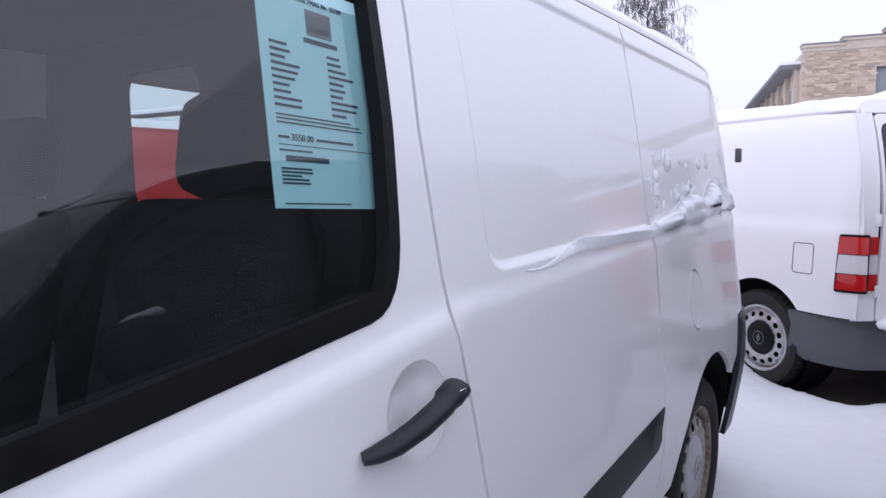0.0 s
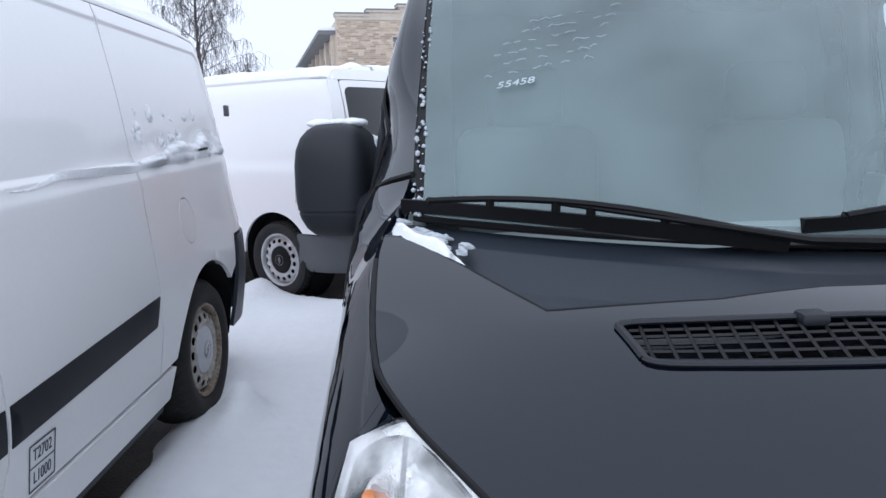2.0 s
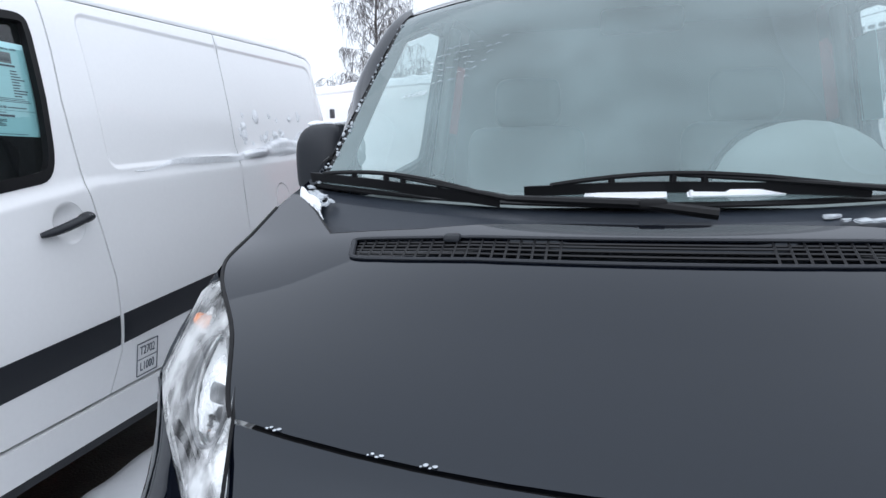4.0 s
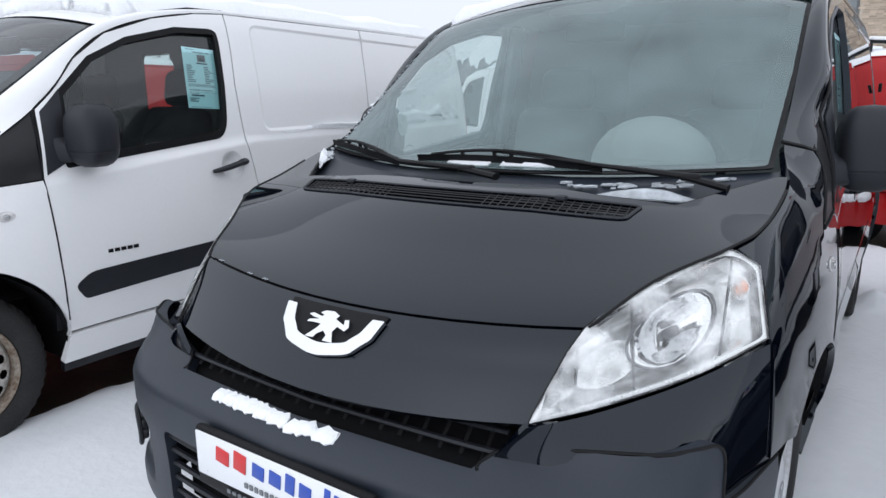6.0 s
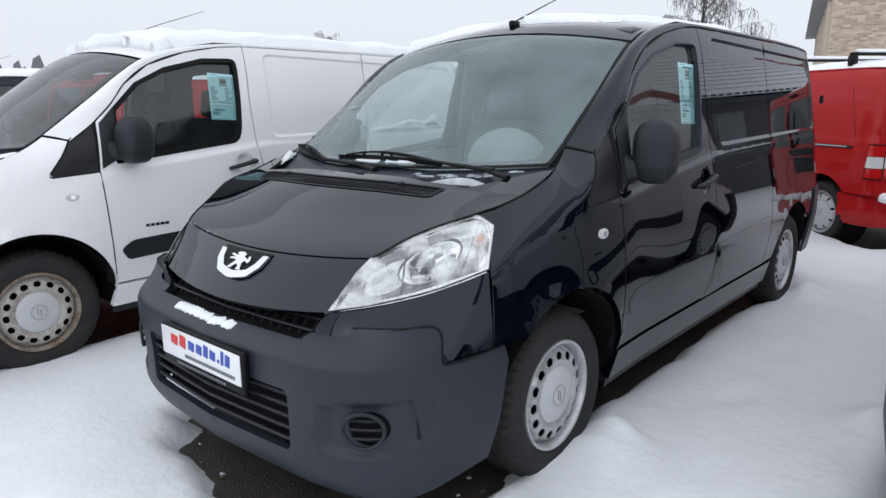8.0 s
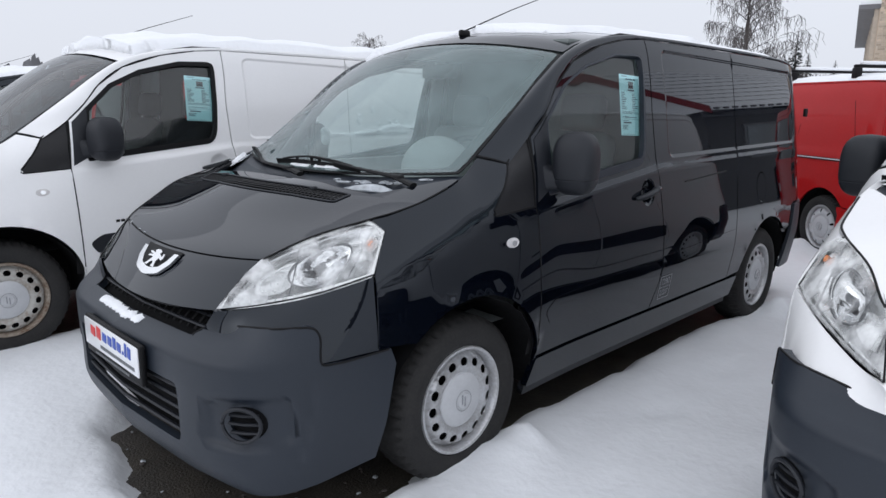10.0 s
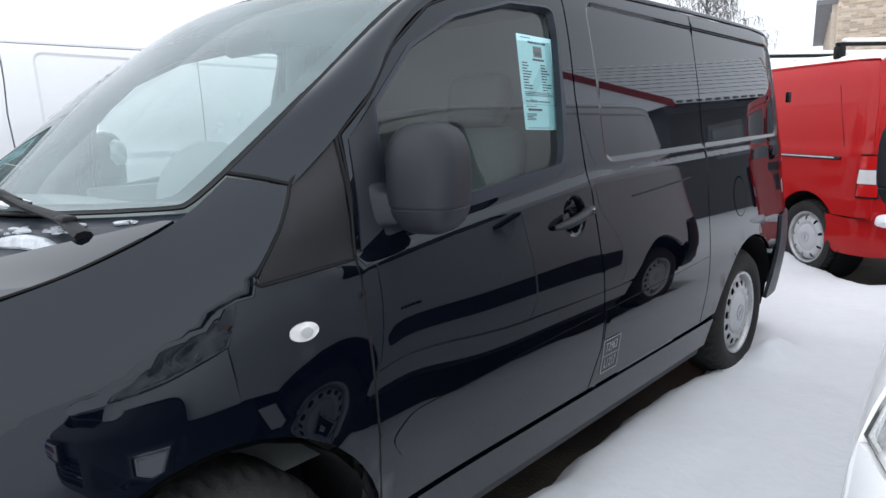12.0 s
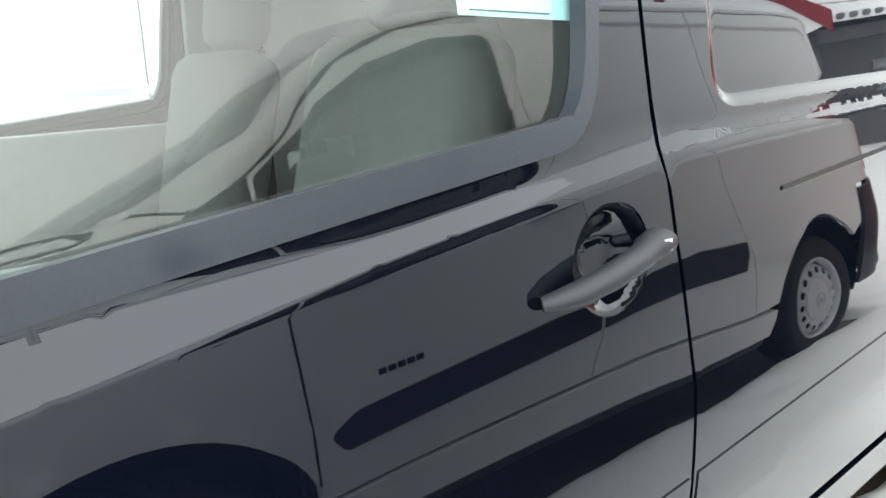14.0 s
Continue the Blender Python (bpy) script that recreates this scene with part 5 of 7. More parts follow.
# ---- the small delivery vans ----
# x to its right, y from the tail forwards
c_half = pchip([0.2, 0.4, 0.65, 0.95, 1.2, 1.5, 1.65, 1.74, 1.80], [0.86, 0.885, 0.895, 0.885, 0.86, 0.815, 0.785, 0.745, 0.69])


def c_flank(y, z):
    y, z = np.asarray(y, float), np.asarray(z, float)
    x = c_half(z) - 0.11 * np.clip((0.34 - y) / 0.34, 0, 1.1) ** 2.6
    x = x - 0.30 * np.clip((y - 3.5) / 0.9, 0, 1.0) ** 2.2
    return x + 0.012 * np.exp(-(((z - 1.06) / 0.02) ** 2)) * 0.3


def c_side(s, off=0.0):
    return lambda y, z: np.stack([s * (c_flank(y, z) + off), np.asarray(y, float), np.asarray(z, float)], 1)


def c_rear(off=0.0):
    def f(x, z):
        x, z = np.asarray(x, float), np.asarray(z, float)
        return np.stack([x, 0.02 + 0.075 * (np.abs(x) / 0.8) ** 4 + 0.15 * np.clip((z - 1.0) / 0.8, 0, 1.2) ** 2 - off, z], 1)
    return f


c_y = pchip([0, 1, 2, 3, 4, 5, 6, 7, 8], [0.18, 0.45, 1.6, 2.55, 2.95, 3.50, 3.62, 4.25, 4.40])
c_z = pchip([0, 1, 2, 3, 4, 5, 6, 7, 8], [1.79, 1.815, 1.83, 1.80, 1.60, 1.14, 1.08, 0.92, 0.72])


def c_top(x, s):
    x, s = np.asarray(x, float), np.asarray(s, float)
    q = (x / 0.75) ** 2
    drop = np.interp(s, [0, 3, 5, 8], [0.075, 0.075, 0.06, 0.10])
    return np.stack([x, c_y(s) + q * np.interp(s, [0, 0.5, 3, 5, 8], [0.05, 0, -0.05, -0.15, -0.25]), c_z(s) - q * drop], 1)


def build_caddy(label, paint, hubcap, rail_side, bumper_mat):
    van = thing("delivery_van", label, "van", "small delivery vans")
    # tail
    for s, x0, x1 in ((-1, -0.735, 0.117), (1, 0.123, 0.735)):
        out = rounded([(x0, 0.545), (x1, 0.545), (x1 * (0.93 if s > 0 else 1), 1.715), (x0 * (0.93 if s < 0 else 1), 1.715)], 0.03)
        w0, w1 = (x0 + 0.035, x1 - 0.035)
        win = rounded([(w0, 1.125, 0.04), (w1, 1.125, 0.04), (w1 - (0.03 if s > 0 else 0), 1.665, 0.06), (w0 + (0.04 if s < 0 else 0), 1.665, 0.06)])
        door = panel("rear_door", c_rear(), out, paint, van, holes=[win], step=0.08, depth=0.02)
        panel("rear_pane", c_rear(-0.006), win, DARK_PANE, door, step=0.1, depth=0)
        for z in (0.72, 1.12):
            part("hinge", rbox(s * 0.742, 0.075, z, 0.03, 0.03, 0.07, 0.006), paint, door)
    panel("tail_header", c_rear(0.001), rounded([(-0.72, 1.721), (0.72, 1.721), (0.70, 1.80), (-0.70, 1.80)], 0.01), paint, van, step=0.08, depth=0.05)
    part("brake_light", rbox(-0.04, 0.135, 1.745, 0.16, 0.03, 0.028, 0.008), SEAL, van)
    grip = part("tailgate_grip", rbox(-0.21, 0.0, 1.035, 0.60, 0.045, 0.05, 0.015, 3), SEAL, van, "black tailgate grip bar")
    part("plate_recess", rbox(-0.21, 0.012, 0.925, 0.54, 0.02, 0.125, 0.01), SEAL, van)
    for k in range(9):
        part("print_bar", rbox(-0.40 + k * 0.048, 0.0005, 0.925, 0.022, 0.003, 0.05), PLASTIC, grip)
    for k in range(5):
        part("badge_bar", rbox(-0.50 + k * 0.032, 0.014, 1.098, 0.022, 0.006, 0.022, 0.003), SEAL, van)
    wip = part("rear_wiper", tube([(0.05, 0.0, 1.12), (0.045, 0.005, 1.30), (0.03, 0.06, 1.55)], [0.014, 0.010, 0.007], 6), SEAL, van)
    part("wiper_pivot", rbox(0.05, 0.01, 1.115, 0.05, 0.05, 0.06, 0.02, 3), SEAL, wip)
    # bumper
    bpts = [(-0.885, 0.52), (-0.87, 0.28), (-0.78, 0.10), (-0.5, 0.015), (0, -0.01), (0.5, 0.015), (0.78, 0.10), (0.87, 0.28), (0.885, 0.52)]
    du = np.r_[0, np.cumsum([math.dist(a, b) for a, b in zip(bpts, bpts[1:])])]
    bx, by = pchip(du, [p[0] for p in bpts]), pchip(du, [p[1] for p in bpts])

    def bf(u, z):
        z = np.asarray(z, float)
        k = 0.03 * np.clip((0.40 - z) / 0.15, 0, 1) ** 2
        return np.stack([bx(u) * (1 - k), by(u) + k + 0.035 * smooth01((z - 0.495) / 0.035), z], 1)
    L = du[-1]
    panel("rear_bumper", bf, rounded([(0.0, 0.32), (0.12, 0.255), (L / 2, 0.245), (L - 0.12, 0.255), (L, 0.32), (L - 0.03, 0.555), (L - 0.22, 0.545), (L / 2, 0.54), (0.22, 0.545), (0.03, 0.555)], 0.02), bumper_mat, van, step=0.07, depth=0.03)
    for s in (-1, 1):
        fn = c_side(s)
        body = [(0.10, 0.56), (0.455, 0.56)] + arch(0.76, 0.33, 0.385, 143, 5) + [(1.25, 0.34), (2.22, 0.34), (2.24, 1.0), (2.20, 1.735), (0.475, 1.735), (0.20, 1.72), (0.13, 1.4), (0.085, 1.0)]
        q = panel("side_panel", fn, body, paint, van, step=0.07, depth=0.02, sign=s)
        seam = [(float(c_flank(np.array([y]), np.array([z]))[0]) * s, y, z) for y, z in ((0.62, 1.735), (0.55, 1.55), (0.44, 1.25), (0.38, 1.09))]
        if s == rail_side:
            part("panel_seam", tube([(p[0] + s * 0.0005, p[1], p[2]) for p in seam], 0.0025, 5), SEAL, q)
        if s == rail_side:
            rl = part("slide_rail", tube([(s * (float(c_flank(np.array([y]), np.array([1.0]))[0]) - 0.002), y, 1.0) for y in np.linspace(0.40, 1.25, 6)], 0.016, 6, 1.0), SEAL, q)
            part("rail_trim", tube([(s * (float(c_flank(np.array([y]), np.array([1.0]))[0]) + 0.012), y, 1.003) for y in np.linspace(0.46, 1.20, 6)], 0.006, 5), CAP_GREY, rl)
            sd = [(s * (float(c_flank(np.array([y]), np.array([z]))[0]) + 0.0005), y, z) for y, z in ((1.30, 0.36), (1.31, 0.9), (1.28, 1.3), (1.25, 1.735))]
            part("door_seam", tube(sd, 0.003, 5), SEAL, q)
        if s != rail_side:
            part("slide_slot", tube([(s * (float(c_flank(np.array([y]), np.array([1.0]))[0]) - 0.002), y, 1.0) for y in np.linspace(1.45, 1.85, 4)], 0.014, 6, 1.0), SEAL, q)
            lo = dense(rounded([(0.36, 0.79, 0.02), (0.50, 0.79, 0.02), (0.50, 0.97, 0.02), (0.36, 0.97, 0.02)]), 0.03)
            part("fuel_flap", tube([(s * (float(c_flank(np.array([y]), np.array([z]))[0]) + 0.0005), y, z) for y, z in lo + lo[:1]], 0.0028, 4, cap=False), GREY_PLASTIC, q)
        # front door with its window
        win = rounded([(2.30, 1.06, 0.03), (3.20, 1.06, 0.05), (2.78, 1.60, 0.10), (2.30, 1.66, 0.05)])
        fd = [(2.234, 0.34), (3.22, 0.34), (3.30, 1.02), (2.86, 1.66), (2.60, 1.735), (2.214, 1.735), (2.254, 1.0)]
        dr = panel("front_door", fn, fd, paint, van, holes=[win], step=0.08, depth=0.02, sign=s)
        panel("door_pane", c_side(s, -0.01), offset_loop(win, 0.01), DARK_PANE, dr, step=0.1, depth=0, sign=s)
        part("door_handle", rbox(s * 0.90, 2.36, 0.98, 0.035, 0.17, 0.03, 0.012, 3), SEAL, dr)
        part("wing_mirror", rbox(s * 0.985, 3.12, 1.11, 0.20, 0.10, 0.17, 0.035, 4), SEAL, dr)
        fnd = [(3.232, 0.36), (3.24, 0.42)] + arch(3.53, 0.33, 0.375, 160, 15)[::1] + [(3.98, 0.36), (4.30, 0.36), (4.32, 0.80), (3.9, 0.95), (3.55, 1.03), (3.31, 1.03)]
        panel("fender", fn, fnd, paint, van, step=0.08, depth=0.02, sign=s)
        # tail lamp in three fields
        lamp = panel("tail_light", c_side(s, 0.006), rounded([(0.055, 0.710), (0.215, 0.710), (0.205, 1.040), (0.060, 1.040)], 0.015), SEAL, van, "red and white tail lamp", step=0.05, depth=0.02, sign=s)
        for a, b, m_ in ((0.725, 0.815, RED_LENS), (0.82, 0.925, CLEAR_LENS), (0.93, 1.027, RED_LENS)):
            panel("lamp_field", c_side(s, 0.010), rounded([(0.058, a), (0.206, a), (0.198, b), (0.062, b)], 0.006), m_, lamp, step=0.04, depth=0.008, sign=s)
        for a, b, m_ in ((0.725, 0.815, RED_LENS), (0.82, 0.925, CLEAR_LENS), (0.93, 1.027, RED_LENS)):
            panel("lamp_field", c_rear(0.012), rounded([(s * 0.745, a), (s * 0.83, a), (s * 0.825, b), (s * 0.745, b)], 0.006), m_, lamp, step=0.04, depth=0.02)
        panel("tail_corner", c_rear(-0.001), [(s * 0.741, 0.55), (s * 0.86, 0.55), (s * 0.84, 1.2), (s * 0.775, 1.72), (s * 0.69, 1.72), (s * 0.741, 1.0)], paint, van, step=0.08, depth=0.02)
        for cy in (0.76, 3.53):
            steel_wheel(van, s * 0.865, cy, 0.32, s, SILVER if not hubcap else CAP_GREY, SILVER, CAP_GREY if hubcap else SEAL, turn=50 * cy, hubcap=hubcap, r_tyre=0.318)
            liner = lathe([(0.0, s * 0.60), (0.38, s * 0.60), (0.382, s * 0.86)], 28)
            bmesh.ops.translate(liner, vec=(0, cy, 0.33), verts=liner.verts[:])
            part("arch_liner", liner, DARK, van)
    # roof, screen, hood
    rail_top = [(0.72, 0.0), (0.735, 0.5), (0.74, 2.0), (0.735, 3.0)]
    panel("roof", c_top, rail_top + [(-x, s) for x, s in rail_top[::-1]], paint, van, step=0.15, depth=0.03)
    panel("windshield", c_top, [(0.71, 3.05), (0.74, 4.0), (0.76, 5.0), (-0.76, 5.0), (-0.74, 4.0), (-0.71, 3.05)], DARK_PANE, van, step=0.15, depth=0)
    panel("hood", c_top, [(0.80, 5.1), (0.80, 6.5), (0.74, 7.9), (-0.74, 7.9), (-0.80, 6.5), (-0.80, 5.1)], paint, van, step=0.2, depth=0.02)
    part("front_bumper", rbox(0, 4.26, 0.52, 1.50, 0.24, 0.42, 0.08, 4), bumper_mat, van)
    part("chassis", join_bm(rbox(0, 2.2, 0.38, 1.22, 3.9, 0.16, 0.02), rbox(0, 2.2, 0.40, 1.6, 1.8, 0.12, 0.02)), DARK, van)
    # solid dark block added inside to stop see-through and keep the cabin black
    part("cabin_filler", rbox(0, 1.75, 1.05, 1.50, 3.0, 1.15, 0.10), DARK, van)
    for s in (-1, 1):
        cant = [tuple(c_top([s * 0.735], [t])[0]) for t in np.linspace(0.05, 3.0, 14)]
        lowr = [(s * float(c_flank(np.array([p[1]]), np.array([1.735]))[0]), p[1], 1.735) for p in cant]
        bm = bmesh.new()
        rows = []
        for a, b in zip(cant, lowr):
            a, b = Vector(a), Vector(b)
            row = []
            for k in range(6):
                t = k / 5
                row.append(bm.verts.new(a.lerp(b, t) + Vector((s * 0.012, 0, 0.012)) * 4 * t * (1 - t)))
            rows.append(row)
        for r0, r1 in zip(rows, rows[1:]):
            for k in range(5):
                bm.faces.new((r0[k], r0[k + 1], r1[k + 1], r1[k]))
        bmesh.ops.recalc_face_normals(bm, faces=bm.faces[:])
        part("roof_rail", bm, paint, van)
    return van


DARK_PANE = mat("dark_tinted_pane", (0.010, 0.013, 0.015), 0.03, vary=0.3, coarse=2)
caddy = build_caddy("white delivery van with snow on its bumper", WHITE_PAINT, False, 1, GREY_PLASTIC)
caddy.matrix_basis = CADDY_AT
red_caddy = build_caddy("red delivery van with roof bars and hubcaps", RED_PAINT, True, -1, RED_PAINT)
red_caddy.matrix_basis = RED_AT
for k, y in enumerate((0.75, 1.75)):
    bar = part("roof_bar", join_bm(rbox(0, y, 1.895, 1.42, 0.05, 0.03, 0.01), rbox(-0.68, y, 1.83, 0.07, 0.08, 0.11, 0.02), rbox(0.68, y, 1.83, 0.07, 0.08, 0.11, 0.02)), SEAL, red_caddy)
    part("bar_snow", rbox(0, y, 1.925, 1.30, 0.055, 0.035, 0.014, 3), SNOW, bar)


# ---- buildings and trees ----
def wall_box(bm, x0, x1, y0, y1, z0, z1):
    b = rbox((x0 + x1) / 2, (y0 + y1) / 2, (z0 + z1) / 2, x1 - x0, y1 - y0, z1 - z0)
    me = bpy.data.meshes.new("tmp")
    b.to_mesh(me)
    b.free()
    bm.from_mesh(me)
    bpy.data.meshes.remove(me)


def window(parent, cx, cz, w, h, y):
    """A window set into a wall that faces -y."""
    fr = bmesh.new()
    t = 0.07
    for x0, x1, z0, z1 in ((cx - w / 2, cx - w / 2 + t, cz - h / 2, cz + h / 2), (cx + w / 2 - t, cx + w / 2, cz - h / 2, cz + h / 2), (cx - w / 2, cx + w / 2, cz + h / 2 - t, cz + h / 2), (cx - w / 2, cx + w / 2, cz - h / 2, cz - h / 2 + t), (cx - w / 6 - t / 2, cx - w / 6 + t / 2, cz - h / 2, cz + h / 2), (cx - w / 6, cx + w / 2, cz + h / 4 - t / 2, cz + h / 4 + t / 2)):
        wall_box(fr, x0, x1, y + 0.10, y + 0.17, z0, z1)
    win = part("window", fr, FRAME_GREY, parent, smooth=False)
    pn = bmesh.new()
    wall_box(pn, cx - w / 2, cx + w / 2, y + 0.14, y + 0.16, cz - h / 2, cz + h / 2)
    part("pane", pn, PANE, win, smooth=False)
    sl = bmesh.new()
    wall_box(sl, cx - w / 2 - 0.06, cx + w / 2 + 0.06, y - 0.05, y + 0.12, cz - h / 2 - 0.06, cz - h / 2)
    part("sill", sl, ROOF_EDGE, win, smooth=False)
    return win


def brick_block(label, m, width, depth, height, cols, storeys, steps):
    """A flat-roofed brick block whose front faces -y; brick courses stand proud of the mortar."""
    house = thing("brick_building", label, "building")
    body = bmesh.new()
    ww, wh = 1.35, 1.9
    xs = [3.15 + 2.35 * k for k in range(cols)]
    zs = [height - 0.7 - 0.95 - 3.05 * (storeys - 1 - k) for k in range(storeys)]
    edges_x = sorted([0, width] + [x - ww / 2 for x in xs] + [x + ww / 2 for x in xs])
    # wall pieces between the openings
    for i in range(len(edges_x) - 1):
        x0, x1 = edges_x[i], edges_x[i + 1]
        if i % 2 == 0:
            wall_box(body, x0, x1, 0, 0.4, 0, height)
        else:
            z = 0
            for c in zs:
                wall_box(body, x0, x1, 0, 0.4, z, c - wh / 2)
                z = c + wh / 2
            wall_box(body, x0, x1, 0, 0.4, z, height)
    wall_box(body, 0, width, 0.9, depth, 0, height - 0.3)
    wall_box(body, 0, 0.4, 0.4, depth, 0, height)
    wall_box(body, width - 0.4, width, 0.4, depth, 0, height)
    wall = part("wall", body, MORTAR, house, smooth=False)
    rows = bmesh.new()
    rb = np.random.RandomState(3)
    V, F = [], []
    ch = 0.085
    for r in range(int(height / ch)):
        z0 = r * ch + 0.008
        x = -rb.uniform(0, 0.25)
        while x < width:
            w = 0.25
            a, b = max(x, 0.0), min(x + w - 0.012, width)
            x += w
            mid = (a + b) / 2
            if b - a < 0.05 or z0 < height * 0.45:
                continue
            if any(abs(mid - c) < ww / 2 + 0.02 and abs(z0 - cz) < wh / 2 + 0.05 for c in xs for cz in zs):
                continue
            o = -0.012 - rb.uniform(0, 0.014)
            n = len(V)
            V += [(a, o, z0), (b, o, z0), (b, o, z0 + ch - 0.016), (a, o, z0 + ch - 0.016), (a, 0, z0), (b, 0, z0), (b, 0, z0 + ch - 0.016), (a, 0, z0 + ch - 0.016)]
            F += [(n, n + 1, n + 2, n + 3), (n + 1, n + 5, n + 6, n + 2), (n + 4, n, n + 3, n + 7), (n + 3, n + 2, n + 6, n + 7), (n + 4, n + 5, n + 1, n)]
    rows.free()
    me = mesh_from("brickwork", V, F, BRICK, smooth=False)
    tagged(link("brickwork", me, wall), kind="stuff")
    for c in xs:
        for cz in zs:
            window(house, c, cz, ww, wh, 0.12)
    cop = bmesh.new()
    for x0, x1, dz in steps:
        wall_box(cop, x0, x1, -0.04, 0.44, height, height + dz)
        wall_box(cop, x0 - 0.05, x1 + 0.05, -0.10, 0.50, height + dz, height + dz + 0.10)
    part("parapet", cop, MORTAR, house, smooth=False)
    for x0, x1, dz in steps:
        c2 = bmesh.new()
        wall_box(c2, x0 - 0.06, x1 + 0.06, -0.12, 0.52, height + dz + 0.10, height + dz + 0.15)
        part("coping", c2, ROOF_EDGE, house, smooth=False)
    house.matrix_basis = m
    return house


brick_block("two-storey yellow brick building with stepped parapet", pose(-4.86, 30.5, -0.6, 0, 0, 14.5), 17.5, 10.0, 6.6, 6, 2, [(0.0, 1.37, 0.15), (1.37, 2.75, 0.32), (2.75, 6.6, 0.55), (6.6, 8.0, 0.36), (8.0, 17.5, 0.15)])
wing = thing("brick_wing", "yellow brick wing with a row of tall windows", "building")
wb = bmesh.new()
wall_box(wb, -0.03, 8.0, 0.42, 19.5, 0, 6.05)
part("wall", wb, BRICK, wing, smooth=False)
for k in range(7):
    p = bmesh.new()
    wall_box(p, -0.07, -0.02, 1.6 + k * 2.7, 2.9 + k * 2.7, 3.2, 5.4)
    part("window", p, PANE, wing, smooth=False)
    p = bmesh.new()
    wall_box(p, -0.20, -0.035, 0.6 + k * 2.7, 1.05 + k * 2.7, 0, 6.05)
    part("pier", p, MORTAR, wing, smooth=False)
ev = bmesh.new()
wall_box(ev, -0.75, 0.3, 0.45, 19.7, 6.05, 6.22)
part("eave", ev, ROOF_EDGE, wing, smooth=False)
sn = bmesh.new()
wall_box(sn, -0.70, 7.8, 0.5, 19.6, 6.224, 6.36)
part("roof_snow", sn, SNOW, wing, smooth=False)
wing.matrix_basis = pose(-4.86, 30.5, -0.6, 0, 0, 14.5)


def yard_shed():
    """The long low house across the yard that the dark flank mirrors."""
    shed = thing("long_house", "long dark grey house with red gable trim and snowy roof", "building")
    w = bmesh.new()
    wall_box(w, 0, 11.0, 0, 6.0, -1.3, 3.0)
    part("wall", w, WALL_GREY, shed, smooth=False)
    for k in range(3):
        p = bmesh.new()
        wall_box(p, 1.4 + k * 3.2, 3.0 + k * 3.2, -0.06, 0.02, 1.0, 2.3)
        fr = part("window", p, FRAME_GREY, shed, smooth=False)
        p = bmesh.new()
        wall_box(p, 1.5 + k * 3.2, 2.9 + k * 3.2, -0.09, -0.05, 1.1, 2.2)
        part("pane", p, PANE, fr, smooth=False)
    bm = bmesh.new()
    rr = [(-0.7, 2.95), (-0.7, 3.10), (3.0, 6.1), (6.7, 3.10), (6.7, 2.95)]
    n = 60
    rows = [[bm.verts.new((-0.5 + 12.0 * i / n, y, z + (0.035 * math.sin(i * 2.1) if z > 3.0 else 0))) for y, z in rr] for i in range(n + 1)]
    for a, b in zip(rows, rows[1:]):
        for k in range(len(rr) - 1):
            bm.faces.new((a[k], b[k], b[k + 1], a[k + 1]))
    bm.faces.new(rows[0])
    bm.faces.new(rows[-1][::-1])
    bmesh.ops.recalc_face_normals(bm, faces=bm.faces[:])
    roof = part("roof", bm, SNOW, shed, "snow-covered roof", smooth=False)
    for i in range(29):
        part("roof_tile", rbox(-0.3 + i * 0.41, -0.72, 3.04, 0.22, 0.10, 0.10, 0.04), ROOF_EDGE, roof)
    for i in range(9):
        y, z = -0.3 + i * 0.38, 3.44 + i * 0.308
        part("roof_batten", rbox(5.5, y, z, 11.9, 0.025, 0.016), FRAME_GREY, roof, smooth=False)
    p = bmesh.new()
    wall_box(p, 0.0, 11.0, -0.05, -0.002, 2.75, 3.0)
    part("fascia", p, ROOF_EDGE, shed, smooth=False)
    g = bmesh.new()
    for gx0 in (-0.56, 11.52):
        a = [g.verts.new((gx0 + dx, y, z)) for dx in (0.0, 0.05) for y, z in ((-0.8, 2.78), (3.0, 5.85), (6.8, 2.78), (6.8, 3.15), (3.0, 6.25), (-0.8, 3.15))]
        for f0 in ((0, 1, 4, 5), (1, 2, 3, 4), (6, 7, 10, 11), (7, 8, 9, 10), (5, 4, 10, 11), (4, 3, 9, 10), (0, 1, 7, 6), (1, 2, 8, 7)):
            g.faces.new([a[i] for i in f0])
    gb = bmesh.new()
    for gx0 in (0.0, 10.9):
        a = [gb.verts.new((gx0 + dx, y, z)) for dx in (0.0, 0.1) for y, z in ((0, 3.0), (6, 3.0), (3, 5.6))]
        for f0 in ((0, 1, 2), (3, 5, 4), (0, 2, 5, 3), (1, 4, 5, 2)):
            gb.faces.new([a[i] for i in f0])
    part("gable", gb, WALL_GREY, shed, smooth=False)
    part("gable_board", g, WALL_RED, shed, "red gable board", smooth=False)
    return shed


shed = yard_shed()
shed.matrix_basis = pose(4.64, 28.67, 0.60, 0, 0, -76)


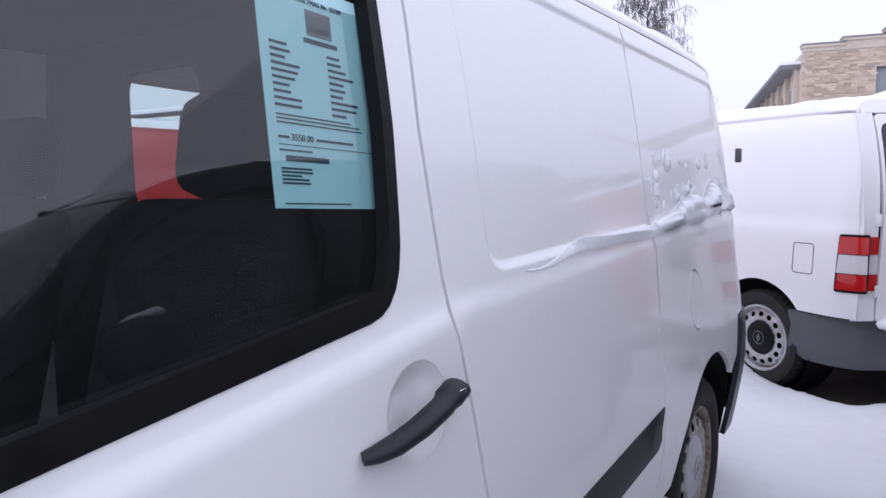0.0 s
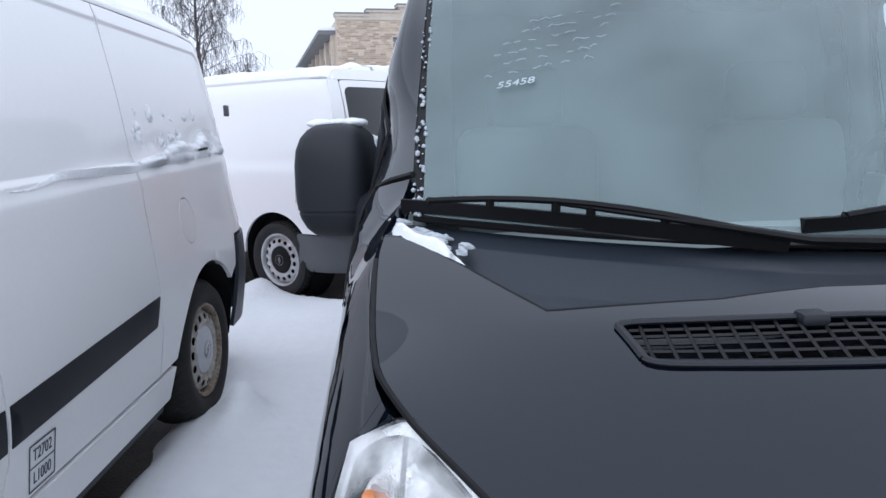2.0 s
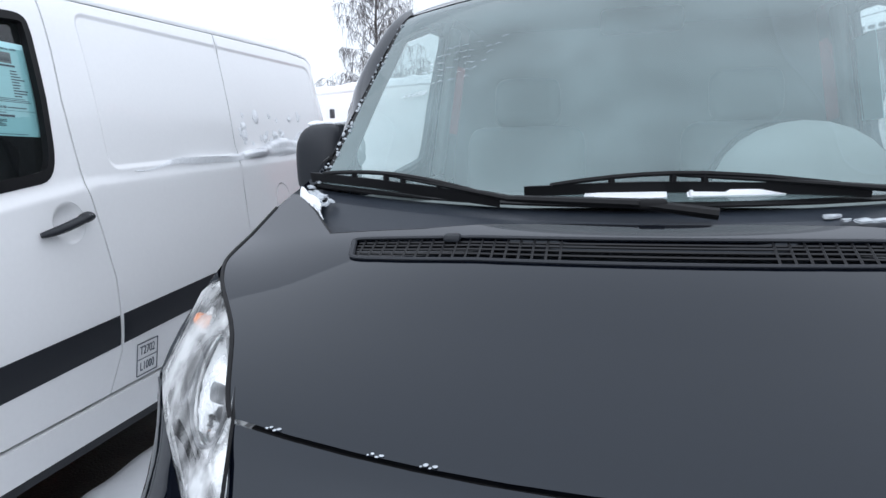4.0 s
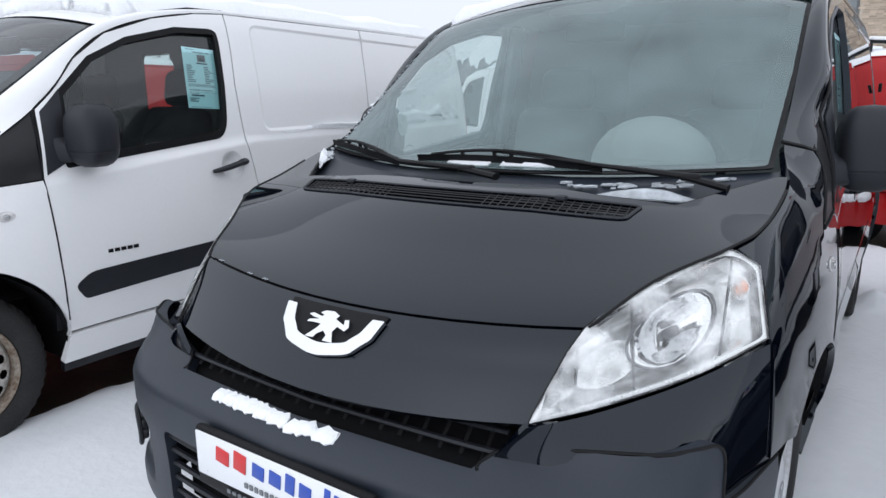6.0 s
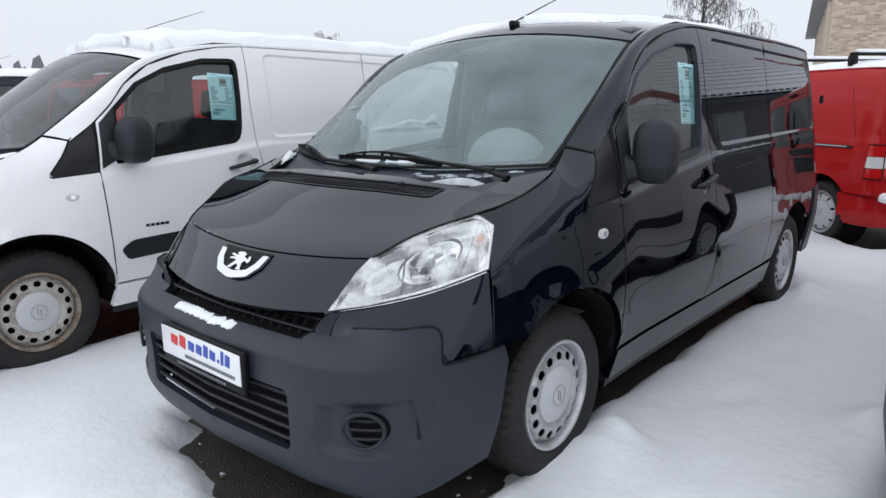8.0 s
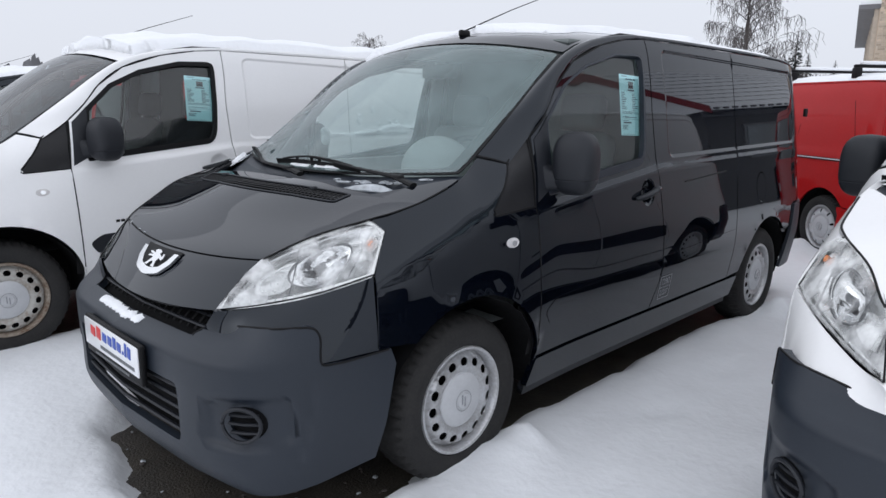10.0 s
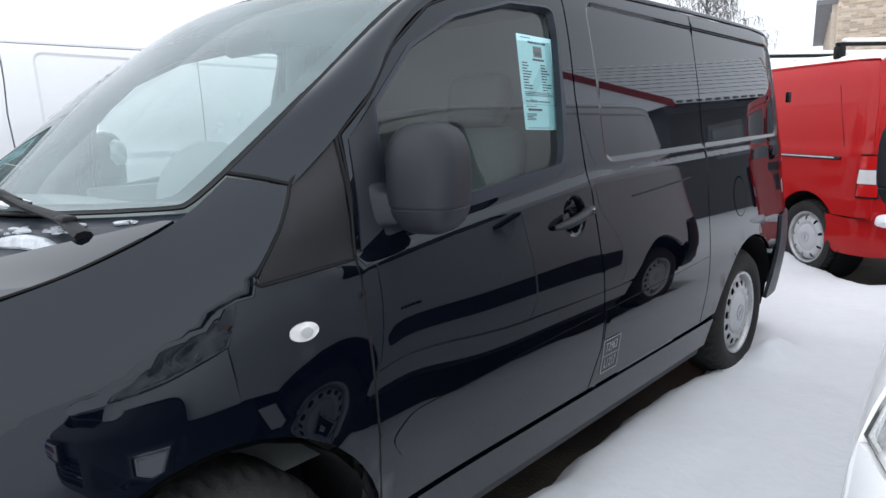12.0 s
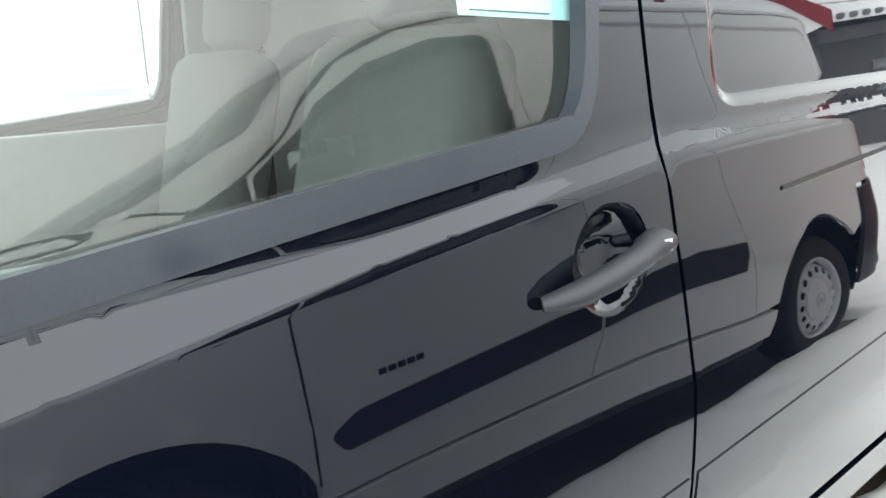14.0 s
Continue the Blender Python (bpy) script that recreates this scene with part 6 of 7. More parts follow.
def bare_tree(label, m, height, seed, spread=0.30, twigs=3):
    """A leafless birch: a tapered trunk, limbs and drooping twigs."""
    r = random.Random(seed)
    tree = thing("birch_tree", label, "tree")
    trunk = [Vector((0, 0, 0))]
    for k in range(1, 9):
        trunk.append(Vector((r.uniform(-0.1, 0.1), r.uniform(-0.1, 0.1), height * k / 8)))
    part("trunk", tube(trunk, [0.20 * (1 - 0.11 * k) + 0.01 for k in range(9)], 8), BARK, tree)
    V, F = [], []

    def rod(pts, r0, r1):
        n0 = len(V)
        for i, p in enumerate(pts):
            rr = r0 + (r1 - r0) * i / (len(pts) - 1)
            for a in range(3):
                V.append((p.x + rr * math.cos(a * 2.094), p.y + rr * math.sin(a * 2.094), p.z))
        for i in range(len(pts) - 1):
            for a in range(3):
                b = (a + 1) % 3
                F.append((n0 + 3 * i + a, n0 + 3 * i + b, n0 + 3 * i + 3 + b, n0 + 3 * i + 3 + a))
    for k in range(60):
        z = height * (0.20 + 0.78 * (k / 60))
        a = k * 2.4 + r.uniform(-0.4, 0.4)
        ln = height * spread * (1.05 - 0.75 * (z / height)) * r.uniform(0.7, 1.1) + 0.4
        up = r.uniform(0.5, 0.95)
        p = [Vector((0, 0, z))]
        for i in range(1, 6):
            t = i / 5
            p.append(Vector((math.cos(a) * ln * t, math.sin(a) * ln * t, z + ln * up * t - 0.25 * ln * t * t)))
        rod(p, 0.06, 0.018)
        for j in range(14):
            t = r.uniform(0.15, 1.0)
            q = p[0].lerp(p[5], t) + Vector((0, 0, 0.1 * ln * math.sin(t * 3)))
            aa = a + r.uniform(-1.3, 1.3)
            l2 = ln * r.uniform(0.18, 0.45)
            s = [q, q + Vector((math.cos(aa) * l2 * 0.5, math.sin(aa) * l2 * 0.5, 0.18 * l2)), q + Vector((math.cos(aa) * l2, math.sin(aa) * l2, -0.15 * l2))]
            rod(s, 0.024, 0.013)
            for d in range(twigs):
                w = s[1].lerp(s[2], r.uniform(0, 1))
                dz = r.uniform(0.3, 0.9) * 0.07 * height
                rod([w, w + Vector((r.uniform(-0.15, 0.15), r.uniform(-0.15, 0.15), -dz * 0.5)), w + Vector((r.uniform(-0.25, 0.25), r.uniform(-0.25, 0.25), -dz))], 0.013, 0.008)
    tagged(link("crown", mesh_from("crown", V, F, TWIG, smooth=False), tree), kind="stuff")
    tree.matrix_basis = m
    return tree


bare_tree("tall bare birch with drooping twigs", pose(-16.0, 46.0, -1.5), 16.5, 3, 0.225, 4)
bare_tree("bare birch far behind the white van", pose(-75, 62, -2.0), 13.0, 5, 0.34, 2)


def conifer(m, height, seed):
    r = random.Random(seed)
    tree = thing("conifer", "dark frosted conifer at the edge of the yard", "tree", "far conifers")
    part("trunk", tube([(0, 0, 0), (0, 0, height)], [0.16, 0.02], 6), BARK, tree)
    V, F = [], []
    for k in range(420):
        t = r.random() ** 0.8
        z = height * (0.12 + 0.86 * t)
        rad = height * 0.20 * (1 - t) ** 0.9 * r.uniform(0.5, 1.1) + 0.08
        a = r.uniform(0, 6.283)
        c = Vector((math.cos(a) * rad, math.sin(a) * rad, z - rad * 0.25))
        w = 0.05 * height * (1.1 - t) * r.uniform(0.5, 1.0)
        n = len(V)
        V += [(0.25 * c.x, 0.25 * c.y, z), (c.x - math.sin(a) * w, c.y + math.cos(a) * w, c.z), (c.x * 1.15, c.y * 1.15, c.z - 0.1 * w), (c.x + math.sin(a) * w, c.y - math.cos(a) * w, c.z), (c.x * 0.8, c.y * 0.8, c.z - w * 0.7)]
        F += [(n, n + 1, n + 2), (n, n + 2, n + 3), (n + 1, n + 4, n + 2), (n + 2, n + 4, n + 3)]
    tagged(link("crown", mesh_from("crown", V, F, CONIFER, smooth=False), tree), kind="stuff")
    tree.matrix_basis = m
    return tree


for k, (x, y, h) in enumerate(((-13.2, 47, 8.0), (-11.4, 49, 6.2), (-14.0, 52, 7.0), (-128, 72, 9), (-122, 80, 7.5), (-110, 92, 8), (-98, 100, 7))):
    conifer(pose(x, y, -1.5), h, 20 + k)

# far wood along the horizon
V, F = [], []
rw = random.Random(9)
for k in range(1500):
    a = radians(rw.uniform(30, 260))
    d = rw.uniform(150, 190)
    x, y = -d * math.sin(a) * 1.0, d * math.cos(a)
    h = rw.uniform(6.5, 10.5) * (1.15 if rw.random() < 0.15 else 1)
    w = rw.uniform(1.2, 2.6)
    tx, ty = math.cos(a), math.sin(a)
    n = len(V)
    V += [(x - tx * w, y - ty * w, -2), (x + tx * w, y + ty * w, -2), (x + tx * w * 0.8, y + ty * w * 0.8, h * 0.6), (x + tx * w * 0.25, y + ty * w * 0.25, h), (x - tx * w * 0.3, y - ty * w * 0.3, h * 0.93), (x - tx * w * 0.85, y - ty * w * 0.85, h * 0.55), (x - ty * w * 0.6, y + tx * w * 0.6, h * 0.7)]
    F += [(n, n + 1, n + 2, n + 3, n + 4, n + 5), (n + 2, n + 3, n + 6), (n + 5, n + 4, n + 6)]
tagged(link("far_wood", mesh_from("far_wood", V, F, FAR_WOOD, smooth=False)), "grey winter wood along the horizon", "wood", kind="stuff")
low = thing("low_shed", "long low shed with a snowy roof", "building")
b = bmesh.new()
wall_box(b, -48, -22, 13.0, 19.0, 0, 2.3)
part("wall", b, FRAME_GREY, low, smooth=False)
b = bmesh.new()
wall_box(b, -48.4, -21.6, 12.6, 19.4, 2.304, 2.55)
part("roof", b, SNOW, low, smooth=False)


# ---- snow and ice lying on the vehicles ----
def wavy(loop, amp, seed, step=0.05):
    """An outline made ragged, the same in every build."""
    pts = np.array(dense(loop, step))
    nx_, ny_ = lumps(pts[:, 0], pts[:, 1], 9, seed), lumps(pts[:, 0], pts[:, 1], 13, seed + 1)
    return [tuple(p) for p in pts + amp * np.stack([nx_, ny_], 1)]


def snow_on(name, label, fn, loop, h, at=None, amp=0.02, seed=1, step=0.04, rim=0.05, sign=1, sx=1.0, mat_=None, rough_amp=0.25):
    """A snow cover on a surface, thinning to nothing at its ragged edge. sx stretches the second coordinate to metres."""
    out = [(u, v * sx) for u, v in loop]

    def f(u, v):
        return fn(u, np.asarray(v) / sx)

    def lift(u, v, d):
        return h * np.sqrt(np.clip(d / rim, 0, 1)) * (1 + rough_amp * lumps(np.asarray(u), np.asarray(v), 14, seed + 5)) + 0.002
    me = panel_mesh(name, f, wavy(out, amp, seed, step), mat_ or SNOW, step=step, depth=0.004, sign=sign, lift=lift)
    ob = link(name, me)
    if at is not None:
        ob.matrix_basis = at
    return tagged(ob, label, "snow", kind="stuff")


roof_loop = [(-0.69, 8.45), (0.69, 8.45), (0.70, 9.2), (0.70, 12.6), (-0.70, 12.6), (-0.70, 9.2)]
patch_loop = [(-0.735, 8.12), (-0.60, 8.35), (-0.35, 8.75), (-0.05, 8.98), (0.25, 9.02), (0.42, 9.12), (0.46, 9.35), (0.36, 9.6), (0.50, 10.0), (0.60, 10.6), (0.62, 12.4), (-0.69, 12.5), (-0.70, 9.0)]
snow_on("roof_snow", "patch of snow on the black van's roof", upper, patch_loop, 0.035, amp=0.018, seed=3, sx=0.7)
snow_on("roof_snow", "thick snow over the white van's roof", upper, roof_loop, 0.065, WHITE_AT, amp=0.012, seed=4, sx=0.7, rough_amp=0.16)
snow_on("roof_snow", "thick snow over the neighbouring van's roof", upper, roof_loop, 0.045, RIGHT_AT, amp=0.010, seed=5, sx=0.7, rough_amp=0.15)
caddy_loop = [(-0.72, 0.15), (0.72, 0.15), (0.735, 1.5), (0.73, 2.9), (-0.73, 2.9), (-0.735, 1.5)]
snow_on("roof_snow", "even snow over the delivery van's roof", c_top, caddy_loop, 0.05, CADDY_AT, amp=0.006, seed=6)
snow_on("roof_snow", "thin snow over the red van's roof", c_top, caddy_loop, 0.03, RED_AT, amp=0.015, seed=7)


def ledge_snow(at, s, y0, y1, seed):
    top = [(y, 1.198 + 0.026 * smooth01((y - y0) / 0.35) + 0.010 * (y - y0) + (0.115 * smooth01((y - y0 - 0.7) / 0.9) * (0.45 + 0.55 * abs(math.sin(y * 7.3 + seed)))) ) for y in np.linspace(y1, y0 + 0.05, 40)]
    loop = [(y0, 1.198), (y0 + 0.5, 1.200), (y1, 1.226)] + [(float(a), float(b)) for a, b in top]
    return snow_on("ledge_snow", "line of snow caught on the white van's side ledge", side_fn(s), loop, 0.030, at, amp=0.010, seed=seed, step=0.016, rim=0.03, sign=s, rough_amp=0.9)


ledge_snow(WHITE_AT, 1, 2.70, 4.50, 11)
for k in range(40):
    rk = random.Random(40 + k)
    y, z = rk.uniform(3.5, 4.48), 1.24 + 0.20 * rk.random() ** 1.6
    r0 = rk.uniform(0.010, 0.032)
    snow_on("ledge_snow", "clot of snow stuck to the white van's side", side_fn(1), [(y + r0 * math.cos(a) * rk.uniform(0.6, 1.3), z + r0 * math.sin(a) * rk.uniform(0.6, 1.3)) for a in np.linspace(0, 6.0, 9)], r0 * 0.5, WHITE_AT, amp=0.002, seed=60 + k, step=0.012, rim=r0)


def lump(label, pts, radius, material=None, at=None, name="snow_clump", seed=1, squash=0.7):
    """A small heap of snow: merged uneven balls along a line."""
    rk = random.Random(seed)
    bm = bmesh.new()
    for p in pts:
        r0 = radius * rk.uniform(0.65, 1.2)
        m = Matrix.Translation(p) @ Matrix.Diagonal((r0 * rk.uniform(0.8, 1.4), r0 * rk.uniform(0.8, 1.4), r0 * squash, 1))
        res = bmesh.ops.create_icosphere(bm, subdivisions=3, radius=1.0, matrix=m)
        for v in res["verts"]:
            v.co += 0.18 * r0 * Vector(noise.noise_vector(v.co * 35 + Vector((seed, 0, 0))))
    ob = part(name, bm, material or SNOW, None)
    if at is not None:
        ob.matrix_basis = at
    return tagged(ob, label, "snow", kind="stuff")


def on_top(x, s, dz=0.0):
    p = upper([x], [s])[0]
    return (p[0], p[1], p[2] + dz)


# black van: mirror caps, cowl corners, bumper shelf
lump("snow along the top of the black wing mirror", [(-0.915 - 0.015 * k, 1.555 + 0.012 * (k % 2), 1.366) for k in range(6)], 0.020, seed=2, squash=0.45)
heap = bmesh.new()
hs = bmesh.ops.create_icosphere(heap, subdivisions=4, radius=1.0)
for v in hs["verts"]:
    q = v.co.copy()
    w = 0.62 + 0.38 * max(-1, min(1, q.z * 0.8 + 0.3))
    v.co = Vector((-0.885 + 0.050 * q.x * w, 1.590 + 0.042 * q.y, 1.262 + 0.080 * (q.z if q.z < 0.75 else 0.75 + 0.3 * (q.z - 0.75)) + 0.010 * q.x))
    v.co += 0.012 * Vector(noise.noise_vector(v.co * 22)) + 0.005 * Vector(noise.noise_vector(v.co * 70))
tagged(part("snow_clump", heap, SNOW, None), "snow heap behind the black wing mirror", "snow", kind="stuff")
ri_ = random.Random(19)
for k in range(26):
    f = ri_.random()
    x, s0, r0 = -0.80 + 0.09 * f + ri_.uniform(-0.01, 0.02), 5.80 - 0.70 * f + ri_.uniform(-0.1, 0.15), ri_.uniform(0.005, 0.014)
    snow_on("cowl_ice", "refrozen slush in the windscreen corner", lambda x, s: upper(x, s) - np.array([[0, 0, 0.010]]), [(x + r0 * math.cos(a) * ri_.uniform(0.5, 1.4), s0 + 8 * r0 * math.sin(a) * ri_.uniform(0.4, 1.2)) for a in np.linspace(0, 5.6, 8)], 0.007, amp=0.003, seed=210 + k, step=0.01, rim=0.014, sx=0.12, mat_=ICE, rough_amp=0.6)
rc_ = random.Random(23)
for k in range(16):
    x, s0, r0 = rc_.uniform(0.26, 0.70), rc_.uniform(5.05, 5.65), rc_.uniform(0.005, 0.018)
    snow_on("cowl_ice", "refrozen slush under the wiper arm", lambda x, s: upper(x, s) - np.array([[0, 0, 0.016]]), [(x + 1.4 * r0 * math.cos(a) * rc_.uniform(0.5, 1.3), s0 + 7 * r0 * math.sin(a) * rc_.uniform(0.5, 1.2)) for a in np.linspace(0, 5.6, 8)], 0.006, amp=0.003, seed=230 + k, step=0.012, rim=0.02, sx=0.12, mat_=ICE, rough_amp=0.6)
rz_ = random.Random(25)
for k in range(20):
    x, r0 = -0.26 + 0.37 * k / 19, rz_.uniform(0.010, 0.019)
    if k in (13, 17):
        continue
    snow_on("shelf_snow", "strip of snow on the bumper shelf", fascia(), [(x + 1.3 * r0 * math.cos(a) * rz_.uniform(0.8, 1.3), 0.694 + 0.010 * math.sin(a) * rz_.uniform(0.7, 1.2)) for a in np.linspace(0, 5.6, 9)], 0.009, amp=0.001, seed=250 + k, step=0.008, rim=0.008)
for k, x in enumerate((-0.52, -0.37, -0.30)):
    lump("crumb of ice on the hood seam", [on_top(x + 0.006 * q, 2.03 + 0.02 * (q % 2), 0.001) for q in range(4)], 0.0028, ICE, seed=30 + k, squash=0.4)
snow_on("cowl_snow", "wet snow packed in the windscreen corner", lambda x, s: upper(x, s) - np.array([[0, 0, 0.016]]), [(-0.795, 5.70), (-0.765, 5.66), (-0.745, 5.35), (-0.715, 5.25), (-0.705, 4.85), (-0.68, 4.55), (-0.71, 4.66), (-0.74, 4.85), (-0.78, 5.12)], 0.020, amp=0.008, seed=301, step=0.010, rim=0.022, sx=0.12, rough_amp=0.7)
snow_on("cowl_snow", "streak of ice lying along the cowl", lambda x, s: upper(x, s) - np.array([[0, 0, 0.036]]), [(0.36, 5.0), (0.44, 5.12), (0.56, 5.05), (0.64, 4.78), (0.60, 4.70), (0.50, 4.82), (0.42, 4.86)], 0.012, amp=0.006, seed=303, step=0.010, rim=0.015, sx=0.12, mat_=ICE, rough_amp=0.8)
for x0, x1 in ((-0.13, 0.02), (0.06, 0.28)):
    snow_on("wiper_snow", "snow caught between wiper and glass", upper, [(x0, 6.04), (0.5 * (x0 + x1), 6.02), (x1, 6.03), (x1, 6.13), (0.5 * (x0 + x1), 6.14), (x0, 6.12)], 0.009, amp=0.003, seed=305 + int(10 * x1), step=0.010, rim=0.012, sx=0.12, rough_amp=0.6)
rime, rr_ = bmesh.new(), random.Random(51)
for k in range(90):
    t = 5.9 + 1.9 * rr_.random() ** 1.4
    p = upper([-np.interp(t, (5.9, 7.0, 7.95), (0.772, 0.758, 0.735)) + rr_.uniform(-0.004, 0.016)], [t])[0]
    r0 = rr_.uniform(0.0015, 0.005)
    bmesh.ops.create_icosphere(rime, subdivisions=1, radius=1.0, matrix=Matrix.Translation(p) @ Matrix.Diagonal((r0, r0 * rr_.uniform(0.8, 2.0), r0, 1)))
tagged(part("rime", rime, ICE, None), "crumbs of ice along the windscreen pillar", "ice", kind="stuff")
# neighbouring white van: snow along the pillar and the screen base
snow_on("screen_snow", "snow along the white van's windscreen base", upper, [(-0.77, 5.75), (0.77, 5.75), (0.76, 6.02), (0.3, 5.98), (-0.3, 5.99), (-0.735, 6.06)], 0.030, RIGHT_AT, amp=0.010, seed=12, step=0.022, rim=0.03, sx=0.25, rough_amp=0.4)
snow_on("screen_snow", "snow along the white van's windscreen edge", upper, [(-0.785, 5.9), (-0.745, 5.95), (-0.735, 7.0), (-0.712, 7.95), (-0.745, 8.0), (-0.772, 7.0)], 0.020, RIGHT_AT, amp=0.008, seed=13, step=0.022, rim=0.02, sx=0.5, rough_amp=0.5)
# delivery van: bumper shelf, pane, icicles
lump("snow heaps along the red van's bumper", [RED_AT @ Vector((-0.78 + 0.05 * k, 0.0 + 0.09 * max(0, abs(-0.78 + 0.05 * k) - 0.45), 0.55)) for k in range(33) if k % 9 not in (4, 5)], 0.055, seed=17, squash=0.95)
lump("thick snow along the delivery van's bumper", [CADDY_AT @ Vector((-0.72 + 0.05 * k, 0.0 + 0.09 * max(0, abs(-0.72 + 0.05 * k) - 0.45), 0.535)) for k in range(29)], 0.050, seed=14, squash=0.75)
snow_on("pane_snow", "ragged snow stuck to the rear pane", c_rear(), [(-0.085, 1.56), (-0.02, 1.54), (0.01, 1.42), (0.03, 1.33), (-0.01, 1.34), (-0.05, 1.42), (-0.095, 1.50)], 0.022, CADDY_AT, amp=0.014, seed=15, step=0.014, rim=0.02, rough_amp=0.6)
rp_ = random.Random(16)
for k in range(16):
    x, z, r0 = rp_.uniform(-0.62, -0.05), 1.13 + abs(rp_.gauss(0, 0.05)), rp_.uniform(0.009, 0.026)
    if k > 11:
        x, z = rp_.uniform(-0.15, 0.0), rp_.uniform(1.2, 1.35)
    snow_on("pane_snow", "clot of snow on the pane's lower edge", c_rear(), [(x + r0 * math.cos(a) * rp_.uniform(0.6, 1.4), z + r0 * math.sin(a) * rp_.uniform(0.5, 1.2)) for a in np.linspace(0, 5.6, 8)], r0 * 0.45, CADDY_AT, amp=0.003, seed=160 + k, step=0.01, rim=r0)
for k, x in enumerate((-0.60, -0.05, 0.10)):
    part_ob = part("icicle", tube([(x, 0.03, 0.262), (x, 0.03, 0.262 - 0.05 - 0.02 * (k % 3))], [0.0035, 0.0008], 6), ICE, None)
    part_ob.matrix_basis = CADDY_AT
    tagged(part_ob, "small icicle under the delivery van's bumper", "icicle", "icicles")
rb_ = random.Random(77)
for k in range(130):
    lump("crumb of slush on the wet asphalt", [(rb_.uniform(-0.55, 0.85), rb_.uniform(0.05, 0.75), 0.004)], rb_.uniform(0.003, 0.011), BARK if k % 4 else ICE, seed=100 + k, name="slush_crumb", squash=0.5)


# ---- papers, stickers and writing ----
def flank_frame(y, z, off, s=1):
    """A frame lying on the flank at (y, z): x along the van, y up the side, z outwards."""
    x0, x1 = (float(flank(np.array([y]), np.array([q]))[0]) for q in (z - 0.05, z + 0.05))
    sl = (x1 - x0) / 0.1
    up = Vector((s * sl, 0, 1)).normalized()
    ex = Vector((0, s, 0))
    n = ex.cross(up)
    x = float(flank(np.array([y]), np.array([z]))[0]) + off
    m = Matrix((ex, up, n)).transposed().to_4x4()
    return Matrix.Translation((s * x, y, z)) @ m


def offer_sheet(label, at, y, z, tilt=0.0):
    """A laminated A4 offer in a side window, lower front corner at (y, z)."""
    base = rbox(0.105, 0.1485, 0, 0.21, 0.297, 0.0012)
    sheet = tagged(part("paper_sheet", base, PAPER, None, smooth=False), label, "paper", "offer sheets")
    sheet.matrix_basis = at @ flank_frame(y, z, -0.028) @ pose(0, 0, 0, 0, 0, tilt)
    up_ = 0.0012

    def bar(x, yy, w, h, m_=INK):
        part("print_bar", rbox(x + w / 2, yy, up_, w, h, 0.0006), m_, sheet, smooth=False)
    bar(0.02, 0.288, 0.05, 0.002)
    sheet_text("PASI\u016aLYMAS Nr. 55789", 0.0095, pose(0.105, 0.272, up_), INK, sheet, align="CENTER")
    bar(0.082, 0.247, 0.046, 0.034, GREY_INK)
    bar(0.086, 0.241, 0.036, 0.012, INK)
    bar(0.075, 0.222, 0.062, 0.006)
    rk = random.Random(4)
    for k in range(10):
        yy = 0.209 - k * 0.0088
        bar(0.015, yy, rk.uniform(0.022, 0.05), 0.0034)
        bar(0.115, yy - 0.003, rk.uniform(0.02, 0.055), 0.0034)
    for k in range(3):
        bar(0.015, 0.118 - k * 0.005, rk.uniform(0.12, 0.17), 0.0016)
    sheet_text("3550.00", 0.012, pose(0.036, 0.086, up_), INK, sheet)
    bar(0.015, 0.0895, 0.018, 0.003)
    bar(0.080, 0.0895, 0.07, 0.003)
    bar(0.015, 0.080, 0.18, 0.0008)
    bar(0.015, 0.073, 0.055, 0.0022)
    bar(0.024, 0.063, 0.075, 0.007)
    for k in range(5):
        bar(0.015, 0.050 - k * 0.0046, rk.uniform(0.03, 0.055), 0.0022)
    bar(0.015, 0.006, 0.12, 0.0016)
    return sheet


offer_sheet("pale blue offer sheet behind the black van's window", BLACK_AT, 2.148, 1.335, -2.0)
offer_sheet("pale blue offer sheet behind the white van's window", WHITE_AT, 2.135, 1.340, -3.0)


def load_sticker(label, at, y, z, ink, lines):
    """The framed sticker with two rows low on the flank."""
    m = at @ flank_frame(y, z, 0.0016)
    w, h = 0.118, 0.128
    fr = join_bm(*[rbox(a, b, 0, c, d, 0.0008) for a, b, c, d in ((0, h / 2, w, 0.004), (0, -h / 2, w, 0.004), (-w / 2, 0, 0.004, h), (w / 2, 0, 0.004, h), (0, 0, w, 0.003))])
    st = tagged(part("sticker", fr, ink, None, smooth=False), label, "sticker", "load stickers")
    st.matrix_basis = m
    for k, t in enumerate(lines):
        if t:
            sheet_text(t, 0.042, pose(0, 0.017 - 0.064 * k, 0) @ Matrix.Diagonal((0.80, 1.15, 1, 1)), ink, st, align="CENTER")
        else:
            for j in range(5):
                part("print_bar", rbox(-0.040 + j * 0.020, 0.032 - 0.064 * k, 0, 0.010, 0.040, 0.0008), ink, st, smooth=False)
    return st


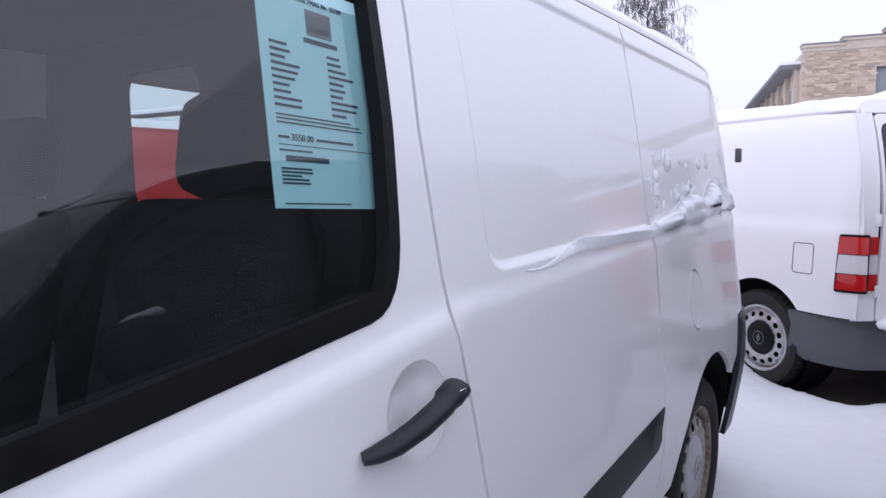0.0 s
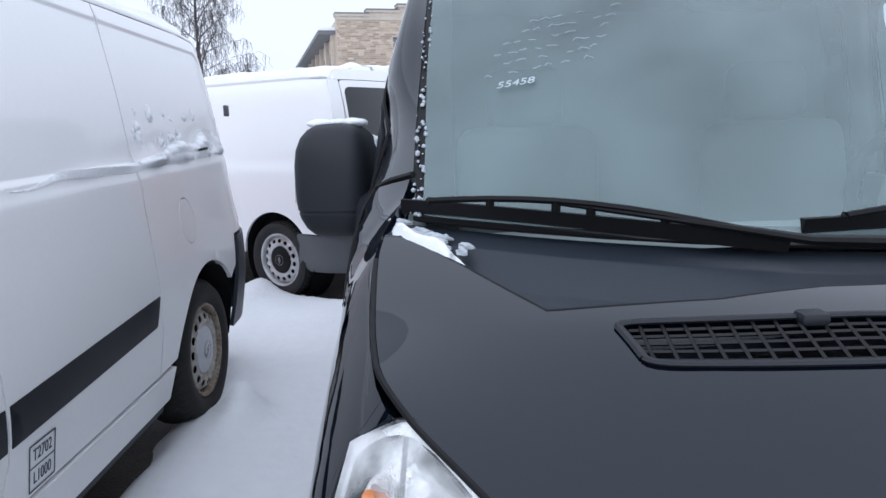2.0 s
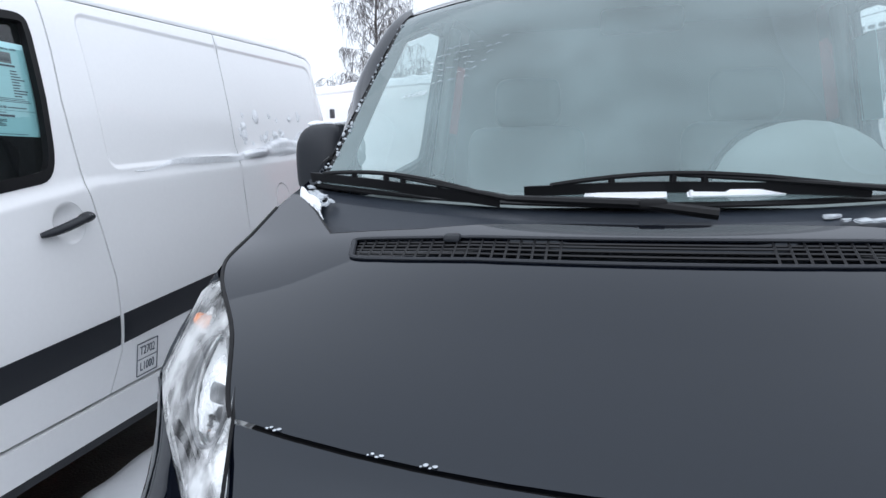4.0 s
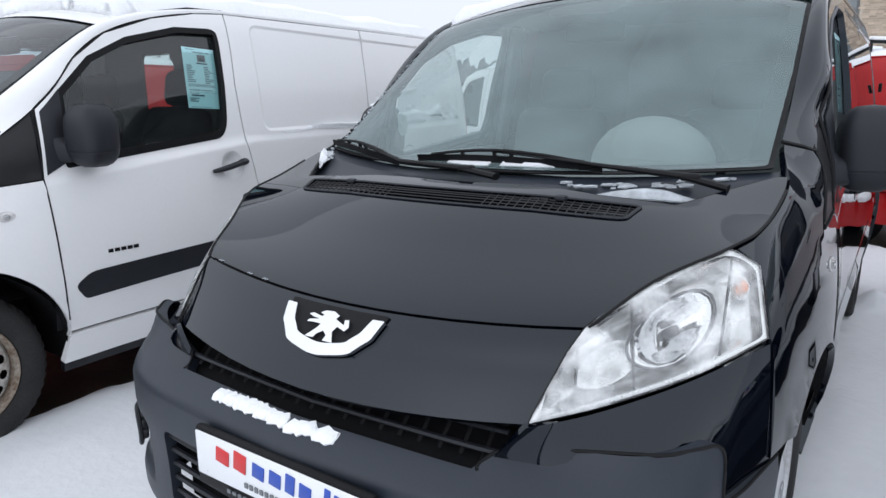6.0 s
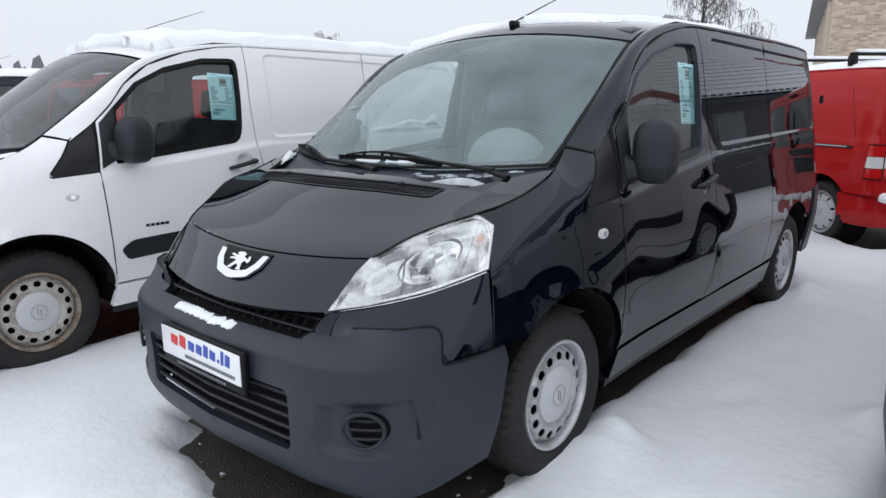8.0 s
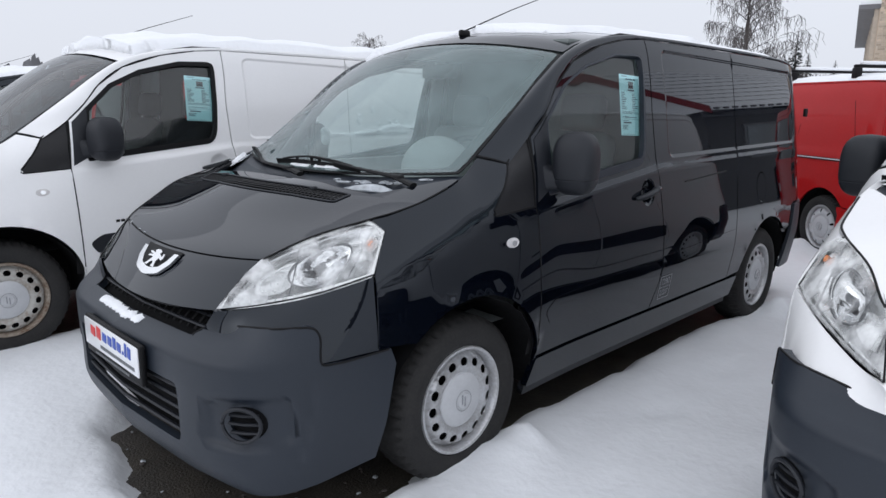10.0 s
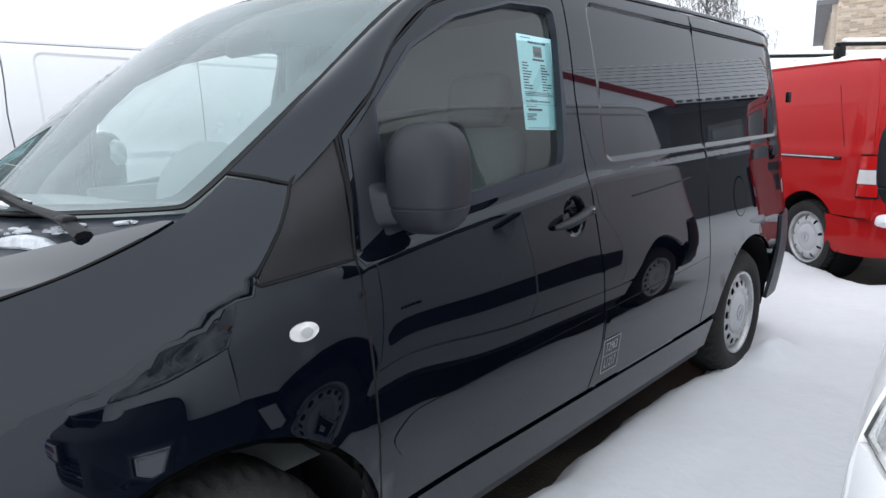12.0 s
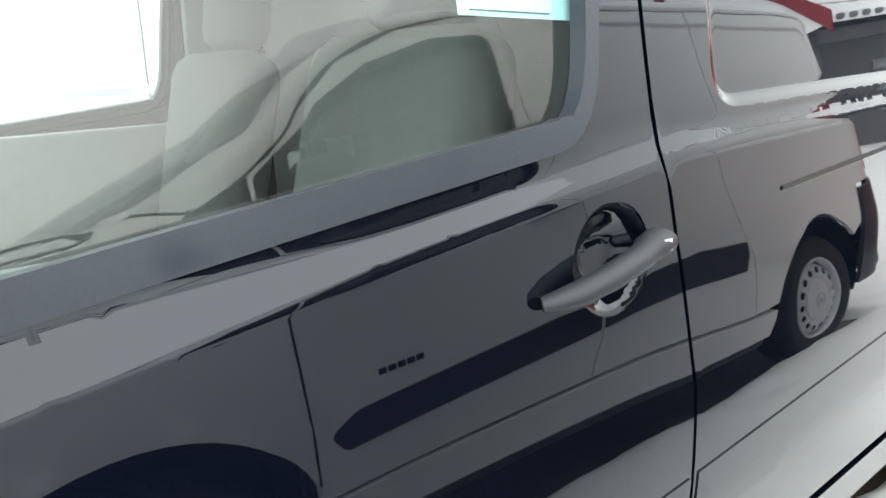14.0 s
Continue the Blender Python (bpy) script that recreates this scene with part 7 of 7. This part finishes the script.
load_sticker("black framed load sticker on the white flank", WHITE_AT, 2.60, 0.495, INK, ("T2702", "L1000"))
load_sticker("grey framed load sticker on the black flank", BLACK_AT, 2.535, 0.520, FADED_INK, ("T2963", "L1217"))
for at in (WHITE_AT, RIGHT_AT):
    for s in (1, -1):
        m = at @ flank_frame(1.66, 0.735, 0.002, s)
        bd = tagged(part("model_badge", join_bm(*[rbox(-0.06 + 0.030 * k, 0, 0, 0.024, 0.016, 0.003, 0.001) for k in range(5)]), SEAL, None), "small black model badge on a white door", "badge", "model badges")
        bd.matrix_basis = m


def screen_frame(x, s):
    p = upper([x], [s])[0]
    ex = Vector(upper([x + 0.01], [s])[0] - p).normalized()
    ey = Vector(upper([x], [s + 0.02])[0] - p)
    ey = (ey - ey.dot(ex) * ex).normalized()
    return Matrix.Translation(Vector(p) + ex.cross(ey) * 0.002) @ Matrix((ex, ey, ex.cross(ey))).transposed().to_4x4()


note = tagged(part("marker_note", rbox(0, 0, 0, 0.001, 0.001, 0.0005), WHITE_INK, None), "faded white marker writing on the windscreen", "writing")
NOTE_AT = screen_frame(-0.47, 7.02)
note.matrix_basis = NOTE_AT
sheet_text("55458", 0.028, pose(-0.138, -0.125, 0.001, 0, 0, 5) @ Matrix(((1, 0.25, 0, 0), (0, 1, 0, 0), (0, 0, 1, 0), (0, 0, 0, 1))), WHITE_INK, note)
rn = random.Random(8)
for row in range(6):
    for k in range(9):
        if rn.random() < 0.78:
            a, b = -0.165 + k * 0.024 + rn.uniform(-0.005, 0.005) + 0.012 * row, -0.082 + row * 0.037 + 0.003 * k
            pts = [(a, b, 0.001), (a + rn.uniform(0.004, 0.012), b + rn.uniform(-0.006, 0.010), 0.001), (a + rn.uniform(0.012, 0.022), b + rn.uniform(-0.004, 0.006), 0.001)]
            part("pen_stroke", tube(pts, 0.0006, 4), WHITE_INK, note)

# other parked vehicles beyond the white van
dark_van = copy_thing(black_van, pose(-8.0, -0.6, 0, 0, 0, 3))
tagged(dark_van, "dark van parked beyond the white one")
snow_on("roof_snow", "snow over the far dark van's roof", upper, roof_loop, 0.05, pose(-8.0, -0.6, 0, 0, 0, 3), amp=0.02, seed=9, sx=0.7)
far_red = copy_thing(red_caddy, pose(-6.1, 1.9, 0, 0, 0, 6))
tagged(far_red, "red delivery van parked beyond the white van")
snow_on("roof_snow", "snow over the far red van's roof", c_top, caddy_loop, 0.04, pose(-6.1, 1.9, 0, 0, 0, 6), amp=0.015, seed=10)
